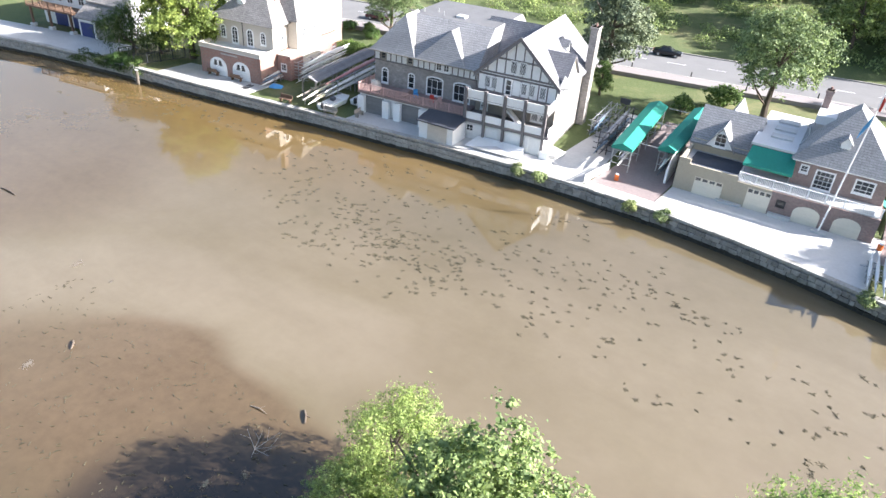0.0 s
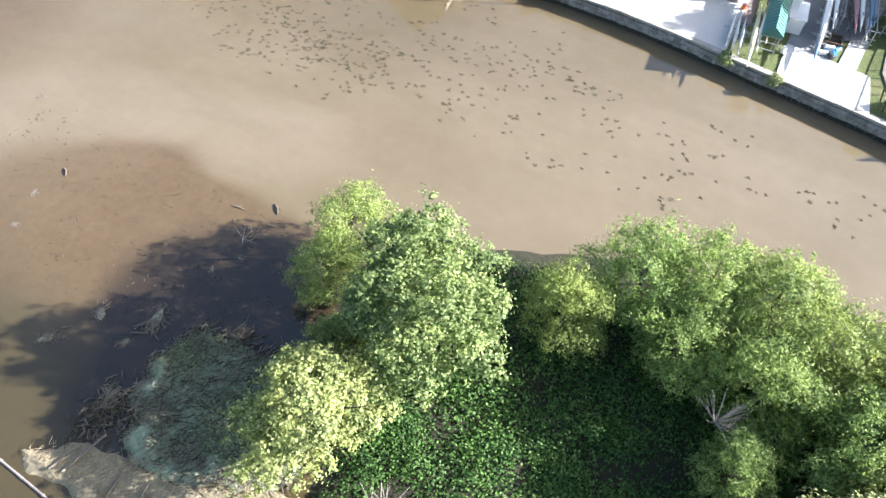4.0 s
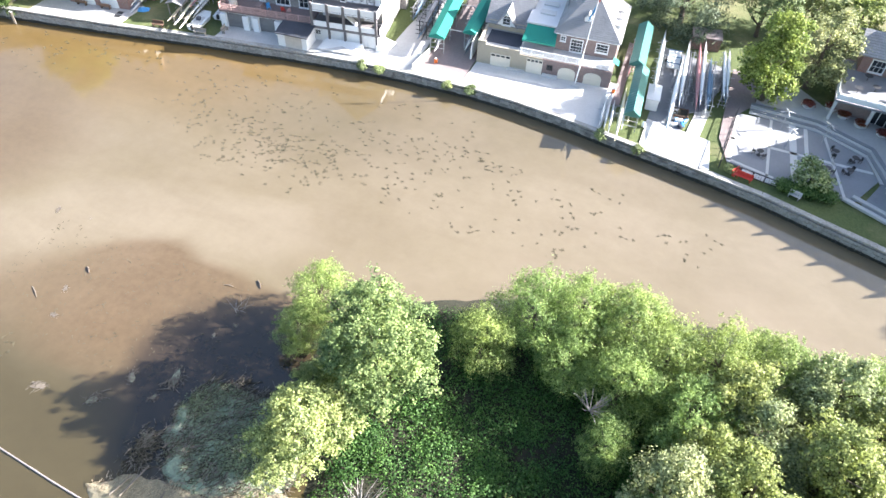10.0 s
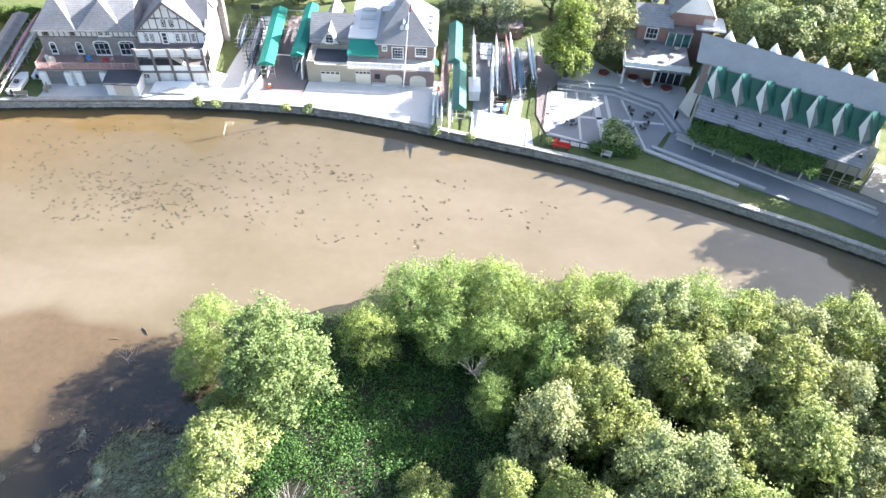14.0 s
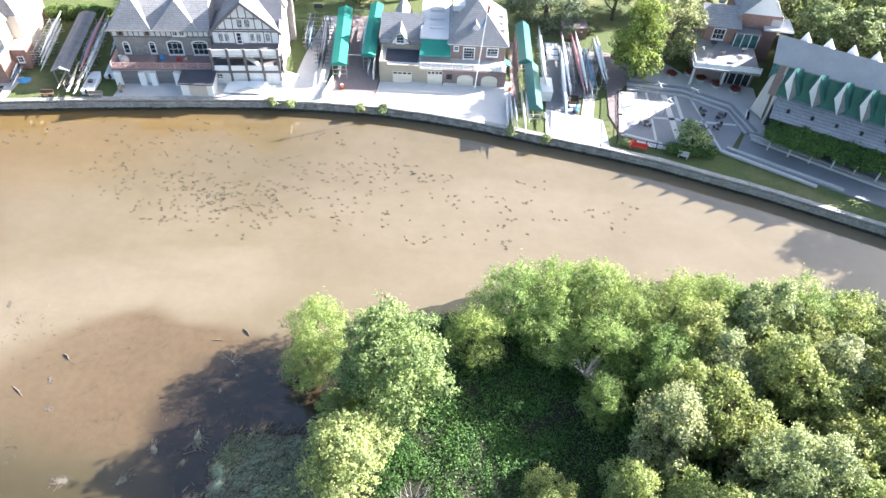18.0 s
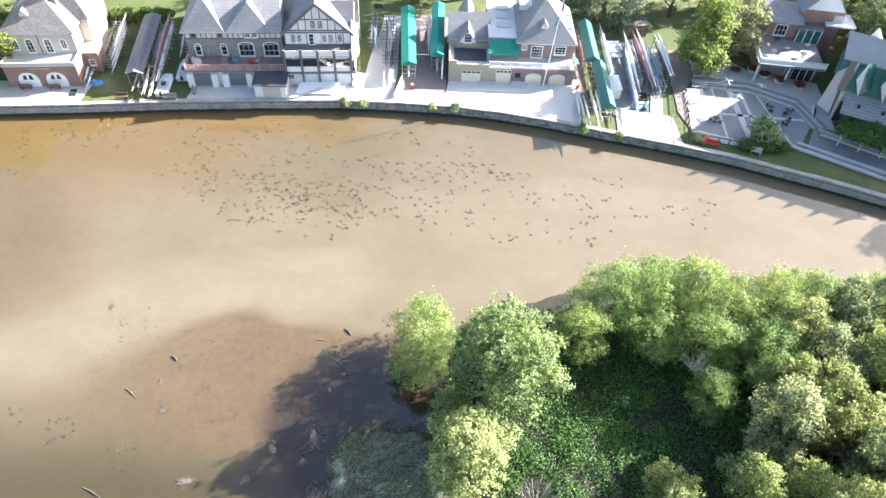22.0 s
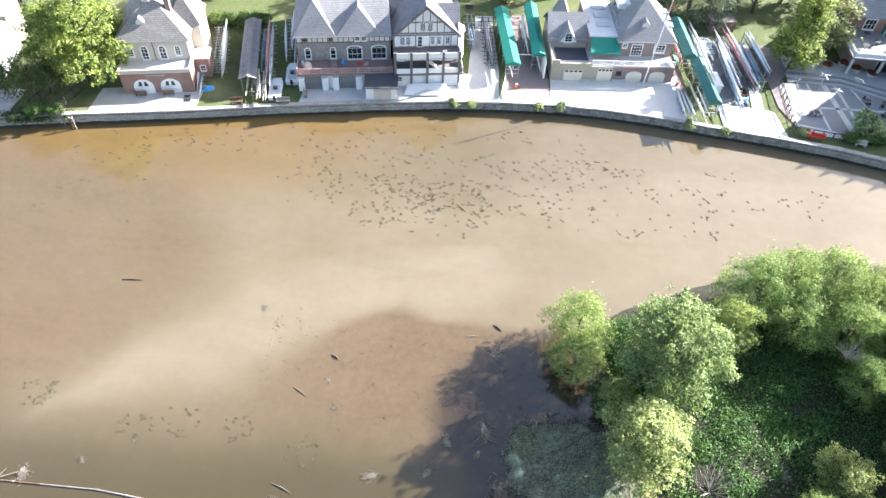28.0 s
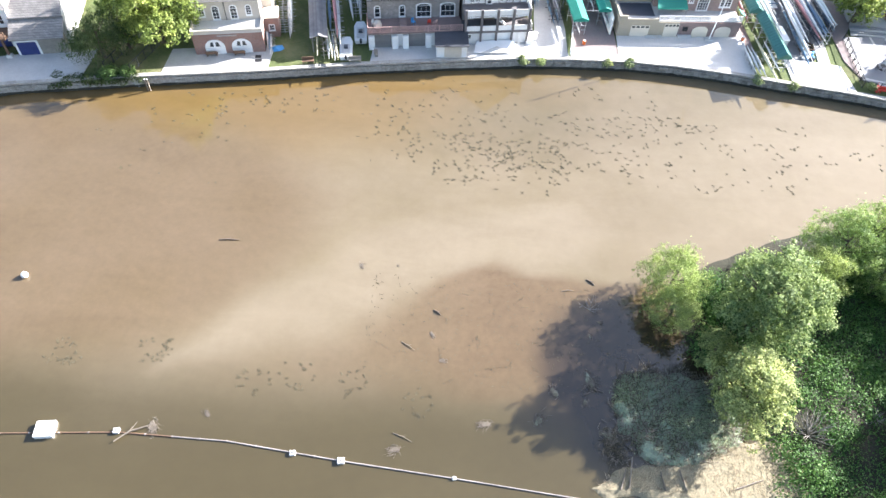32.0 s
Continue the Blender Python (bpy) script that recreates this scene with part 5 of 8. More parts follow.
def boats_and_racks():
    random.seed(5)
    wl, yl, rl = "white racing shell stored upside down on a rack", "cream racing shell stored upside down on a rack", "red racing shell stored upside down on a rack"
    # beside the brick boathouse
    for i in range(6):
        shell(-28.9 + 0.2 * (i % 2), 68.6 + 0.25 * i, DECK + 0.32 + 0.44 * i, 12.6, 13 + rnd(-0.8, 0.8), HULLWHITE, wl)
    rack(-29.3, 68.8, 13, 11, 0.8, [0.3, 0.74, 1.18, 1.62, 2.06, 2.5], "steel boat rack stacked with white shells", arms=0.7)
    # shingled rack shed with boats at its sides
    sh = thing("rack_shed", frame_of(-24.05, 68.0, DECK, 11.9), "long low shingled shed roof over boat racks", "shed")
    for s in (-1, 1):
        slope = part("roof_slope", Shape().slab([(0, -8.2, 3.0), (s * 1.3, -8.2, 2.55), (s * 1.3, 8.2, 2.55), (0, 8.2, 3.0)], 0.1), SHINGLE, sh, "weathered grey shingle roof")
        for i in range(5):
            part("shingle_course", Shape().slab([(s * (0.02 + 0.26 * i), -8.25, 3.04 - 0.09 * i), (s * (0.3 + 0.26 * i), -8.25, 2.945 - 0.09 * i), (s * (0.3 + 0.26 * i), 8.25, 2.945 - 0.09 * i), (s * (0.02 + 0.26 * i), 8.25, 3.04 - 0.09 * i)], 0.03), SHINGLE, slope)
    part("ridge_board", Shape().box(-0.1, 0.1, -8.25, 8.25, 3.0, 3.07), SHINGLE, sh)
    for i in range(5):
        for s in (-1, 1):
            part("post", Shape().box(s - 0.08, s + 0.08, -8 + 4 * i - 0.08, -8 + 4 * i + 0.08, 0, 2.6), GREYWOOD, sh)
    shell(-21.5, 68.9, DECK + 2.6, 17.4, 12.6, HULLRED, rl)
    shell(-20.9, 68.2, DECK + 1.9, 17.4, 12, HULLWHITE, wl)
    shell(-21.0, 68.4, DECK + 1.2, 17.4, 12, HULLWHITE, wl)
    shell(-22.4, 69.0, DECK + 1.9, 12.6, 12, HULLBLUE, "pale blue racing shell beside the shingled shed")
    rack(-21.2, 68.6, 12, 15, 0.7, [1.15, 1.85, 2.55], "steel boat rack with a red shell on top", arms=0.6)
    for i, (x, y) in enumerate(((-23.1, 61.9), (-21.3, 60.9), (-20.9, 60.6), (-20.5, 61.0), (-20.1, 60.8))):
        shell(x, y, DECK + 0.8 + 0.35 * (i % 3), 8.0, 13 + rnd(-3, 3), HULLWHITE if i % 2 else HULLYELLOW, "white single scull lying on a low rack")
    rack(-21.2, 61.2, 13, 6, 1.8, [0.7, 1.4], "low wooden boat rack on the lawn", GREYWOOD, 0.4)
    for x, y, z, turn in ((-19.8, 73.0, 1.2, 14), (-19.1, 75.4, 1.8, 11.5), (-18.4, 74.8, 1.2, 9.6), (-18.2, 73.2, 0.7, 10)):
        shell(x, y, DECK + z, 12.6, turn, HULLWHITE, wl)
    rack(-18.8, 74.4, 11, 11, 0.9, [0.65, 1.15, 1.75], "narrow steel boat rack along the stone wall", arms=0.7)
    for x, y, turn in ((-18.5, 60.7, 8), (-16.9, 64.9, 9)):
        b = thing("motor_launch", frame_of(x, y, DECK, turn), "small white coaching launch parked on the grass", "boat", "coaching launches")
        part("hull", Shape().add([(-0.8, -2.3, 0.1), (0.8, -2.3, 0.1), (0.85, 1.4, 0.15), (0.5, 2.3, 0.3), (-0.5, 2.3, 0.3), (-0.85, 1.4, 0.15), (-0.95, -2.3, 0.7), (0.95, -2.3, 0.7), (1.0, 1.4, 0.75), (0.6, 2.5, 0.85), (-0.6, 2.5, 0.85), (-1.0, 1.4, 0.75)],
             [(0, 1, 7, 6), (1, 2, 8, 7), (2, 3, 9, 8), (3, 4, 10, 9), (4, 5, 11, 10), (5, 0, 6, 11), (5, 4, 3, 2, 1, 0), (6, 7, 8, 9, 10, 11)]), HULLWHITE, b)
        part("cockpit", Shape().box(-0.6, 0.6, -1.6, 0.6, 0.7, 0.86), PALE, b)
        part("foredeck", Shape().box(-0.55, 0.55, 0.9, 2.1, 0.72, 0.84), HULLWHITE, b, bevel=0.03)
        part("console", Shape().box(-0.3, 0.3, -0.6, 0.0, 0.85, 1.3), HULLDARK, b, bevel=0.05)
        part("outboard", Shape().box(-0.18, 0.18, -2.65, -2.3, 0.4, 1.1), BLACKSTEEL, b, bevel=0.05)
    # by the brick porch
    for i in range(3):
        shell(-31.1 + 0.4 * i, 62.8 - 0.5 * i, DECK + 0.9 - 0.25 * i, 8.0, 16 - 2 * i, HULLWHITE if i != 1 else HULLBLUE, "slim single scull leaning near the brick wall")
    rack(-30.7, 62.8, 15, 5, 0.7, [0.45, 0.85], "low boat rack beside the brick porch", GREYWOOD, 0.4)
    t = thing("folded_tarp", frame_of(-29.0, 60.3, DECK - 0.1, 20), "crumpled bright blue tarp on the grass", "tarp")
    part("tarp_sheet", Shape().add([(-0.9, -0.6, 0), (0.2, -0.8, 0.05), (1.0, -0.3, 0), (0.8, 0.7, 0.05), (-0.2, 0.9, 0), (-1.0, 0.4, 0.08), (-0.3, -0.1, 0.5), (0.4, 0.2, 0.38)],
         [(0, 1, 6), (1, 7, 6), (1, 2, 7), (2, 3, 7), (3, 4, 7), (4, 6, 7), (4, 5, 6), (5, 0, 6), (5, 4, 3, 2, 1, 0)]), BLUETARP, t)
    # drive side racks
    rack(12.9, 77, 8, 12, 1.1, [0.6, 1.3, 2.0, 2.7], "dark steel boat rack along the drive", BLACKSTEEL, 0.6)
    for i in range(6):
        shell(12.6 + 0.55 * (i % 2) , 77 + rnd(-1, 1), DECK + 0.6 + 0.7 * (i // 2), 12.6, 8 + rnd(-1, 1), HULLDARK if i % 3 else HULLBLUE, "dark racing shell stacked beside the drive")
    rack(9.9, 80, 8, 9, 0.8, [0.6, 1.3, 2.0], "steel rack with boat trailers and oars", STEEL, 0.5)
    for i in range(4):
        shell(9.6 + 0.5 * (i % 2), 79.5 + rnd(-1, 1), DECK + 0.6 + 0.7 * (i // 2), 8.0, 8 + rnd(-3, 3), HULLBLUE if i % 2 else HULLDARK, "slim dark scull beside the stone wall")
    canopy(17.2, 68.6, 8.5, 16.6, 2.3, 3.0, "long green canvas canopy over stacked shells")
    canopy(21.2, 71.7, 5.5, 15.6, 2.1, 3.0, "second green canvas canopy over stacked shells")
    for i in range(3):
        shell(16.0, 76.5, DECK + 0.95 + 0.75 * i, 17.4, 8.5, HULLWHITE if i != 1 else HULLDARK, "racing shell beneath the green canopy")
    for i in range(3):
        shell(20.7, 77.5, DECK + 0.95 + 0.75 * i, 17.4, 5.5, HULLDARK if i != 1 else HULLWHITE, "racing shell beneath the green canopy")
    shell(19.0, 80.0, DECK + 1.6, 12.6, 6, HULLWHITE, wl)
    rack(18.9, 80.0, 6, 9, 0.6, [0.8, 1.6], "small rack holding one white shell", arms=0.3)
    b = thing("brace_frame", frame_of(18.9, 71, DECK, 6), "pale steel frame tying two canopies together", "frame")
    for y in (0.5, 8, 14):
        part("cross_bar", Shape().bar((-1.2, y, 2.9), (1.6, y, 2.9), 0.08), STEEL, b)
    # end canopies near the rack yard
    canopy(47.3, 62.5, 5.5, 11.2, 2.0, 3.0, "ribbed green canopy over slim sculls", True)
    canopy(45.4, 74.0, 5.5, 11.2, 2.2, 3.15, "ribbed green canopy further up the lawn", True)
    for i in range(4):
        shell(46.4 - 0.75 + 0.5 * (i % 3), 64.8 + rnd(-0.4, 0.4), DECK + 0.95 + 0.75 * (i % 3), 8.0 if i else 12.6, 6, HULLWHITE if i % 2 else HULLYELLOW, "slim white scull under the ribbed canopy")
    for i in range(4):
        shell(45.2 - 0.7 + 0.5 * (i % 3), 79 + rnd(-0.4, 0.4), DECK + 0.95 + 0.75 * (i % 3), 8.0, 6, HULLRED if i == 0 else HULLWHITE, "slim scull under the ribbed canopy")
    for i in range(3):
        shell(43.3 + 0.65 * i, 65.2 - 0.35 * i, DECK + 0.6, 7.6, 5 + i, HULLWHITE, "white single scull laid out by the wall", group="sculls by the wall")
    rack(44.0, 65, 6, 4, 1.6, [0.58], "low trestle rack by the river wall", STEEL, 0.2)
    shell(43.9, 80.0, DECK + 1.3, 12.6, 6, HULLRED, rl)
    rack(43.9, 80, 6, 9, 0.4, [1.28], "narrow rack beside the brick path", arms=0.2)
    # open rack yard
    cols = [(47.95, 78.5, 5.3, 17.4, HULLWHITE, HULLWHITE), (51.4, 71.8, 3.0, 17.4, HULLWHITE, HULLBLUE), (52.2, 76.8, 4.8, 12.6, HULLDARK, HULLWHITE), (51.75, 76.8, 4.8, 17.4, HULLWHITE, HULLDARK), (53.6, 77.4, 7.0, 17.4, HULLRED, HULLDARK), (54.15, 78.0, 6.0, 17.4, HULLWHITE, HULLDARK),
            (55.3, 76.2, 5.8, 12.6, HULLBLUE, HULLWHITE), (55.75, 75.0, 5.8, 8.0, HULLBLUE, HULLBLUE), (57.0, 79.0, 7.0, 12.6, HULLWHITE, HULLDARK), (57.45, 79.5, 6.0, 12.6, HULLWHITE, HULLBLUE)]
    tints = {"red_hull": rl, "white_hull": wl, "blue_hull": "pale blue racing shell on an open rack", "dark_hull": "dark racing shell on an open rack"}
    for i, (x, y, turn, L, c, low) in enumerate(cols):
        shell(x, y, DECK + 2.05 + 0.08 * (i % 2), L, turn, c, tints[c.name])
        shell(x + 0.1, y - 0.4, DECK + 1.15, L, turn, low, tints[low.name])
    for x, y, w, turn in ((48.0, 78.5, 0.5, 5.3), (51.5, 72.4, 0.45, 3.0), (52.2, 77.2, 0.9, 4.8), (53.95, 78, 0.9, 6.4), (55.6, 76, 0.8, 5.8), (57.2, 79.2, 0.8, 6.5)):
        rack(x, y, turn, 13, w, [0.5, 1.12, 2.02], "tall open steel boat rack", STEEL, 0.3)
    sd = thing("low_shed", frame_of(51.2, 87.0, DECK, 9), "low shed with flat pinkish brown roof", "shed")
    part("wall", walls(Shape(), 0.1, 4.3, 0.1, 2.9, 0, 2.0, 0.15), BRICK, sd)
    part("roof", Shape().box(0, 4.4, 0, 3.0, 2.0, 2.15), BROWNPAVE, sd, "flat pinkish brown roof")
    tr = thing("boat_trailer", frame_of(49.7, 82.0, DECK, 5), "pale blue and white boat trailer between racks", "trailer")
    part("bed", Shape().box(-0.9, 0.9, -2.4, 2.4, 0.5, 0.65), HULLWHITE, tr)
    for y in (-1.8, 0, 1.8):
        part("cross_arm", Shape().box(-1.1, 1.1, y - 0.06, y + 0.06, 1.0, 1.12).box(-0.06, 0.06, y - 0.06, y + 0.06, 0.6, 1.0), HULLBLUE, tr)
    for s in (-1, 1):
        part("wheel", Shape().tube((s * 0.95, 0, 0.33), (s * 1.15, 0, 0.33), 0.33, 0.33, 12), RUBBER, tr)
    p = thing("supply_pile", frame_of(53.1, 67.4, DECK, 10), "heap of blue bundles and white sacks by the racks", "pile")
    for i in range(9):
        m = frame_of(rnd(-0.9, 0.9), rnd(-0.7, 0.7), 0.03, rnd(0, 180))
        part("bundle", Shape().box(-0.5, 0.5, -0.2, 0.2, 0, rnd(0.35, 0.7)), BLUETARP if i % 3 == 0 else HULLWHITE if i % 3 == 1 else HULLDARK, p, bevel=0.08, at=m)
    c = thing("wooden_crate", frame_of(53.0, 69.3, DECK, 6), "open weathered wooden planter crate", "crate")
    part("crate_side", Shape().box(-1.0, 1.0, -0.9, -0.8, 0, 0.7).box(-1.0, 1.0, 0.8, 0.9, 0, 0.7).box(-1.0, -0.9, -0.8, 0.8, 0, 0.7).box(0.9, 1.0, -0.8, 0.8, 0, 0.7), BROWNWOOD, c)
    part("crate_soil", Shape().box(-0.9, 0.9, -0.8, 0.8, 0.3, 0.6), EARTH, c)
    cab = thing("storage_cabinet", frame_of(48.85, 70.6, DECK, 6), "white storage cabinet beneath the canopy edge", "cabinet")
    part("body", Shape().box(-0.8, 0.8, -1.8, 1.8, 0, 1.7), WHITE, cab, bevel=0.05)
    part("lid", Shape().box(-0.9, 0.9, -1.9, 1.9, 1.7, 1.8), HULLWHITE, cab)
    for x, y, c_ in ((48.9, 64.9, WHITE), (18.0, 66.7, ORANGE), (43.4, 70.6, ORANGE)):
        b = thing("water_drum", frame_of(x, y, DECK, 0), "small upright plastic drum on the concrete", "drum")
        part("drum_body", Shape().lathe(0, 0, [(0.22, 0), (0.25, 0.15), (0.25, 0.6), (0.2, 0.7)], 10), c_, b)
        part("drum_lid", Shape().lathe(0, 0, [(0.2, 0.7), (0.18, 0.75)], 10), WHITE, b)


boats_and_racks()


# ---- foliage ----
def leaf_quads(name, c, nrm, s, slim, material, g, droop=0.0):
    """One folded four-cornered leaf at each place."""
    count = len(c)
    nrm = nrm / (np.linalg.norm(nrm, axis=1)[:, None] + 1e-9)
    t = np.cross(nrm, g.normal(size=(count, 3)) + np.array([0, 0, -droop * 2]))
    t /= np.linalg.norm(t, axis=1)[:, None] + 1e-9
    u = np.cross(nrm, t)
    s = s[:, None]
    a, w = t * s * 0.5 * slim, u * s * 0.5
    bend = nrm * s * 0.16
    v = np.stack([c - w, c + a - bend, c + w, c - a - bend], 1).reshape(-1, 3)
    me = bpy.data.meshes.new(name)
    me.vertices.add(count * 4)
    me.vertices.foreach_set("co", v.ravel())
    me.loops.add(count * 4)
    me.loops.foreach_set("vertex_index", np.arange(count * 4))
    me.polygons.add(count)
    me.polygons.foreach_set("loop_start", np.arange(0, count * 4, 4))
    me.polygons.foreach_set("loop_total", np.full(count, 4))
    me.update(calc_edges=True)
    me.materials.append(material)
    return me


def leaf_mesh(name, blobs, count, size, slim, material, seed, droop=0.0, fill=0.25):
    """Many small single leaves on and within lumpy clumps."""
    g = np.random.default_rng(seed)
    b = np.array(blobs, float)
    area = (b[:, 3] * b[:, 4] * b[:, 5]) ** (2 / 3)
    pick = g.choice(len(b), count, p=area / area.sum())
    d = g.normal(size=(count, 3))
    d /= np.linalg.norm(d, axis=1)[:, None]
    d[:, 2] = np.where((d[:, 2] < -0.25) & (g.random(count) < 0.7), -d[:, 2], d[:, 2])
    r = np.where(g.random(count) < fill, g.uniform(0.4, 0.9, count), g.normal(1.0, 0.15, count))
    c = b[pick, :3] + d * b[pick, 3:6] * r[:, None]
    c[:, 2] -= droop * g.random(count) ** 2 * b[pick, 5]
    nrm = d * 0.8 + g.normal(size=(count, 3)) * 0.55 + np.array([0, 0, 0.35])
    return leaf_quads(name, c, nrm, size * g.uniform(0.6, 1.35, count), slim, material, g, droop)


def crown_mesh(name, seed, R, H, base, lumps, tufts, per, size, slim, material, lump=0.24, spread=0.42, droop=0.0, top=0.0, core=0.1):
    """A crown of leaf tufts on uneven boughs with gaps between them; top draws the boughs towards a point."""
    g = np.random.default_rng(seed)
    mid, half = (base + H) / 2, (H - base) / 2
    t = g.uniform(-0.8, 0.98, lumps)
    a = np.arange(lumps) * 2.39996 + g.uniform(-0.7, 0.7, lumps)
    side = 1 + 0.16 * np.sin(2 * a + g.uniform(0, 6)) + 0.1 * np.sin(3 * a + g.uniform(0, 6))
    ring = np.sqrt(1 - t ** 2) * (1 - top * np.clip(t, 0, 1)) * side
    r = lump * R * g.uniform(0.5, 1.45, lumps) * (1 - 0.3 * top * np.clip(t, 0, 1))
    far = g.uniform(0.68, 1.12, lumps)
    far = np.where(g.random(lumps) < 0.2, far * 0.6, far)
    reach = (R - 0.8 * r) * far
    c = np.stack([reach * ring * np.cos(a), reach * ring * np.sin(a), mid + (half - 0.6 * r) * t * (0.6 + 0.4 * far)], 1)
    tall = g.uniform(0.75, 1.35, lumps)
    c = np.vstack([c, [[0, 0, mid - 0.1 * half]]])
    r = np.append(r, [0.45 * R])
    tall = np.append(tall, 0.8 * half / (0.45 * R))
    share = np.append(r[:-1] ** 2, 0.12 * r[-1] ** 2)
    centres, outs = [], []
    got = 0
    while got < tufts:
        k = g.choice(len(r), 4000, p=share / share.sum())
        d = g.normal(size=(4000, 3))
        d /= np.linalg.norm(d, axis=1)[:, None]
        d[:, 2] = np.where((d[:, 2] < -0.1) & (g.random(4000) < 0.8), -d[:, 2], d[:, 2])
        grow = np.where(g.random(4000) < 0.22, g.uniform(1.1, 1.55, 4000), g.normal(0.92, 0.16, 4000))
        p = c[k] + d * (r[k] * grow)[:, None] * np.stack([np.ones(4000), np.ones(4000), tall[k]], 1)
        free = np.ones(4000, bool)
        for i in range(len(r)):
            q = (p - c[i]) / np.array([r[i], r[i], r[i] * tall[i]])
            free &= ((q ** 2).sum(1) > 0.5) | (k == i)
        centres.append(p[free])
        outs.append(d[free])
        got += int(free.sum())
    p, d = np.vstack(centres)[:tufts], np.vstack(outs)[:tufts]
    w = spread * g.uniform(0.35, 1.5, tufts)
    n = tufts * per
    own = np.repeat(np.arange(tufts), per)
    off = g.normal(size=(n, 3)) * (w[own] * 0.5)[:, None]
    off[:, 2] = off[:, 2] * 0.75 - droop * g.random(n) ** 2 * w[own] * 2
    pos = p[own] + off
    pos[:, :2] *= np.where(g.random(n) < core, g.uniform(0.5, 0.9, n), 1.0)[:, None]
    nrm = d[own] * 0.5 + off / (w[own][:, None] + 1e-6) * 0.5 + g.normal(size=(n, 3)) * 0.45 + np.array([0, 0, 0.4])
    return leaf_quads(name, pos, nrm, size * g.uniform(0.6, 1.4, n), slim, material, g, droop)


def trunk_mesh(seed, H, base, r, spread):
    g = random.Random(seed)
    sh = Shape()
    p, rad = Vector((0, 0, -0.3)), r
    pts = [p]
    for i in range(4):
        q = Vector((g.uniform(-0.25, 0.25), g.uniform(-0.25, 0.25), (H * 0.75) * (i + 1) / 4))
        sh.tube(p, q, rad, rad * 0.72, 7)
        p, rad = q, rad * 0.72
        pts.append(q)
    for i in range(9):
        s = pts[g.choice((1, 2, 3))]
        a = g.uniform(0, 6.283)
        L = spread * g.uniform(0.45, 0.85)
        e = s + Vector((L * math.cos(a), L * math.sin(a), L * g.uniform(0.5, 1.1)))
        k = s.lerp(e, 0.5) + Vector((0, 0, -0.1 * L))
        sh.tube(s, k, r * 0.32, r * 0.2, 5).tube(k, e, r * 0.2, r * 0.06, 5)
    return sh.mesh("trunk", BARK)


KINDS = {}


def tree_kind(key, material, R, H, base, lumps, tufts, per, size, slim, variants=2, **more):
    KINDS[key] = []
    for k in range(variants):
        sd = sum(map(ord, key)) * 7 + k
        KINDS[key].append((crown_mesh("crown", sd, R, H, base, lumps, tufts, per, size, slim, material, **more), trunk_mesh(sd, H, base, 0.035 * H + 0.05, R)))


tree_kind("maple", LEAF_MAPLE, 5.2, 13.6, 0.4, 64, 1350, 30, 0.21, 0.7, 1, spread=0.4, top=0.2)
tree_kind("lime", LEAF_LIME, 4.3, 10.0, 0.4, 46, 950, 28, 0.2, 0.7, 1, spread=0.38, top=0.15)
tree_kind("willow", LEAF_WILLOW, 4.4, 9.8, 0.4, 40, 900, 22, 0.25, 0.3, 3, lump=0.28, spread=0.46, droop=0.5, top=0.25)
tree_kind("locust", LEAF_SILVER, 4.0, 10.3, 0.6, 34, 520, 28, 0.23, 0.7, 3, lump=0.25, spread=0.44, top=0.45)
tree_kind("ash", LEAF_ASH, 4.3, 10.8, 0.6, 38, 560, 28, 0.23, 0.7, 3, lump=0.25, spread=0.44, top=0.4)
tree_kind("far_ash", LEAF_ASH, 4.3, 10.8, 0.6, 30, 220, 22, 0.42, 0.7, 2, lump=0.28, spread=0.6, top=0.35)
tree_kind("far_oak", LEAF_GROVE, 4.9, 12.0, 0.6, 30, 240, 22, 0.46, 0.75, 3, lump=0.28, spread=0.65, top=0.2)
tree_kind("poplar", LEAF_YELLOW, 2.9, 12.0, -0.8, 44, 760, 24, 0.24, 0.75, 1, lump=0.34, top=0.45)
tree_kind("oak", LEAF_GROVE, 4.9, 12.0, 1.0, 36, 520, 24, 0.33, 0.75, 3, lump=0.27, spread=0.55, top=0.2)
tree_kind("elm", LEAF_ELM, 5.4, 11.5, 3.2, 44, 900, 24, 0.24, 0.7, 1, spread=0.45, core=0.05)
tree_kind("weeping", LEAF_YEW, 4.0, 7.0, -0.4, 30, 520, 24, 0.3, 0.3, 1, lump=0.3, spread=0.6, droop=1.2)
tree_kind("cedar", LEAF_GREY, 5.2, 8.5, -2.6, 50, 800, 24, 0.3, 0.3, 1, lump=0.2, spread=0.5, droop=0.2)
tree_kind("catalpa", LEAF_YELLOW, 6.2, 13.2, 0.4, 60, 1250, 32, 0.26, 0.8, 1, spread=0.55, top=0.15)
tree_kind("hornbeam", LEAF_GREY, 4.4, 11.0, 0.4, 46, 900, 22, 0.26, 0.7, 1, lump=0.26, spread=0.4, top=0.3)
tree_kind("sapling", LEAF_LIME, 1.8, 4.5, 1.0, 18, 150, 20, 0.24, 0.7, 1, lump=0.32, spread=0.3)
tree_kind("shrub", LEAF_DARK, 1.8, 2.4, 0.1, 18, 200, 20, 0.22, 0.7, 2, lump=0.34, spread=0.3)
tree_kind("flowering", LEAF_FLOWER, 1.7, 2.4, 0.1, 18, 170, 20, 0.22, 0.7, 1, lump=0.34, spread=0.34)
tree_kind("fir", LEAF_DARK, 1.3, 4.6, 0.3, 20, 180, 20, 0.24, 0.35, 1, lump=0.32, spread=0.3, top=0.8)


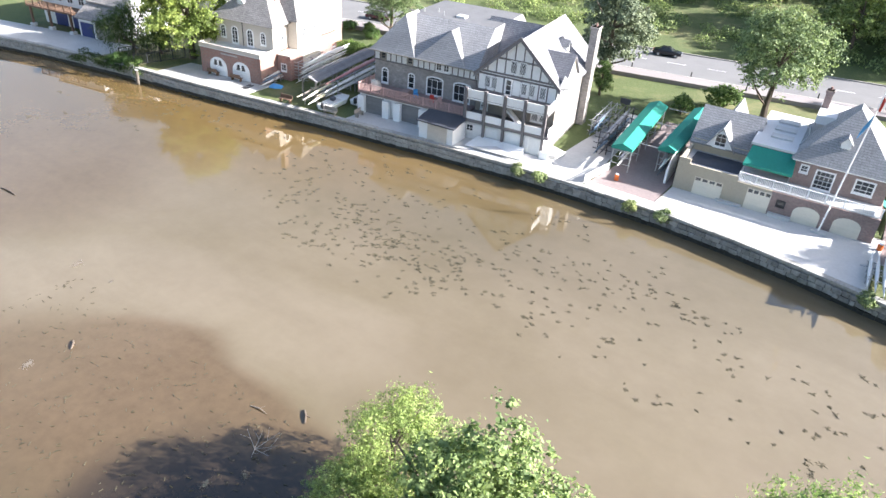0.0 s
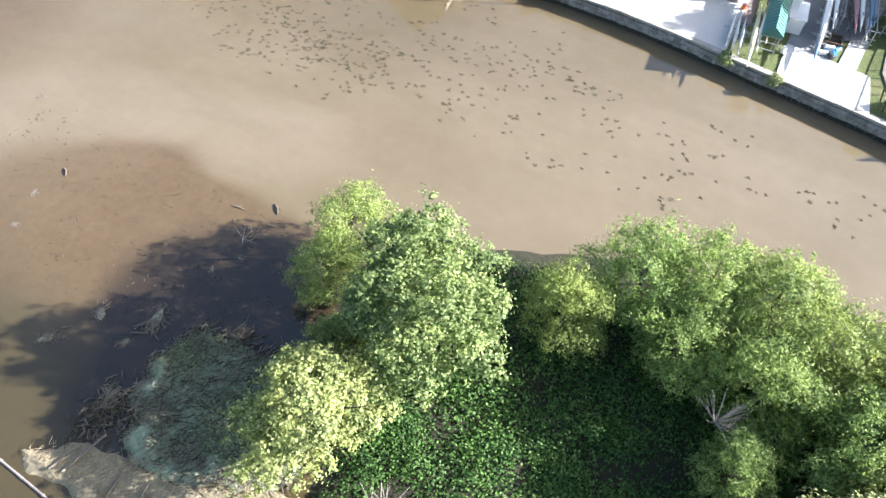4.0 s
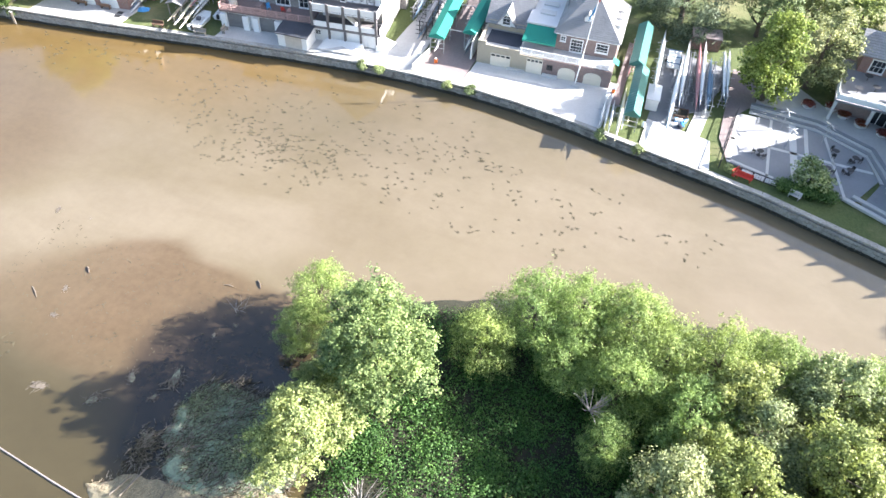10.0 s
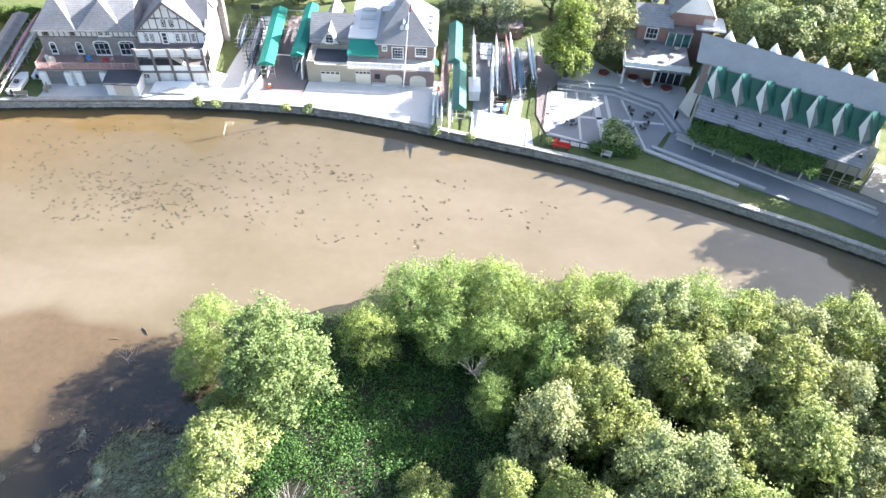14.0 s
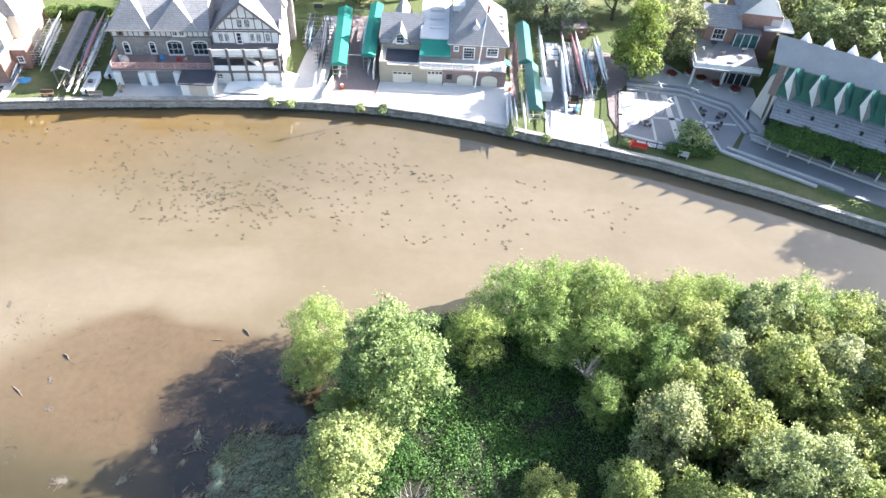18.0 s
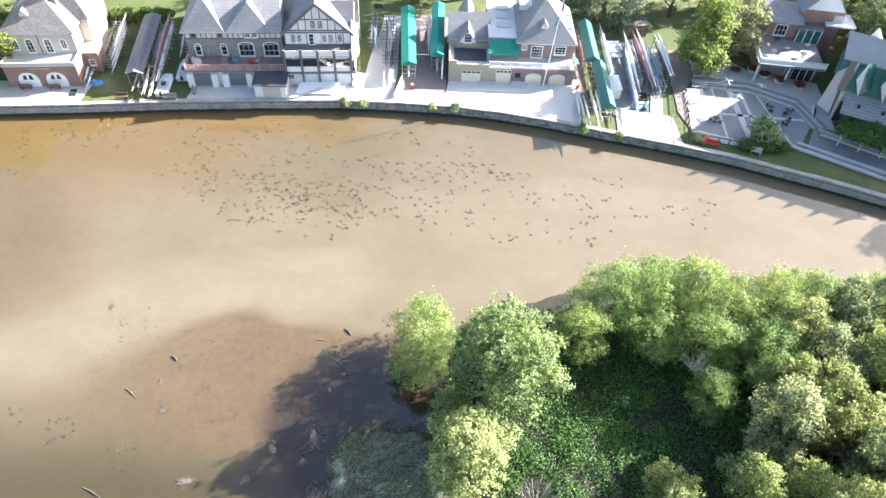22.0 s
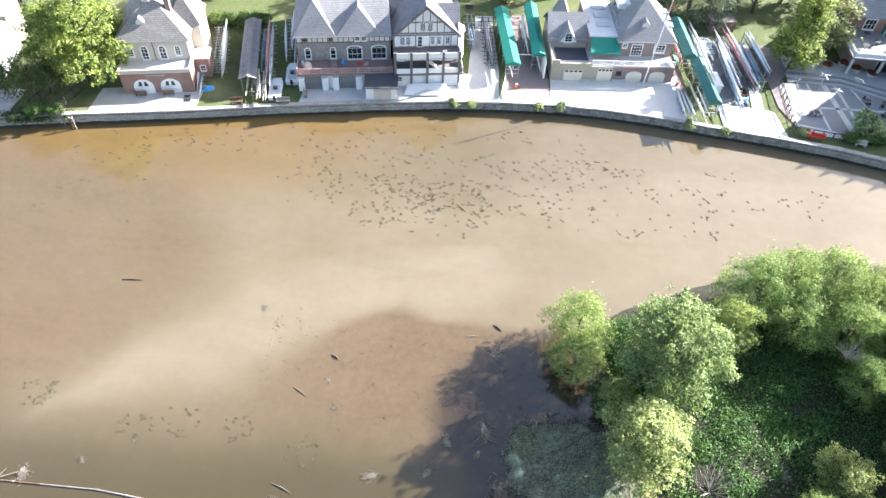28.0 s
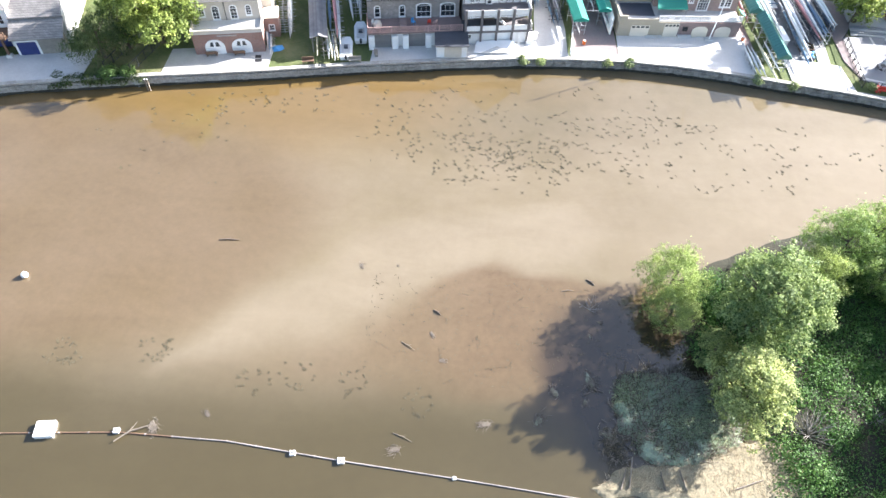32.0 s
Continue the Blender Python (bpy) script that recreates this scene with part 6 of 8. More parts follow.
def tree(key, x, y, z, scale=1.0, turn=0.0, label="", category="tree", group="", tall=1.0, variant=0, lean=(0, 0)):
    crown, trunk = KINDS[key][variant % len(KINDS[key])]
    m = frame_of(x, y, z, turn) @ Matrix.Diagonal((scale, scale, scale * tall, 1))
    t = thing("shrub" if category == "shrub" else "tree", m, label, category, group)
    part("trunk", trunk, BARK, t)
    part("crown", crown, crown.materials[0], t)
    return t


# ---- the island ----
ISLE = [(33, -4), (34, 1), (32, 5), (30, 9), (27.5, 12.5), (26, 17), (26, 22.5), (31, 26), (36, 28.6), (42, 31.5), (52, 34.5), (64, 37), (78, 38), (92, 36), (118, 26), (150, 5), (150, -60), (60, -60), (38, -16)]


def make_island():
    xs, ys = np.arange(10, 152, 2.0), np.arange(-62, 42, 2.0)
    X, Y = np.meshgrid(xs, ys)
    d = inside(ISLE, X, Y)
    Z = -0.7 + 0.95 * smooth(-2.5, 1.5, d) + 0.5 * smooth(1, 8, d) + 0.12 * wobble(X, Y, 2.0, 1.0) * smooth(0, 3, d)
    idx = np.arange(X.size).reshape(X.shape)
    fs = np.stack([idx[:-1, :-1], idx[:-1, 1:], idx[1:, 1:], idx[1:, :-1]], -1).reshape(-1, 4)
    me = bpy.data.meshes.new("island_ground")
    me.from_pydata(np.stack([X.ravel(), Y.ravel(), Z.ravel()], 1).tolist(), [], fs.tolist())
    me.materials.append(EARTH)
    solid("island_ground", me, EARTH, "dark muddy soil of the wooded island", "ground", kind="structure")
    rs = random.Random(11)

    def mound(poly, low, high, slope, material, name, rough=0.12, step=0.4):
        """A low uneven sheet within an outline that sinks under the water at its rim."""
        px, py = [p[0] for p in poly], [p[1] for p in poly]
        X, Y = np.meshgrid(np.arange(min(px) - 2, max(px) + 2, step), np.arange(min(py) - 2, max(py) + 2, step))
        d = inside(poly, X + 0.6 * wobble(X, Y, 0.9, 0.5), Y + 0.6 * wobble(X, Y, 0.8, 1.5))
        Z = low + (high - low) * smooth(-0.8, slope, d) + rough * (wobble(X, Y, 0.7, 0.2) + 0.6 * wobble(X, Y, 0.3, 1.2)) * smooth(0, 1, d)
        idx = np.arange(X.size).reshape(X.shape)
        q = np.stack([idx[:-1, :-1], idx[:-1, 1:], idx[1:, 1:], idx[1:, :-1]], -1).reshape(-1, 4)
        q = q[d.ravel()[q].max(axis=1) > -0.9]
        me = bpy.data.meshes.new(name)
        me.from_pydata(np.stack([X.ravel(), Y.ravel(), Z.ravel()], 1).tolist(), [], q.tolist())
        me.materials.append(material)
        return me
    pts = [(15.2, -3.4), (16.9, -1.6), (22, 0.4), (27, 1.4), (31, 3.2), (37, 4.2), (40, 0.5), (36, -5), (24, -4.0), (18, -3.6)]
    solid("sand_bar", mound(pts, -0.3, 0.35, 1.2, SAND, "sand_bar", 0.025), SAND, "pale sand bar strewn with driftwood", "sand", kind="structure")
    # green debris raft
    raft = thing("debris_raft", Matrix(), "grey-green raft of drifted reeds and branches", "debris", kind="stuff")
    poly = [(19.4, 9.6), (18.6, 8.0), (19.0, 7.0), (17.9, 5.9), (18.9, 4.6), (18.3, 3.2), (19.8, 2.3), (20.0, 1.0), (21.4, 0.3), (22.3, -1.0), (24.6, -0.3), (26.5, -0.6), (31, 2), (32, 6), (29, 10), (27.2, 10.2), (25.5, 11.0), (23.8, 10.2), (22.5, 10.9), (21.0, 9.9)]
    part("raft_bed", mound(poly, -0.3, 0.42, 1.4, MATGREEN, "raft_bed", 0.1), MATGREEN, raft)
    sticks, pale = Shape(), Shape()
    n = 0
    while n < 4600:
        x, y = rs.uniform(17, 33), rs.uniform(-2, 11.5)
        d = inside(poly, np.array([x]), np.array([y]))[0]
        if d < -0.35:
            continue
        n += 1
        a, L = rs.gauss(0.9, 0.75), rs.uniform(0.15, 0.8) + (rs.uniform(0.3, 1.6) if n % 14 == 0 else 0)
        z = 0.04 + 0.38 * min(max(d, 0) / 1.2, 1.0) + rs.uniform(0, 0.16)
        (sticks if rs.random() < 0.5 else pale).bar((x, y, z), (x + L * math.cos(a), y + L * math.sin(a), z + rs.uniform(-0.04, 0.1)), rs.uniform(0.012, 0.045))
    # dark tangle washed against the edge of the bar
    for i in range(420):
        x, y = rs.gauss(17.9, 0.7), rs.gauss(1.3, 1.1)
        a, L = rs.gauss(0.8, 0.8), rs.uniform(0.2, 0.8)
        z = rs.uniform(0.02, 0.2)
        (pale if i % 4 == 0 else sticks).bar((x, y, z), (x + L * math.cos(a), y + L * math.sin(a), z + rs.uniform(-0.02, 0.08)), rs.uniform(0.015, 0.045))
    part("dark_sticks", sticks, WEEDMAT, raft)
    part("pale_sticks", pale, DRIFT, raft)
    weeds = leaf_mesh("raft_weeds", [(20.5, 6.5, 0.1, 2.0, 2.2, 0.5), (24, 4, 0.1, 4, 3.5, 0.5), (22, 8, 0.1, 3, 2, 0.5), (27, 5, 0.2, 3.5, 3.5, 0.5)], 34000, 0.22, 0.2, LEAF_REED, 17)
    part("reeds", weeds, LEAF_REED, raft)
    # driftwood on the bar
    drift, brown = Shape(), Shape()
    for i in range(3000):
        x, y = rs.uniform(14.5, 37), rs.uniform(-3.3, 2.6)
        a, L = rs.gauss(1.0, 0.7), rs.uniform(0.15, 0.6)
        if inside(pts, np.array([x]), np.array([y]))[0] < 0.2:
            continue
        (drift if i % 6 else brown).bar((x, y, 0.39), (x + L * math.cos(a), y + L * math.sin(a), 0.39 + rs.uniform(0, 0.08)), rs.uniform(0.008, 0.02))
    solid("reed_litter", brown, BROWNWOOD, "brown broken reeds scattered over the sand bar", "reeds", kind="stuff")
    solid("driftwood_litter", drift, STRAW, "scattered pale driftwood on the sand bar", "driftwood", kind="stuff")
    for x, y, a, L in ((18.6, -2.0, 70, 2.2), (19.4, -1.2, 78, 3.2), (22.5, -1.8, 95, 1.8), (31.0, -1.5, 20, 3.0), (24.5, -1.6, 100, 2.0)):
        lg = thing("drift_log", frame_of(x, y, 0.45, a), "pale bleached drift log on the sand bar", "log", "drift logs")
        part("log_body", Shape().tube((-L / 2, 0, 0), (L / 2, 0.1, 0.06), 0.09, 0.06, 8), DRIFT, lg)
        part("snag", Shape().tube((0.2, 0, 0.02), (0.6, 0.3, 0.14), 0.04, 0.015, 5), DRIFT, lg)


make_island()


def island_growth():
    vines = []
    rs = random.Random(21)
    for i in range(620):
        x, y = rs.uniform(29, 62), rs.uniform(-14, 27)
        if inside(ISLE, np.array([x]), np.array([y]))[0] < 1.5 or math.hypot(x - 38.2, y - 4.4) < 2.0:
            continue
        r = rs.uniform(1.0, 2.3)
        vines.append((x, y, 0.4, r, r, rs.uniform(0.5, 1.3)))
    me = leaf_mesh("ground_vines", vines, 210000, 0.2, 0.8, LEAF_VINE, 22, fill=0.1)
    solid("ground_vines", me, LEAF_VINE, "dense green vines covering the island clearing", "vines", kind="stuff")
    under = []
    for i in range(170):
        x, y = rs.uniform(58, 135), rs.uniform(-45, 35)
        if inside(ISLE, np.array([x]), np.array([y]))[0] < 1:
            continue
        r = rs.uniform(1.5, 3.2)
        under.append((x, y, 0.5, r, r, rs.uniform(1, 2.2)))
    me = leaf_mesh("undergrowth", under, 40000, 0.5, 0.8, LEAF_VINE, 23, fill=0.1)
    solid("undergrowth", me, LEAF_VINE, "dark green undergrowth beneath the island trees", "undergrowth", kind="stuff")
    big = "rounded bright green broadleaf tree on the island shore"
    tree("maple", 34.4, 15.8, 0.3, 1.06, 20, "tall full bright green maple on the island", group="island trees", tall=0.93)
    tree("lime", 31.4, 7.2, 0.3, 1.08, 70, "rounded yellow-green tree beside the debris raft", group="island trees", tall=0.72)
    tree("willow", 25.6, 20.6, 0.2, 0.85, 40, "small feathery willow at the island tip", group="island trees", tall=0.92, variant=1)
    tree("willow", 25.2, 17.2, 0.2, 0.7, 140, "small feathery willow at the island tip", group="island trees", tall=0.7, variant=2)
    tree("ash", 29.2, 12.4, 0.2, 0.55, 15, "low shaded tree between the island trees", group="island trees", tall=0.8)
    wl = "feathery yellow-green willow along the island shore"
    for i, (x, y, s) in enumerate(((42.2, 22.0, 0.8), (46.0, 26.5, 1.0), (50.0, 28.0, 1.02), (54.5, 28.8, 1.05), (58.5, 26.5, 1.05), (63.0, 27.5, 1.0), (55.5, 22.5, 0.95), (50.0, 23.3, 0.8), (61.5, 21.5, 1.0), (68.0, 29.5, 0.92))):
        tree("willow", x, y, 0.3, s, 57 * i, wl, group="island willows", tall=rs.uniform(0.85, 1.0), variant=i)
    spots = [("locust", 72.5, 28.0, 1.0), ("willow", 77, 29.5, 1.05), ("ash", 82, 28.5, 1.0), ("locust", 87, 27.0, 1.0), ("ash", 92, 29.0, 1.05), ("ash", 97, 26.5, 1.0),
             ("locust", 67.5, 21.5, 0.98), ("ash", 73, 20.5, 1.0), ("locust", 78.5, 22.0, 1.0), ("ash", 84, 21.0, 1.05), ("locust", 89.5, 20.5, 1.05), ("ash", 95.5, 19.5, 1.05),
             ("willow", 55.5, 16.8, 0.62), ("locust", 60.8, 12.6, 0.98), ("ash", 66.6, 15.0, 0.95), ("locust", 69.8, 9.2, 0.95), ("locust", 74.2, 10.6, 1.0), ("ash", 79.5, 13.3, 1.0),
             ("ash", 84.8, 14.2, 1.05), ("locust", 90.2, 12.8, 1.05), ("ash", 50.6, 5.6, 0.66), ("willow", 47.0, 2.0, 0.5), ("ash", 57.6, 7.2, 0.72), ("locust", 56.4, 1.0, 0.8), ("ash", 61.0, -3.0, 0.95), ("ash", 65.0, 4.0, 0.9), ("locust", 72, 2.5, 1.0), ("ash", 79, 5.5, 1.0), ("locust", 85.5, 6.5, 1.0)]
    lb = {"locust": "grey-green leafy tree in the island wood", "ash": "sunlit green broadleaf tree in the island wood", "willow": wl}
    for i, (k, x, y, s) in enumerate(spots):
        tree(k, x, y, 0.5, s, 83 * i, lb[k], group="island trees", tall=rs.uniform(0.85, 1.05) * (1.28 if 58 < x < 72 and y < 20 else 1.0), variant=i)
    for i in range(22):
        x, y = 64 + 6.4 * (i % 6) + rs.uniform(-1.6, 1.6), 7.5 + 6.2 * (i // 6) + rs.uniform(-1.6, 1.6)
        k = ("ash", "locust", "ash")[i % 3]
        tree(k, x, y, 0.5, rs.uniform(0.7, 0.92), 37 * i + 11, lb[k], group="island trees", tall=rs.uniform(0.85, 1.05), variant=i + 1)
    for i in range(60):
        x, y = rs.uniform(58, 128), rs.uniform(-42, 28)
        if (x < 98 and y > -1) or inside(ISLE, np.array([x]), np.array([y]))[0] < 2:
            continue
        tree("far_ash" if y < -8 else ("ash", "locust")[i % 2], x, y, 0.5, rs.uniform(0.85, 1.1), 49 * i, lb["ash" if y < -8 else ("ash", "locust")[i % 2]], group="island trees", tall=rs.uniform(0.85, 1.05), variant=i)
    tree("locust", 66.4, 32.6, 0.2, 0.42, 10, "slender young tree at the island edge", group="island trees", tall=1.4)
    # bleached dead shrubs
    for x, y, z, s in ((38.2, 4.4, 0.4, 1.15), (53.4, 18.6, 5.2, 0.9), (45.5, 6.5, 0.5, 0.6)):
        d = thing("dead_shrub", frame_of(x, y, z, 30 * x) @ Matrix.Scale(s, 4), "bare grey dead shrub with tangled twigs", "shrub", "dead shrubs")
        sh = Shape()
        for i in range(26):
            a, e = rs.uniform(0, 6.28), rs.uniform(0.3, 1.2)
            L = rs.uniform(1.2, 2.4)
            q = Vector((L * math.cos(a) * math.cos(e), L * math.sin(a) * math.cos(e), L * math.sin(e)))
            sh.tube((0, 0, -0.2), q * 0.55, 0.05, 0.03, 4).tube(q * 0.55, q + Vector((rs.uniform(-0.3, 0.3), rs.uniform(-0.3, 0.3), 0.2)), 0.03, 0.012, 4)
            sh.tube(q * 0.55, q * 0.9 + Vector((rs.uniform(-0.6, 0.6), rs.uniform(-0.6, 0.6), 0.3)), 0.025, 0.01, 4)
        part("twig_tangle", sh, GREYTWIG, d)


island_growth()


# ---- things in the water ----
def in_the_water():
    rs = random.Random(31)
    # weed beds breaking the surface
    clumps = []
    beds = [((-22, 36), (48, 58), 70), ((-14, 30), (40, 52), 120), ((-4, 15), (36.5, 46), 120), ((16, 48), (38, 52), 60), ((-44, -22), (46, 52), 24), ((38, 62), (42, 52), 14), ((-50, -30), (32, 50), 14)]
    for (x0, x1), (y0, y1), n in beds:
        for i in range(n):
            cx, cy = rs.uniform(x0, x1), rs.uniform(y0, y1)
            clumps += [(cx + rs.gauss(0, 0.9), cy + rs.gauss(0, 0.6)) for _ in range(rs.choice((1, 1, 2, 3)))]
    for cx, cy in ((-41.0, 7.2), (-31.5, 8.6), (-15.5, 6.8), (-9.3, 6.2), (-20, 5.5), (-2, 4.5)):
        for i in range(30 if cx < -30 else 18):
            a = rs.uniform(0, 6.28)
            r = rs.uniform(0.8, 2.1)
            clumps.append((cx + r * math.cos(a), cy + 0.9 * r * math.sin(a)))
    sh = Shape()
    for x, y in clumps:
        if y > bank_y(x) - 0.6:
            continue
        big = rs.uniform(0.14, 0.36)
        for k in range(13):
            a, L, w = rs.uniform(0, 6.28), big * rs.uniform(0.5, 1.2), rs.uniform(0.02, 0.05)
            px, py = x + rs.gauss(0, 0.06), y + rs.gauss(0, 0.06)
            ca, sa = math.cos(a), math.sin(a)
            sh.add([(px - w * sa, py + w * ca, 0.004), (px + w * sa, py - w * ca, 0.004), (px + L * ca, py + L * sa, 0.004), (px + 0.4 * L * ca, py + 0.4 * L * sa, 0.03)], [(0, 3, 2), (1, 2, 3), (0, 1, 3)])
    solid("water_weeds", sh, WEEDMAT, "dark tufts of river weed breaking the surface", "water weeds", kind="stuff")
    specks = Shape()
    for i in range(480):
        x, y = rs.uniform(-9, 22), rs.uniform(7, 21)
        a, L = rs.uniform(0, 6.28), rs.uniform(0.05, 0.17)
        specks.box(-L, L, -0.03, 0.03, 0.0, 0.03, Matrix.Translation((x, y, 0)) @ Matrix.Rotation(a, 4, "Z"))
    solid("mud_twigs", specks, WEEDMAT, "small dark twigs caught on the mud shallows", "twigs", kind="stuff")
    # snagged wood
    for x, y, L, a, label, cl in ((16.8, 21.9, 1.2, -40, "dark waterlogged log stuck in the shallows", BARK), (-1.1, 16.0, 1.0, -35, "short dark log lying on the mud", BARK), (14.0, 20.4, 1.4, 10, "pale stick lying on the mud", DRIFT),
                              (-3.5, 0.7, 2.2, -20, "pale thin stick floating near the boom", DRIFT), (-27.4, 24.2, 2.4, 5, "half-sunk dark branch in the silt", BARK), (-4.0, 11.3, 1.8, -30, "bent grey branch on the mud", DRIFT)):
        lg = thing("drift_log", frame_of(x, y, 0.04, a), label, "log", "logs in the shallows")
        r = 0.1 if cl is BARK else 0.045
        part("log_body", Shape().tube((-L / 2, 0, 0), (0, 0.06, 0.06), 0.8 * r, r, 7).tube((0, 0.06, 0.06), (L / 2, -0.05, 0.02), r, 0.4 * r, 7), cl, lg)
        part("stub", Shape().tube((0, 0.04, 0.05), (0.26, 0.34, 0.16), 0.5 * r, 0.2 * r, 5), cl, lg)
    for x, y, s in ((4.9, 2.9, 1.2), (10.4, 3.7, 1.3), (12.1, 7.1, 1.1), (15.9, 8.8, 1.9), (-23.7, 1.5, 0.7), (-4.1, -0.6, 1.1), (-0.1, 9.8, 0.7), (-1.5, 13.0, 0.7), (-10.7, 21.8, 0.8), (-6.3, 22.2, 0.3), (-28.8, -0.3, 1.4), (17.6, 2.6, 1.7), (15.3, 6.2, 0.8), (17.5, 16.3, 0.5), (16.3, 14.4, 0.6)):
        t = thing("debris_clump", frame_of(x, y, 0.0, 40 * x) @ Matrix.Scale(0.85 * s, 4), "pale tangle of drifted twigs in the shallows", "debris", "debris clumps")
        sh = Shape()
        for i in range(120):
            a, L = rs.gauss(0.4, 0.8), rs.uniform(0.08, 0.34) if i % 9 else rs.uniform(0.4, 0.9)
            px, py = rs.gauss(0, 0.36), rs.gauss(0, 0.2)
            sh.bar((px, py, rs.uniform(0, 0.09)), (px + L * math.cos(a), py + L * math.sin(a), rs.uniform(0, 0.12)), rs.uniform(0.012, 0.035))
        part("twig_tangle", sh, DRIFT, t)
        ragged = [(rs.uniform(0.25, 0.65) * math.cos(0.57 * k), rs.uniform(0.15, 0.36) * math.sin(0.57 * k)) for k in range(11)]
        part("mat", Shape().prism(ragged, -0.03, 0.04), MATPALE if x > 10 else DRIFT, t)
    # dead sapling in the shadowed shallows
    d = thing("dead_sapling", frame_of(16.4, 18.0, 0, 20), "bare branching sapling lying in shallow water", "branch")
    for a, L in ((0.3, 2.0), (0.9, 1.7), (-0.4, 1.5), (1.6, 1.2), (2.4, 1.4), (-1.2, 1.1)):
        branch = part("branch", Shape().tube((0, 0, 0), (L * math.cos(a), L * math.sin(a), 0.5), 0.028, 0.01, 5), GREYTWIG, d)
        part("twig", Shape().tube((L * 0.5 * math.cos(a), L * 0.5 * math.sin(a), 0.25), (L * 0.9 * math.cos(a + 0.5), L * 0.9 * math.sin(a + 0.5), 0.6), 0.018, 0.006, 5), GREYTWIG, branch)
    # the floating boom
    boom = thing("floating_boom", Matrix(), "long grey floating debris boom with tied floats", "boom")
    line = [(-90, -4.5), (-60, -3.2), (-43.6, -2.3), (-32, -1.2), (-21, -1.2), (-9, -2.3), (2, -3.1), (13, -4.0), (21, -4.5), (30, -5)]
    fine = []
    for (a, b), (c, e) in zip(line, line[1:]):
        fine += [(a + (c - a) * t, b + (e - b) * t) for t in np.linspace(0, 1, 5)[:-1]]
    for (a, b), (c, e) in zip(fine, fine[1:]):
        part("boom_pipe", Shape().tube((a, b, 0.06), (c, e, 0.06), 0.075, 0.075, 8), BOOMGREY if a > -28 else BROWNWOOD, boom)
        part("coupling", Shape().tube((a - 0.06, b, 0.06), (a + 0.06, b, 0.06), 0.105, 0.105, 8), BOOMGREY, boom)
    for x, y, w, hh, c in ((-39.2, -1.6, 0.95, 0.5, HULLWHITE), (-32.2, -1.1, 0.32, 0.3, PALE), (-14.2, -1.9, 0.3, 0.25, PALE), (-9.3, -2.3, 0.36, 0.3, PALE), (2.0, -3.1, 0.2, 0.2, PALE)):
        f = thing("boom_float", frame_of(x, y, 0, 8), "pale square float tied to the boom" if w < 0.9 else "large white square float tied to the boom", "float", "boom floats")
        part("float_body", Shape().box(-w, w, -w * 0.9, w * 0.9, -0.1, hh), c, f, bevel=0.05)
        part("float_ring", Shape().tube((0, 0, hh), (0, 0, hh + 0.1), 0.08, 0.06), BLACKSTEEL, f)
    br = thing("drift_branch", frame_of(-30.8, -1.2, 0.2, 25), "forked pale branch caught on the boom", "branch")
    part("limb", Shape().tube((-1.6, -0.4, 0), (0, 0.1, 0.1), 0.07, 0.09, 6).tube((0, 0.1, 0.1), (2.2, 0.1, 0.1), 0.09, 0.04, 6), DRIFT, br)
    part("fork", Shape().tube((0, 0.1, 0.1), (0.9, 0.8, 0.2), 0.06, 0.02, 5), DRIFT, br)
    for x, y in ((-49.4, 16.6),):
        b = thing("mooring_buoy", frame_of(x, y, 0, 0), "round white mooring buoy", "buoy")
        part("ball", Shape().lathe(0, 0, [(0.12, -0.1), (0.38, 0.1), (0.42, 0.3), (0.34, 0.52), (0.12, 0.64)], 12), HULLWHITE, b)
        part("buoy_ring", Shape().tube((0, 0, 0.62), (0, 0, 0.72), 0.07, 0.05), STEEL, b)
    for dx in (0, 0.35):
        p = thing("mooring_post", frame_of(-46.2 + dx, 50.5 + 0.1 * dx, -0.6, 0), "pale wooden mooring post in the water", "post", "mooring posts")
        part("pile", Shape().tube((0, 0, 0), (-0.05, 0.1, 2.6), 0.1, 0.1, 8), DRIFT, p)
        part("pile_cap", Shape().tube((-0.05, 0.1, 2.6), (-0.05, 0.1, 2.66), 0.12, 0.1, 8), WHITE, p)


in_the_water()


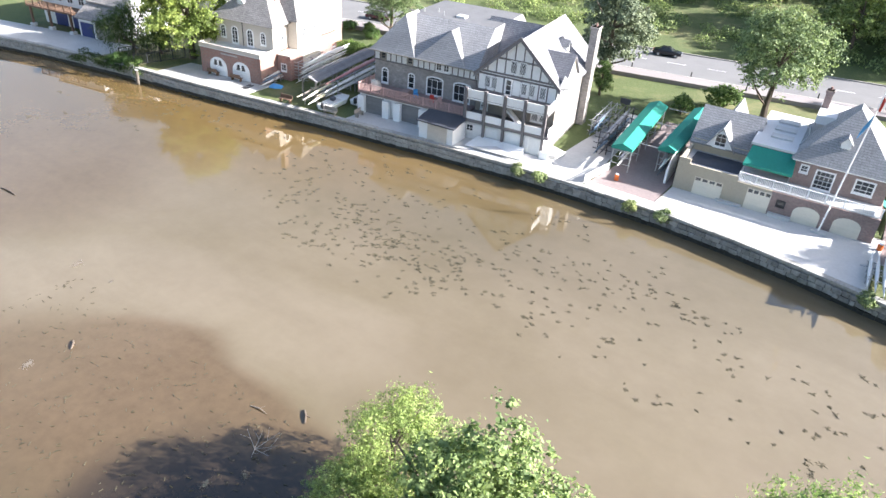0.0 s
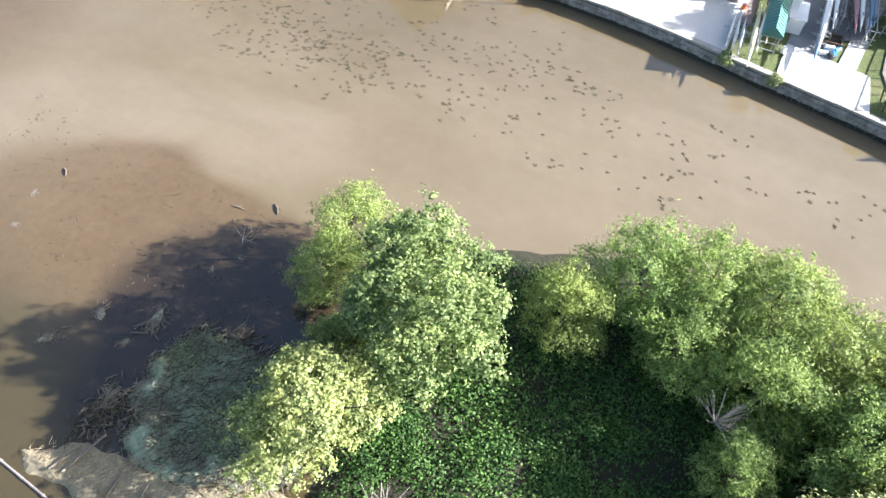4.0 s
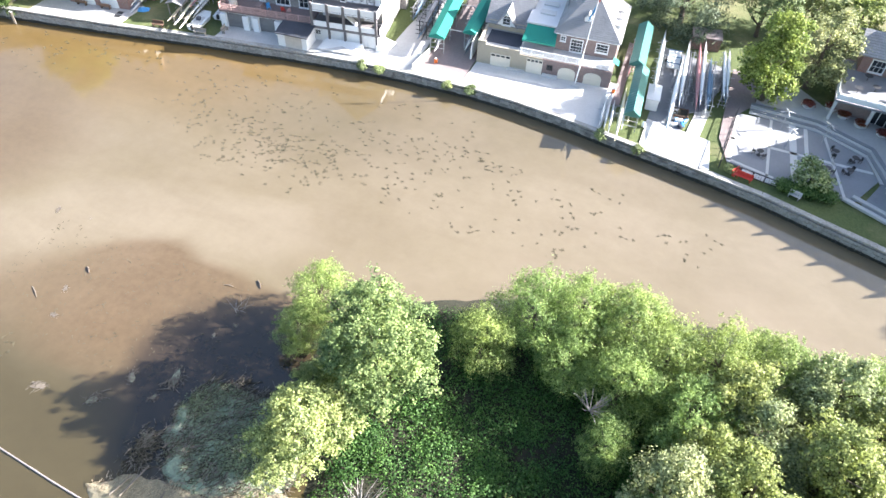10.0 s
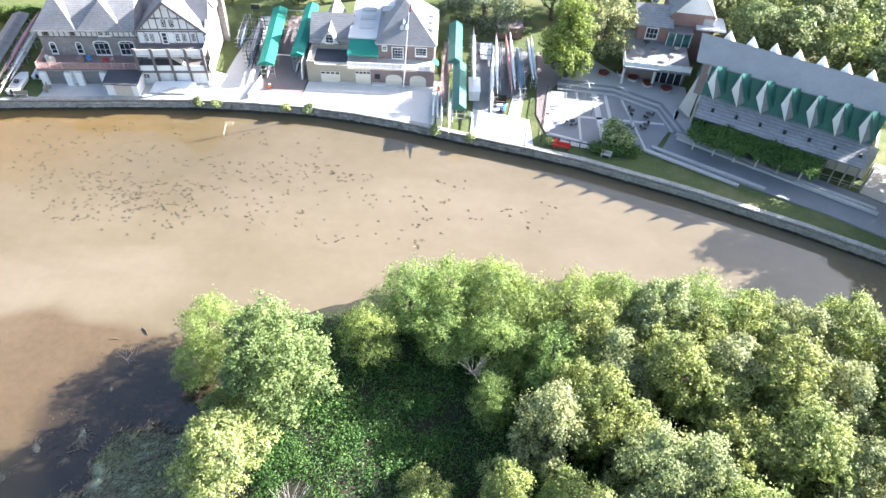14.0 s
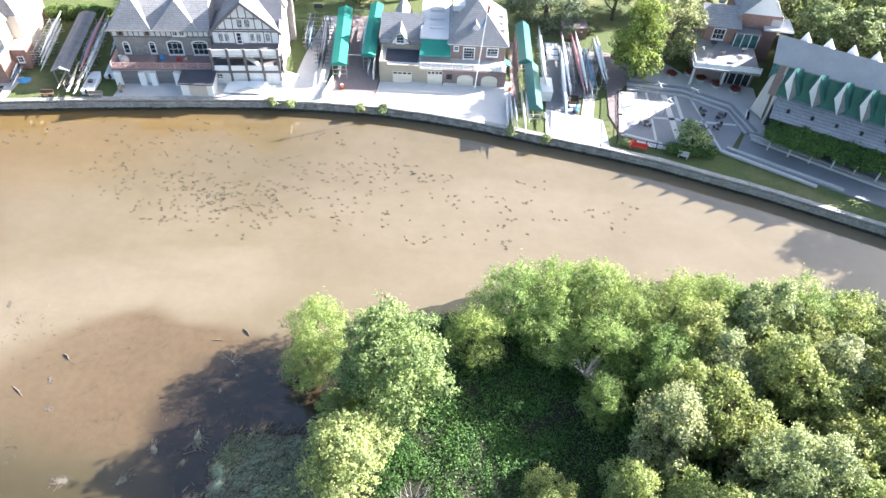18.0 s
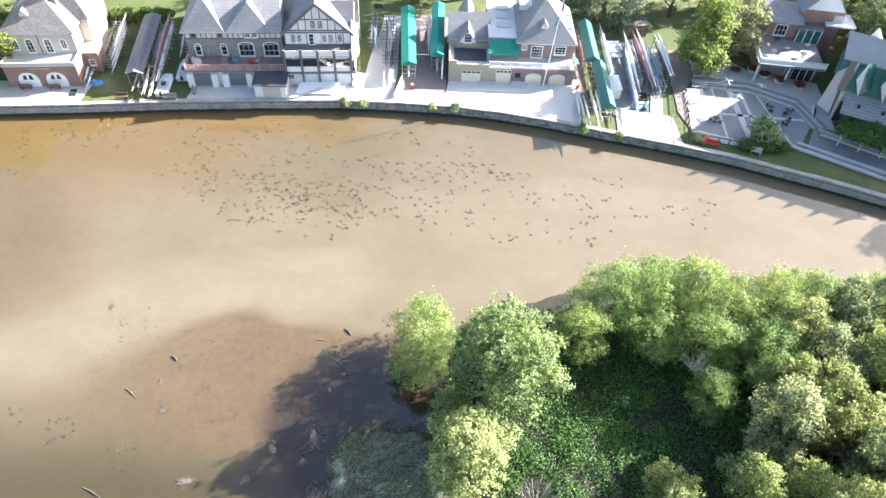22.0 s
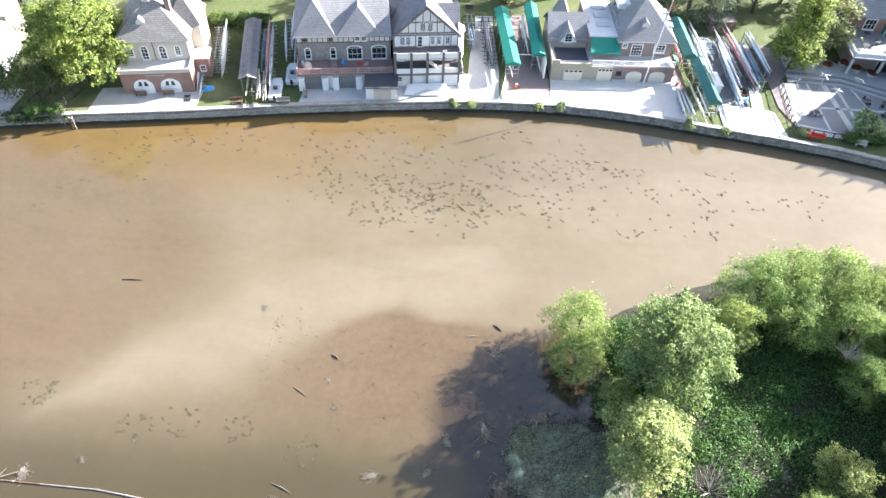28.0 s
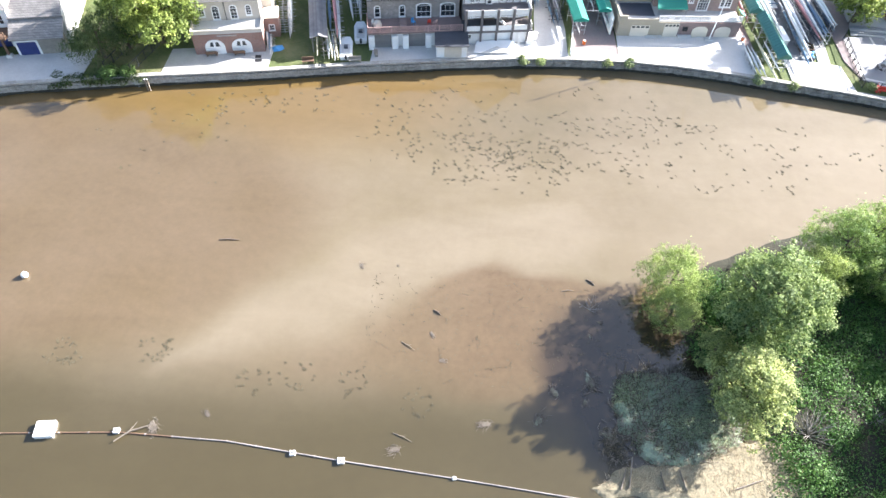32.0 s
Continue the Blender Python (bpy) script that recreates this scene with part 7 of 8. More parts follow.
# ---- trees of the bank ----
def bank_trees():
    rs = random.Random(41)
    G = DECK - 0.1
    tree("catalpa", -46.4, 60.0, G, 1.1, 30, "large yellow-green spreading tree by the boathouse")
    tree("weeping", -53.8, 55.2, G, 1.0, 10, "dark drooping tree at the water edge", tall=1.0)
    tree("fir", -51.0, 58.0, G, 1.1, 10, "dark slim evergreen beneath the large tree")
    tree("shrub", -49.2, 51.9, G - 0.7, 0.7, 10, "dark bush hanging over the river wall", "shrub")
    tree("shrub", -51.6, 51.3, G - 0.7, 0.75, 50, "dark bush hanging over the river wall", "shrub")
    tree("hornbeam", 2.2, 96.6, G + 0.2, 1.28, 0, "dense rounded grey-green tree by the road")
    tree("fir", 4.2, 90.6, G + 0.1, 1.15, 0, "small blue-green conifer beside the stone chimney")
    tree("elm", 25.4, 95.6, G + 0.2, 1.25, 0, "spreading shade tree with exposed limbs by the road")
    tree("elm", -33.5, 89.5, G + 0.2, 0.85, 90, "light-leaved street tree beside the road", tall=0.9)
    tree("sapling", 39.1, 113.4, G + 0.6, 1.3, 0, "bright yellow young street tree")
    tree("shrub", 19.2, 97.6, G + 0.1, 1.3, 0, "round dark clipped shrub on the lawn", "shrub")
    tree("shrub", 15.8, 92.0, G + 0.1, 0.9, 60, "round dark clipped shrub on the lawn", "shrub", variant=1)
    tree("shrub", 46.5, 98.0, G + 0.1, 0.9, 0, "dark shrub beside the footway", "shrub")
    tree("cedar", 48.6, 94.0, G + 0.1, 1.5, 0, "wide grey-green layered cedar behind the racks")
    tree("poplar", 62.6, 77.4, G + 0.1, 1.28, 0, "tall yellow-green tree beside the plaza", tall=0.9)
    tree("elm", 60.2, 95.0, G + 0.1, 0.9, 40, "shade tree over the brown service lane")
    tree("locust", 68.4, 84.0, G + 0.1, 1.3, 0, "grey-green tree behind the plaza steps", tall=0.85)
    for i in range(9):
        x = -33.0 + 0.98 * i
        tree("shrub", x, 77.7 + 0.17 * i, G, 0.8, 40 * i, "clipped hedge bush between lawns", "shrub", "hedge bushes", variant=i)
    for i, (x, y) in enumerate(((-41.5, 87.8), (-37.8, 88.8), (-35.5, 87.0))):
        tree("shrub", x, y, G, 0.7, 70 * i, "low clipped garden bush", "shrub", variant=i)
    wood = "leafy green tree in the wood behind the road"
    for i in range(104):
        s = rs.uniform(26, 135) if i % 2 else rs.uniform(-90, 130)
        o = rs.uniform(17, 36) if i % 2 else rs.uniform(42, 84)
        x, y = road_point(s, o)
        z = 1.7 + 0.4 + max(0, (y - bank_y(x) - 62)) * 0.1
        tree(("far_oak", "far_oak", "far_ash")[i % 3], x, y, z, rs.uniform(0.9, 1.4), 61 * i, wood, group="roadside wood", tall=rs.uniform(0.9, 1.15), variant=i)
    for i, (x, y, s) in enumerate(((92, 89, 0.9), (99, 87.5, 0.95), (106, 85, 1.0), (112, 80, 1.0), (88, 96, 1.0), (96, 96, 1.0), (104, 94, 1.05), (113, 90, 1.1), (84, 102, 1.0), (92, 104, 1.1), (102, 103, 1.1), (113, 101, 1.1), (121, 84, 1.0), (122, 94, 1.1), (74, 100, 0.9), (66, 99, 0.9))):
        tree(("oak", "far_oak", "far_ash")[i % 3], x, y, G + 0.3, s, 71 * i, "tree in the shady grove behind the hall", group="grove trees", tall=rs.uniform(0.8, 1.0), variant=i)
    for i, (x, y, s) in enumerate(((110.0, 58.8, 1.1), (109.5, 50.8, 0.9), (116.5, 52, 1.3), (118, 62, 1.25), (125, 47, 1.3))):
        tree("oak", x, y, G, s, 31 * i, "green broadleaf tree beside the hall and river", group="riverside trees", variant=i)
    scrub = []
    for i in range(260):
        x, y = road_point(rs.uniform(-110, 90), rs.uniform(14, 44))
        z = 2.0 + max(0, (y - bank_y(x) - 62)) * 0.1
        r = rs.uniform(1.0, 2.6)
        scrub.append((x, y, z, r, r, r * 0.7))
    solid("roadside_scrub", leaf_mesh("roadside_scrub", scrub, 60000, 0.34, 0.7, LEAF_MAPLE, 55, fill=0.1), LEAF_MAPLE, "bright green scrub along the far road edge", "scrub", kind="stuff")
    far = []
    for i in range(300):
        x, y = rs.uniform(-420, 420), rs.uniform(190, 420)
        z = 1.7 + max(0, (y - bank_y(max(-399, min(399, x))) - 62)) * 0.11
        r = rs.uniform(6, 12)
        far.append((x, y, min(z, 34), r, r, r * 1.0))
    solid("distant_woods", leaf_mesh("distant_woods", far, 40000, 2.2, 0.8, LEAF_DARK, 56, fill=0.1), LEAF_DARK, "distant dark green woods on the slope", "woods", kind="stuff")
    ivy = []
    for i in range(70):
        x = rs.uniform(-59.5, -46.8)
        ivy.append((x, bank_y(x) + rs.uniform(-0.35, 1.6), rs.uniform(0.9, 1.7), rs.uniform(0.5, 1.0), rs.uniform(0.4, 0.9), rs.uniform(0.3, 0.6)))
    solid("bank_ivy", leaf_mesh("bank_ivy", ivy, 9000, 0.2, 0.75, LEAF_YEW, 57, fill=0.1), LEAF_YEW, "dark ivy and weeds hanging over the river wall", "ivy", kind="stuff")
    # tufts on the wall
    for x in (8.6, 11.2, 21.4, 24.9, 44.2, 49.2):
        tree("flowering", x, bank_y(x) - 0.15, DECK - 0.9, 0.5, 40 * x, "yellow-green weed tuft growing from the wall", "shrub", "wall tufts")


bank_trees()


# ---- the hall with toothed roof, terrace house and plaza ----
def hall():
    h = thing("hall", frame_of(80.2, 65.9, DECK, -20.6), "long riverside hall with grey roof and teal sawtooth dormers", "hall")
    L = 24.5
    part("rear_wall", walls(Shape(), 0, L, 3.0, 21, 0, 4.0), CREAM, h)
    part("glass_front", Shape().box(0.4, L - 6, 2.9, 2.98, 0.2, 3.6), GLASS, h)
    for i in range(13):
        x = 0.4 + (L - 6.4) * i / 12
        part("mullion", Shape().box(x - 0.06, x + 0.06, 2.8, 2.9, 0, 3.7), TIMBER, h)
    low = part("lower_roof", Shape().slab([(0.5, -0.4, 3.9), (L - 1.2, -0.4, 3.9), (L - 1.2, 3.5, 5.3), (0.5, 3.5, 5.3)], 0.22), SLATE, h, "grey shingle lower roof")
    for i in range(7):
        part("roof_vent", Shape().box(2.4 + 3.3 * i, 2.8 + 3.3 * i, 1.0, 1.4, 4.3, 4.85), BLACKSTEEL, low)
    part("front_wall", Shape().box(0.3, L - 0.1, 3.1, 3.3, 3.4, 5.1), CREAM, h)
    teal = part("teal_roof", Shape().slab([(0.2, 3.4, 5.2), (L - 1.2, 3.4, 5.2), (L - 1.2, 4.0, 9.85), (0.2, 4.0, 9.85)], 0.15), TEALMETAL, h, "steep teal standing-seam roof")
    for i in range(46):
        x = 0.3 + (L - 1.6) * i / 45
        part("seam", Shape().bar((x, 3.38, 5.23), (x, 3.98, 9.88), 0.05, 0.07), TEALMETAL, teal)
    part("main_roof", Shape().slab([(-1.9, 3.6, 9.9), (L - 0.9, 3.6, 9.9), (L - 0.9, 6.4, 12.6), (-2.6, 6.4, 12.6)], 0.2), ROOFGREY, h, "worn grey main roof")
    part("rear_roof", Shape().slab([(-2.5, 6.43, 12.58), (L - 0.9, 6.43, 12.58), (L - 0.9, 21.6, 4.2), (-1.0, 21.6, 4.2)], 0.2), ROOFGREY, h)
    part("roof_side", Shape().slab([(-0.9, 3.3, 5.2), (0.2, 3.3, 5.2), (0.2, 3.9, 9.7), (-0.9, 3.9, 9.7)], 0.15), DARKBRICK, h, "rusty brown roof corner")
    for i in range(7):
        x = 0.9 + 3.32 * i
        A, B, C, R, T = (x + 0.15, 1.9, 10.9), (x + 1.1, 3.0, 5.05), (x - 0.35, 1.75, 8.2), (x + 2.4, 3.5, 6.2), (x + 1.5, 3.95, 10.0)
        d = part("front_dormer", Shape().add([A, B, C, R, T, (x - 0.3, 3.9, 8.6)], [(0, 2, 1), (0, 1, 3), (0, 3, 4), (0, 4, 5, 2), (1, 2, 5), (1, 5, 4, 3)]), TEALMETAL, h, "teal pointed folded dormer")
        k = Vector((0.05, -0.045, 0.012))
        tri = [Vector(A) + k, Vector(C) + k, Vector(B) + k]
        part("white_fin", Shape().add(tri + [p + k for p in tri], [(0, 1, 2), (5, 4, 3), (0, 3, 4, 1), (1, 4, 5, 2), (2, 5, 3, 0)]), WHITE, d, "white triangular dormer fin")
        part("grey_fold", Shape().add([(x + 0.36, 1.98, 9.6), (x + 1.15, 2.9, 5.15), (x + 1.95, 3.22, 6.0), (x + 0.4, 2.1, 9.55), (x + 1.17, 2.98, 5.12), (x + 1.95, 3.34, 5.98)], [(0, 1, 2), (3, 5, 4), (0, 3, 4, 1), (1, 4, 5, 2), (2, 5, 3, 0)]), SLATE, d)
    for i in range(8):
        x = 1.1 + 3.12 * i
        part("rear_dormer", Shape().add([(x - 0.95, 7.4, 11.7), (x + 0.35, 6.9, 12.0), (x + 1.15, 7.6, 11.6), (x - 0.25, 7.7, 13.4), (x + 0.2, 9.8, 10.3)], [(0, 1, 3), (1, 2, 3), (2, 4, 3), (4, 0, 3), (0, 4, 2, 1)]), WHITE, h, "white pointed rear dormer")
    gab = part("end_gable", Shape().upright([(0, 0), (18.2, 0), (18.2, 3.8), (4.0, 11.9), (1.2, 9.6), (0.9, 5.0), (0, 4.0)], 0, 0.3), CREAM, h, "cream end wall", at=Matrix.Translation((0.3, 2.6, 0)) @ Matrix.Rotation(radians(90), 4, "Z"))
    part("end_glazing", Shape().upright([(3.4, 3.8), (11.0, 3.8), (5.0, 10.0)], -0.04, 0.0), TEALGLASS, gab, "green glazed end gable", at=Matrix.Translation((0, 0.34, 0)))
    part("end_screen", Shape().slab([(-2.2, 4.2, 1.5), (-0.3, 3.0, 1.2), (-0.25, 8.0, 6.4), (-1.2, 8.6, 5.2)], 0.15), CREAM, h)
    part("glass_slope", Shape().slab([(-1.6, 8.6, 4.6), (-0.35, 7.8, 6.6), (-0.35, 12.0, 9.0), (-1.4, 12.4, 6.4)], 0.12), TEALGLASS, h, "green glazed slope")
    for i in range(5):
        x = L - 5.6 + 1.4 * i
        part("porch_post", Shape().bar((x, -0.3 + 0.1 * i, 0), (x, 0.4, 3.6), 0.2), GREYWOOD, h)
    part("porch_rail", Shape().box(L - 5.6, L, -0.1, 0.0, 0.9, 1.0).box(L - 5.6, L, -0.1, 0.0, 0.45, 0.52), GREYWOOD, h)
    t = thing("pergola", frame_of(80.3, 62.9, DECK, -20.6), "vine-covered timber pergola along the hall", "pergola")
    for i in range(6):
        x = 0.8 + 2.9 * i
        part("pergola_post", Shape().box(x - 0.12, x + 0.12, -0.12, 0.12, 0, 2.5), PALE, t)
        part("pergola_beam", Shape().box(x - 0.08, x + 0.08, -0.5, 3.6, 2.4, 2.6), GREYWOOD, t)
    vb = [(rnd(0.2, 16.6), rnd(-1.2, 3.0), 2.9 + rnd(-0.2, 0.5), rnd(0.8, 1.4), rnd(0.7, 1.2), rnd(0.4, 0.8)) for _ in range(110)]
    part("vine_cover", leaf_mesh("vine_cover", vb, 26000, 0.24, 0.8, LEAF_VINE, 71, fill=0.1), LEAF_VINE, t, "dense green vine leaves")
    # terrace house
    g = thing("terrace_house", frame_of(71.2, 76.6, DECK, -1.5), "brick cafe house with upper terrace and grey roofs", "house")
    part("lower_wall", walls(Shape(), 1.0, 10.0, 2.2, 12, 0, 3.4), DARKBRICK, g)
    part("lower_glass", Shape().box(5.2, 9.6, 2.12, 2.18, 0.2, 2.9), GLASS, g)
    for i in range(5):
        part("glass_bar", Shape().box(5.2 + 1.1 * i - 0.05, 5.2 + 1.1 * i + 0.05, 2.04, 2.12, 0.2, 2.9), WHITE, g)
    # Paver instead of concrete: its darker colour stands for the building's shade.
    part("terrace_slab", Shape().box(0, 10.2, 0, 11, 3.4, 3.7), PAVER, g)
    for a, b in (((0.1, 0.1, 3.7), (10.1, 0.1, 3.7)), ((0.1, 0.1, 3.7), (0.1, 8.8, 3.7))):
        railing(g, a, b, 1.0, WHITE, 0.2, panel=True)
    for x in (0.3, 5.0):
        part("column", Shape().tube((x, 0.3, 0), (x, 0.3, 3.4), 0.22, 0.22, 10), PALE, g)
    part("upper_wall", walls(Shape(), 2.2, 6.8, 8.6, 15, 3.7, 6.6), BRICK, g)
    part("upper_roof", gable_x(1.6, 7.2, 8.4, 15.2, 6.6, 1.8), SLATE, g)
    part("glass_room", walls(Shape(), 6.8, 10.4, 7.6, 12, 3.7, 6.0), TEALGLASS, g)
    part("glass_roof", Shape().box(6.6, 10.6, 7.4, 12, 6.0, 6.2), SLATE, g)
    for i in range(4):
        part("glass_room_bar", Shape().box(6.8 + 1.2 * i - 0.05, 6.8 + 1.2 * i + 0.05, 7.5, 7.6, 3.7, 6.0), WHITE, g)
    part("rear_block", walls(Shape(), 7.0, 13.5, 9.6, 19, 0, 8.4), BRICK, g)
    part("rear_roof", gable_y(7.0, 13.5, 9.6, 19, 8.4, 4.2), SLATE, g)
    part("rear_gable", Shape().upright([(7.0, 8.4), (13.5, 8.4), (10.25, 12.5)], 9.62, 9.85), PLASTER, g, "white gable end")
    part("plant_deck", Shape().box(11.0, 15.6, 8.5, 12.5, 6.4, 6.7), WHITEROOF, g)
    part("air_unit", Shape().box(12.0, 13.6, 9.5, 11, 6.7, 7.9), STEEL, g, bevel=0.05)
    window(g, 4.4, 8.58, 4.0, 1.8, 1.9, 3, 2, WHITE)
    part("roof_fan", Shape().lathe(4.5, 13.5, [(0.5, 7.9), (0.6, 8.3), (0.3, 8.7)], 10), STEEL, g)


hall()


def plaza():
    z = DECK + 0.05
    strip("plaza_paving", [(60.0, 73.4), (60.2, 62.4), (66.5, 61.2), (75.5, 61.2), (78.2, 66.5), (77.4, 70.8), (70.6, 74.6)], z, 0.35, PAVER, "grey paved plaza with pale bands", "pavement")
    strip("upper_court", [(62.2, 76.6), (70.6, 75.8), (77.8, 71.8), (79.2, 66), (81.5, 65.5), (81.6, 77.5), (71, 79.5), (66, 84), (62, 84)], z + 0.45, 0.8, CONCRETE, "raised concrete court below the terrace house", "pavement")
    strip("river_walk", [(76.2, 60.6), (80.5, 58.9), (98, 51.6), (112, 44.5), (116, 49), (104, 56), (96, 59.8), (81, 65.6), (78.6, 66.2)], z + 0.06, 0.4, PAVER, "grey paved walk along the hall", "pavement")
    strip("sunny_patch", [(103, 57), (116, 50), (121, 58), (107, 64)], z + 0.02, 0.3, CONCRETE, "sunlit concrete path end", "pavement")
    bands = thing("paving_bands", Matrix.Translation((0, 0, z + 0.004)), "pale concrete bands across the plaza", "paving", kind="structure")
    for a, b, w in (((60.1, 67.5), (77.6, 67.9), 0.5), ((64.6, 74.2), (65.2, 61.6), 0.35), ((67.3, 74.0), (68.6, 61.4), 0.9), ((69.0, 74.2), (70.2, 61.4), 0.5), ((71.4, 73.6), (74.4, 61.4), 0.35), ((60.1, 63.0), (66, 61.6), 0.4), ((60.3, 73.0), (60.4, 62.4), 0.5)):
        part("band", Shape().bar((a[0], a[1], 0.0), (b[0], b[1], 0.0), w, 0.012), PALE, bands)
    st = thing("plaza_steps", Matrix(), "broad concrete steps up from the plaza", "steps", kind="structure")
    for k in range(4):
        o = 0.5 * k
        pts = [(61.6, 74.2 + o), (70.4, 74.0 + o), (76.9 + 0.3 * o, 70.9 + o), (78.6 + o, 66.0)]
        for (a, b), (c, d) in zip(pts, pts[1:]):
            part("step", Shape().bar((a, b, z + 0.08 + 0.13 * k), (c, d, z + 0.08 + 0.13 * k), 0.5, 0.16), PAVER if k % 2 else CONCRETE, st)
    for k in range(3):
        part("step", Shape().bar((62.2, 61.8 - 0.45 * k, z - 0.06), (66.6, 61.4 - 0.45 * k, z - 0.06), 0.4, 0.1), PALE, st)
    tw = thing("terrace_walls", Matrix(), "low stepped stone seats along the river lawn", "steps", kind="structure")
    for k in range(2):
        a, b = (74.2 + 1.0 * k, 61.2 + 0.75 * k), (86.5 + 3.5 * k, 55.6 - 0.55 * k + 0.3 * k)
        part("seat_wall", Shape().bar((a[0], a[1], z + 0.1 + 0.1 * k), (b[0], b[1], z + 0.1 + 0.1 * k), 0.55, 0.3), CONCRETE, tw)
    for k in range(2):
        part("seat_wall", Shape().bar((79.0, 64.5 + 0.9 * k, z + 0.35), (104, 52.6 + 0.9 * k, z + 0.35), 0.5, 0.35), CONCRETE, tw)
    # hedge and shrubs
    hb = [(66.4 + rnd(0, 6.5), 60.4 - 0.2 + rnd(-0.5, 0.5), DECK + 0.6, 1.0, 0.8, 0.75) for _ in range(26)]
    hd = thing("hedge", Matrix(), "low clipped dark green hedge by the plaza", "hedge")
    part("hedge_leaves", leaf_mesh("hedge_leaves", hb, 8000, 0.18, 0.8, LEAF_DARK, 81), LEAF_DARK, hd)
    tree("flowering", 70.3, 61.9, DECK, 1.35, 0, "pale green flowering bush behind the hedge", "shrub")
    tree("flowering", 60.8, 60.4, DECK, 0.4, 0, "small yellow flowering bush by the red bench", "shrub")
    # red bench, white benches, picnic seats
    def bench(x, y, turn, c, label, L=1.8):
        b = thing("bench", frame_of(x, y, DECK, turn), label, "bench", "benches")
        part("seat", Shape().box(-L / 2, L / 2, -0.25, 0.25, 0.42, 0.5), c, b)
        part("backrest", Shape().box(-L / 2, L / 2, 0.22, 0.3, 0.5, 0.95), c, b)
        for s in (-1, 1):
            part("leg", Shape().box(s * L * 0.4 - 0.05, s * L * 0.4 + 0.05, -0.22, 0.22, 0, 0.42), c, b)
    bench(62.6, 59.7, -10, REDPAINT, "bright red bench at the wall end", 2.0)
    bench(61.6, 60.3, 60, REDPAINT, "bright red bench beside flowering bush", 1.4)
    bench(68.6, 58.9, -15, CONCRETE, "pale stone bench on the river lawn", 1.5)
    bench(79.4, 69.8, 75, WHITE, "white bench beside the hall end wall", 2.4)
    for x, y, turn in ((-38.2, 57.3, 191), (-34.2, 58.0, 191)):
        bench(x, y, turn, BROWNWOOD, "dark brown bench against the brick wall", 1.7)
    bench(-23.7, 57.2, 11, BROWNWOOD, "dark wooden bench on the lawn edge", 1.8)
    bench(-16.8, 58.2, 11, GREYWOOD, "weathered wooden bench by the river wall", 1.9)
    bench(-13.9, 60.4, 100, GREYWOOD, "weathered wooden bench by the white door", 1.4)
    # red planters
    for i, (x, y) in enumerate(((68.8, 78.6), (73.4, 78.2), (75.6, 77.0), (78.4, 76.0), (71.8, 79.4))):
        p = thing("round_planter", frame_of(x, y, z + 0.45, 0), "round stone planter with dark red plants", "planter", "round planters")
        part("pot", Shape().lathe(0, 0, [(0.7, 0), (0.9, 0.35), (0.85, 0.5), (0.7, 0.45)], 12), PALE, p)
        part("planting", leaf_mesh("planting", [(0, 0, 0.5, 0.8, 0.8, 0.3)], 500, 0.2, 0.8, LEAF_REDPLANT, 90 + i), LEAF_REDPLANT, p)
    # white four-armed posts
    for i, (x, y) in enumerate(((65.9, 72.2), (71.2, 71.6), (66.8, 68.4))):
        p = thing("plaza_light", frame_of(x, y, z, 15 + 20 * i), "white plaza light with four spread arms", "lamp post", "plaza lights")
        part("mast", Shape().tube((0, 0, 0), (0, 0, 3.0), 0.06, 0.045), STEEL, p)
        for k in range(4):
            a = math.pi / 2 * k
            part("arm", Shape().bar((0, 0, 3.0), (0.95 * math.cos(a), 0.95 * math.sin(a), 2.75), 0.12, 0.05), STEEL, p)
    # cafe tables
    for i, (x, y) in enumerate(((72.0, 65.6), (74.6, 66.4), (72.8, 69.6), (63.8, 65.4), (75.2, 69.2))):
        t = thing("cafe_table", frame_of(x, y, z, 30 * i), "small dark metal cafe table on the plaza", "table", "cafe tables")
        part("tabletop", Shape().lathe(0, 0, [(0.42, 0.72), (0.45, 0.75), (0.4, 0.77)], 12), BLACKSTEEL, t)
        part("stem", Shape().tube((0, 0, 0), (0, 0, 0.72), 0.05, 0.04), BLACKSTEEL, t)
        part("foot", Shape().lathe(0, 0, [(0.3, 0), (0.25, 0.05)], 10), BLACKSTEEL, t)
        for k in range(2):
            a = 2.6 * k + i
            c = thing("cafe_chair", frame_of(x + 0.7 * math.cos(a), y + 0.7 * math.sin(a), z, math.degrees(a) - 90), "dark metal cafe chair at a small table", "chair", "cafe chairs")
            part("seat", Shape().box(-0.2, 0.2, -0.2, 0.2, 0.43, 0.47), BLACKSTEEL, c)
            part("backrest", Shape().box(-0.2, 0.2, 0.17, 0.21, 0.47, 0.85), BLACKSTEEL, c)
            for sx in (-0.17, 0.17):
                for sy in (-0.17, 0.17):
                    part("leg", Shape().box(sx - 0.02, sx + 0.02, sy - 0.02, sy + 0.02, 0, 0.43), BLACKSTEEL, c)
    for i, (x, y) in enumerate(((73.8, 79.5), (76.0, 80.8), (78.4, 79.4), (75.0, 83.2), (79.6, 82.4))):
        t = thing("terrace_table", frame_of(x, y, DECK + 3.72, 25 * i), "round terrace table on the upper deck", "table", "terrace tables")
        part("tabletop", Shape().lathe(0, 0, [(0.5, 0.7), (0.55, 0.74)], 12), BLACKSTEEL, t)
        part("stem", Shape().tube((0, 0, 0), (0, 0, 0.7), 0.05, 0.05), BLACKSTEEL, t)
    # fences
    f = thing("plaza_fence", Matrix(), "black steel fence between rack pad and plaza", "fence")
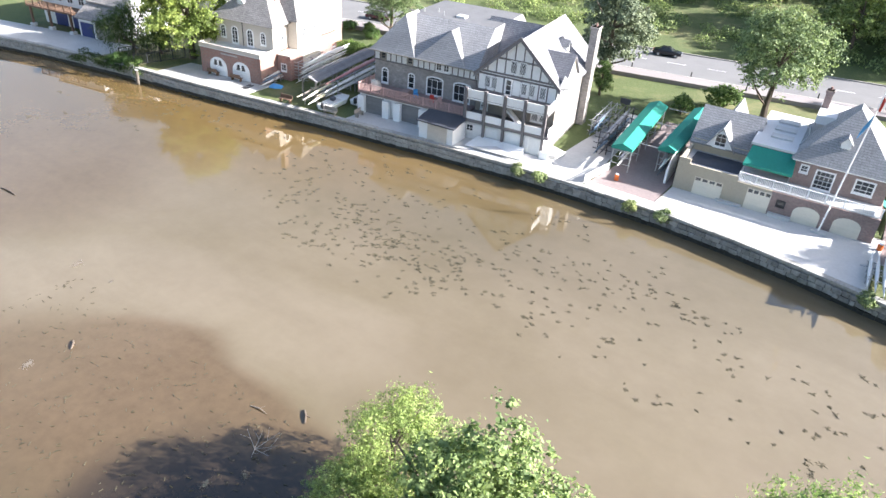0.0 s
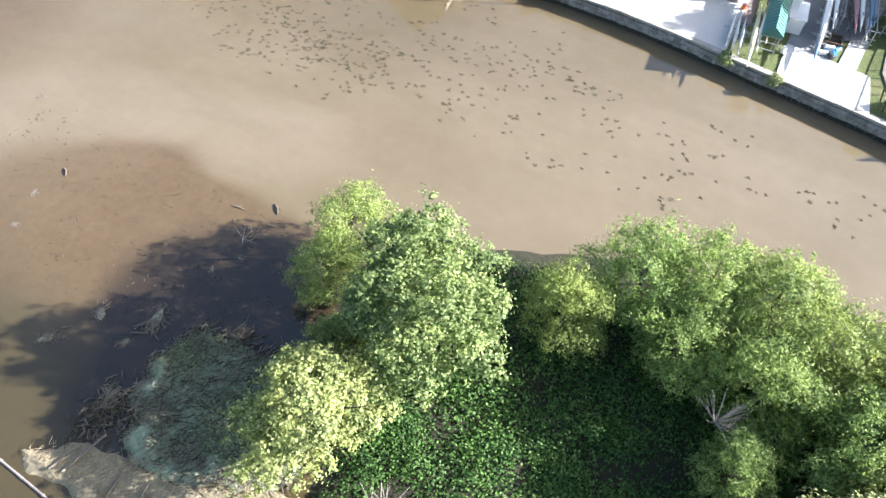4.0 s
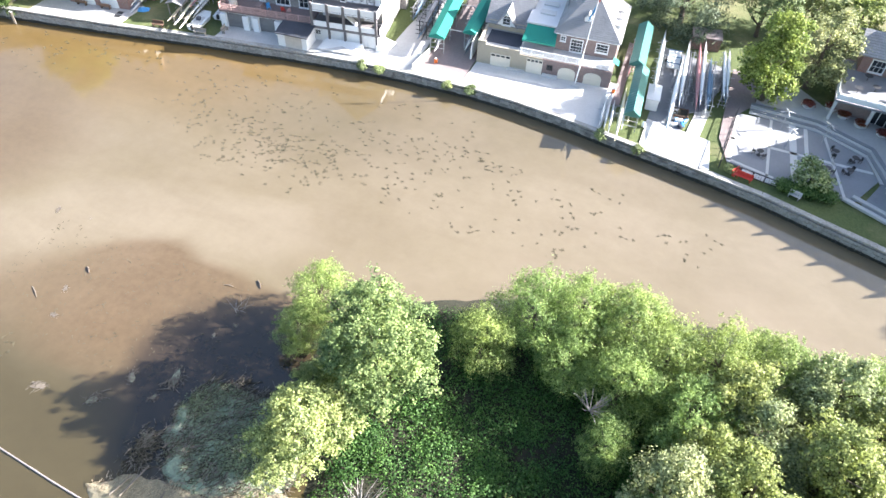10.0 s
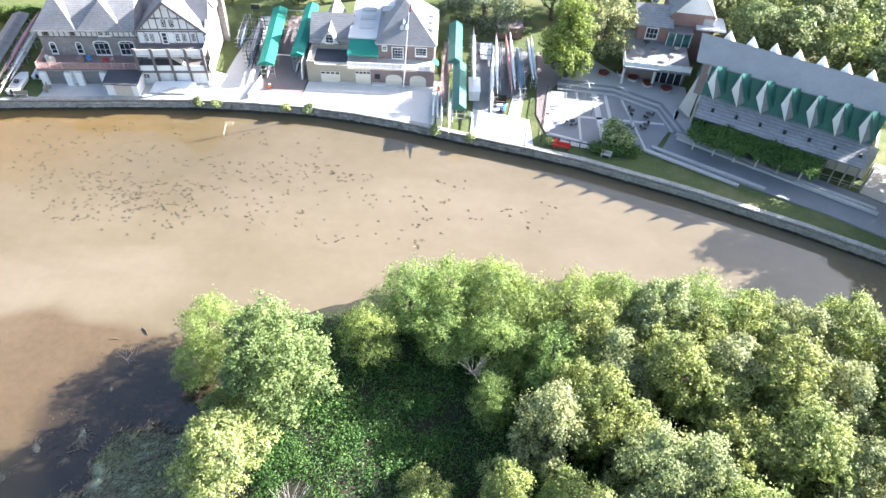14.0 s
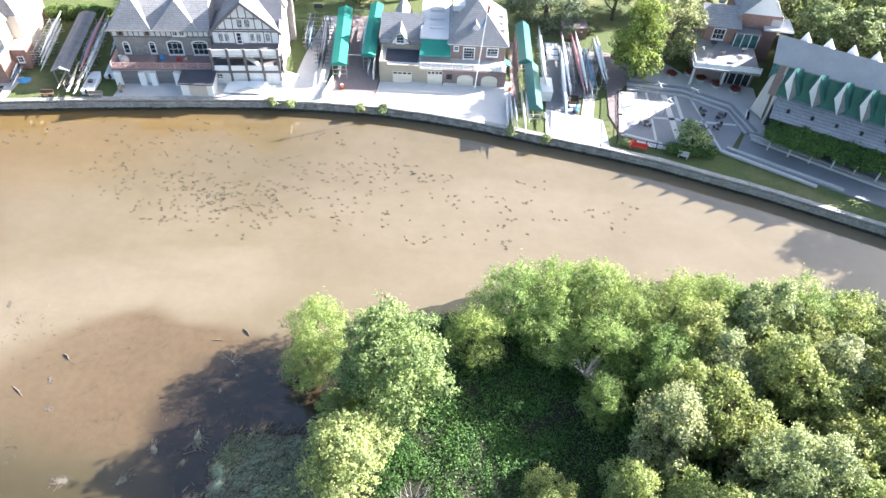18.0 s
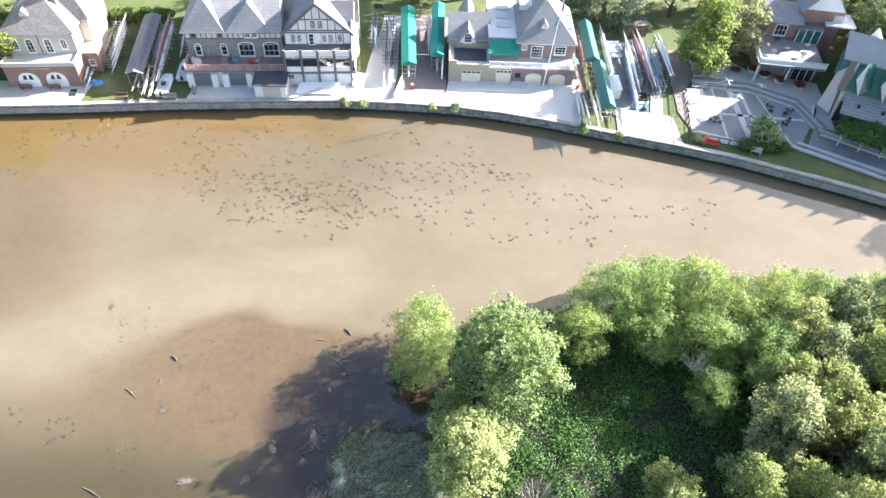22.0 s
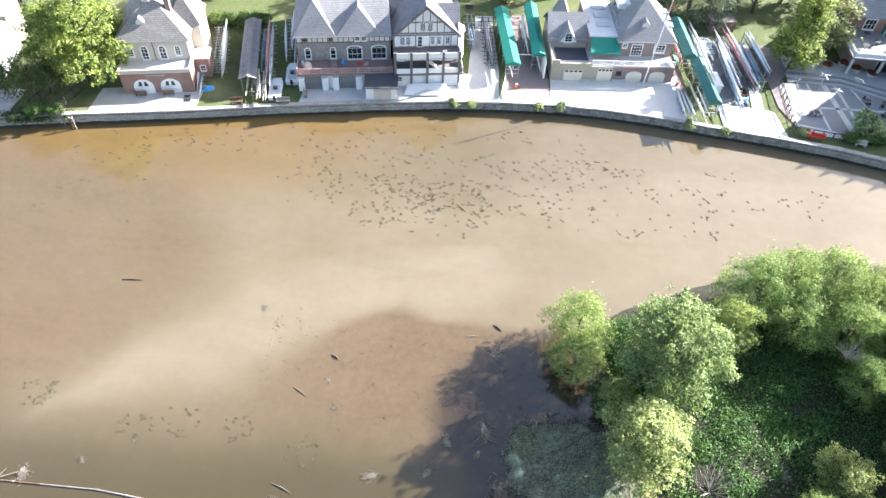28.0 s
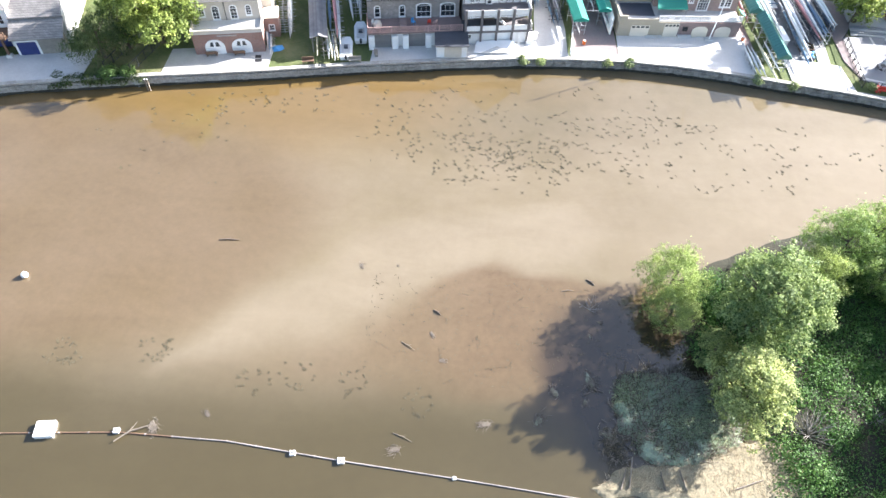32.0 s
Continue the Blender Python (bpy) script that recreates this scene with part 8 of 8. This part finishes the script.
    railing(f, (59.4, 60.6, DECK), (60.0, 72.8, DECK), 1.3, BLACKSTEEL, 0.3, 1.5, 0.03)
    railing(f, (62.0, 60.6, DECK), (66.4, 59.9, DECK), 1.0, BLACKSTEEL, 0.3, 1.5, 0.03)
    f2 = thing("lawn_fence", Matrix(), "white low wall rail beside the drive", "fence")
    railing(f2, (15.7, 63.6, DECK), (16.2, 68.4, DECK), 0.9, WHITE, 0.3, 1.2, 0.05, True)
    f3 = thing("garden_fence", Matrix(), "dark wire fence at the lawn edge", "fence")
    railing(f3, (-52.5, 52.2, DECK), (-50.5, 60, DECK), 1.5, BLACKSTEEL, 0.35, 2.0, 0.03)
    railing(f3, (-48.6, 52.0, DECK), (-46.8, 59, DECK), 1.5, BLACKSTEEL, 0.35, 2.0, 0.03)
    s = thing("notice_board", frame_of(9.2, 88, DECK, 8), "dark notice board on two posts", "sign")
    part("board", Shape().box(-0.7, 0.7, -0.05, 0.05, 0.7, 1.5), ROOFTAR, s)
    for x in (-0.6, 0.6):
        part("post", Shape().box(x - 0.05, x + 0.05, -0.05, 0.05, 0, 0.8), TIMBER, s)
    ld = thing("wall_ladder", frame_of(-48.0, bank_y(-48.0) - 0.2, 0, 9), "grey steel ladder hung on the river wall", "ladder")
    for sx in (-0.25, 0.25):
        part("stile", Shape().tube((sx, 0, -0.2), (sx, 0, DECK + 0.5), 0.04, 0.04, 6), STEEL, ld)
    for k in range(6):
        part("rung", Shape().tube((-0.25, 0, 0.1 + 0.32 * k), (0.25, 0, 0.1 + 0.32 * k), 0.025, 0.025, 6), STEEL, ld)
    # street lamps, poles, cars
    for s_ in (-38, -12, 14, 40, 66):
        x, y = road_point(s_, -8.8)
        p = thing("street_lamp", frame_of(x, y, 2.6, 0), "black old-style street lamp beside the road", "street lamp", "street lamps")
        part("pole", Shape().lathe(0, 0, [(0.16, 0), (0.09, 0.5), (0.06, 3.4), (0.09, 3.5)], 8), BLACKSTEEL, p)
        part("lantern", Shape().lathe(0, 0, [(0.12, 3.5), (0.24, 3.75), (0.2, 4.1), (0.04, 4.3)], 8), GLASS, p)
    for s_ in range(9):
        x, y = road_point(-30 + 9 * s_, -6.2)
        b = thing("bollard", frame_of(x, y, 2.4, 0), "short dark bollard at the kerb", "bollard", "bollards")
        part("bollard_body", Shape().lathe(0, 0, [(0.12, 0), (0.1, 0.7), (0.13, 0.78), (0.05, 0.92)], 8), BLACKSTEEL, b)
        part("bollard_base", Shape().lathe(0, 0, [(0.18, 0), (0.16, 0.08)], 8), BLACKSTEEL, b)

    def car(x, y, zz, turn, paint, label):
        c = thing("car", frame_of(x, y, zz, turn), label, "car")
        body = [(-2.3, 0.35), (2.3, 0.35), (2.35, 0.75), (1.5, 0.92), (-2.0, 0.95), (-2.35, 0.8)]
        part("body", Shape().upright(body, -0.88, 0.88), paint, c, bevel=0.07)
        part("cabin", Shape().add([(-1.7, -0.8, 0.94), (1.15, -0.8, 0.92), (1.15, 0.8, 0.92), (-1.7, 0.8, 0.94), (-0.95, -0.62, 1.42), (0.35, -0.62, 1.42), (0.35, 0.62, 1.42), (-0.95, 0.62, 1.42)],
             [(0, 1, 5, 4), (1, 2, 6, 5), (2, 3, 7, 6), (3, 0, 4, 7), (4, 5, 6, 7), (3, 2, 1, 0)]), GLASS, c)
        part("roof_panel", Shape().box(-0.95, 0.35, -0.62, 0.62, 1.41, 1.46), paint, c)
        for sx in (-1.4, 1.42):
            for sy in (-1, 1):
                w = part("wheel", Shape().tube((sx, sy * 0.7, 0.32), (sx, sy * 0.9, 0.32), 0.32, 0.32, 14), RUBBER, c)
                part("rim", Shape().tube((sx, sy * 0.9, 0.32), (sx, sy * 0.915, 0.32), 0.2, 0.18, 10), STEEL, w)
        for sy in (-0.65, 0.65):
            part("headlight", Shape().box(2.3, 2.37, sy - 0.2, sy + 0.2, 0.6, 0.74), WHITE, c)
            part("tail_light", Shape().box(-2.37, -2.3, sy - 0.2, sy + 0.2, 0.66, 0.8), REDPAINT, c)
    car(4.2, 115.6, 2.45, 15.5, CARBLACK, "black sedan on the sunlit road")
    car(-41.5, 95.4, 2.45, 15.5, CARRED, "dark red car parked behind the boathouse")


plaza()
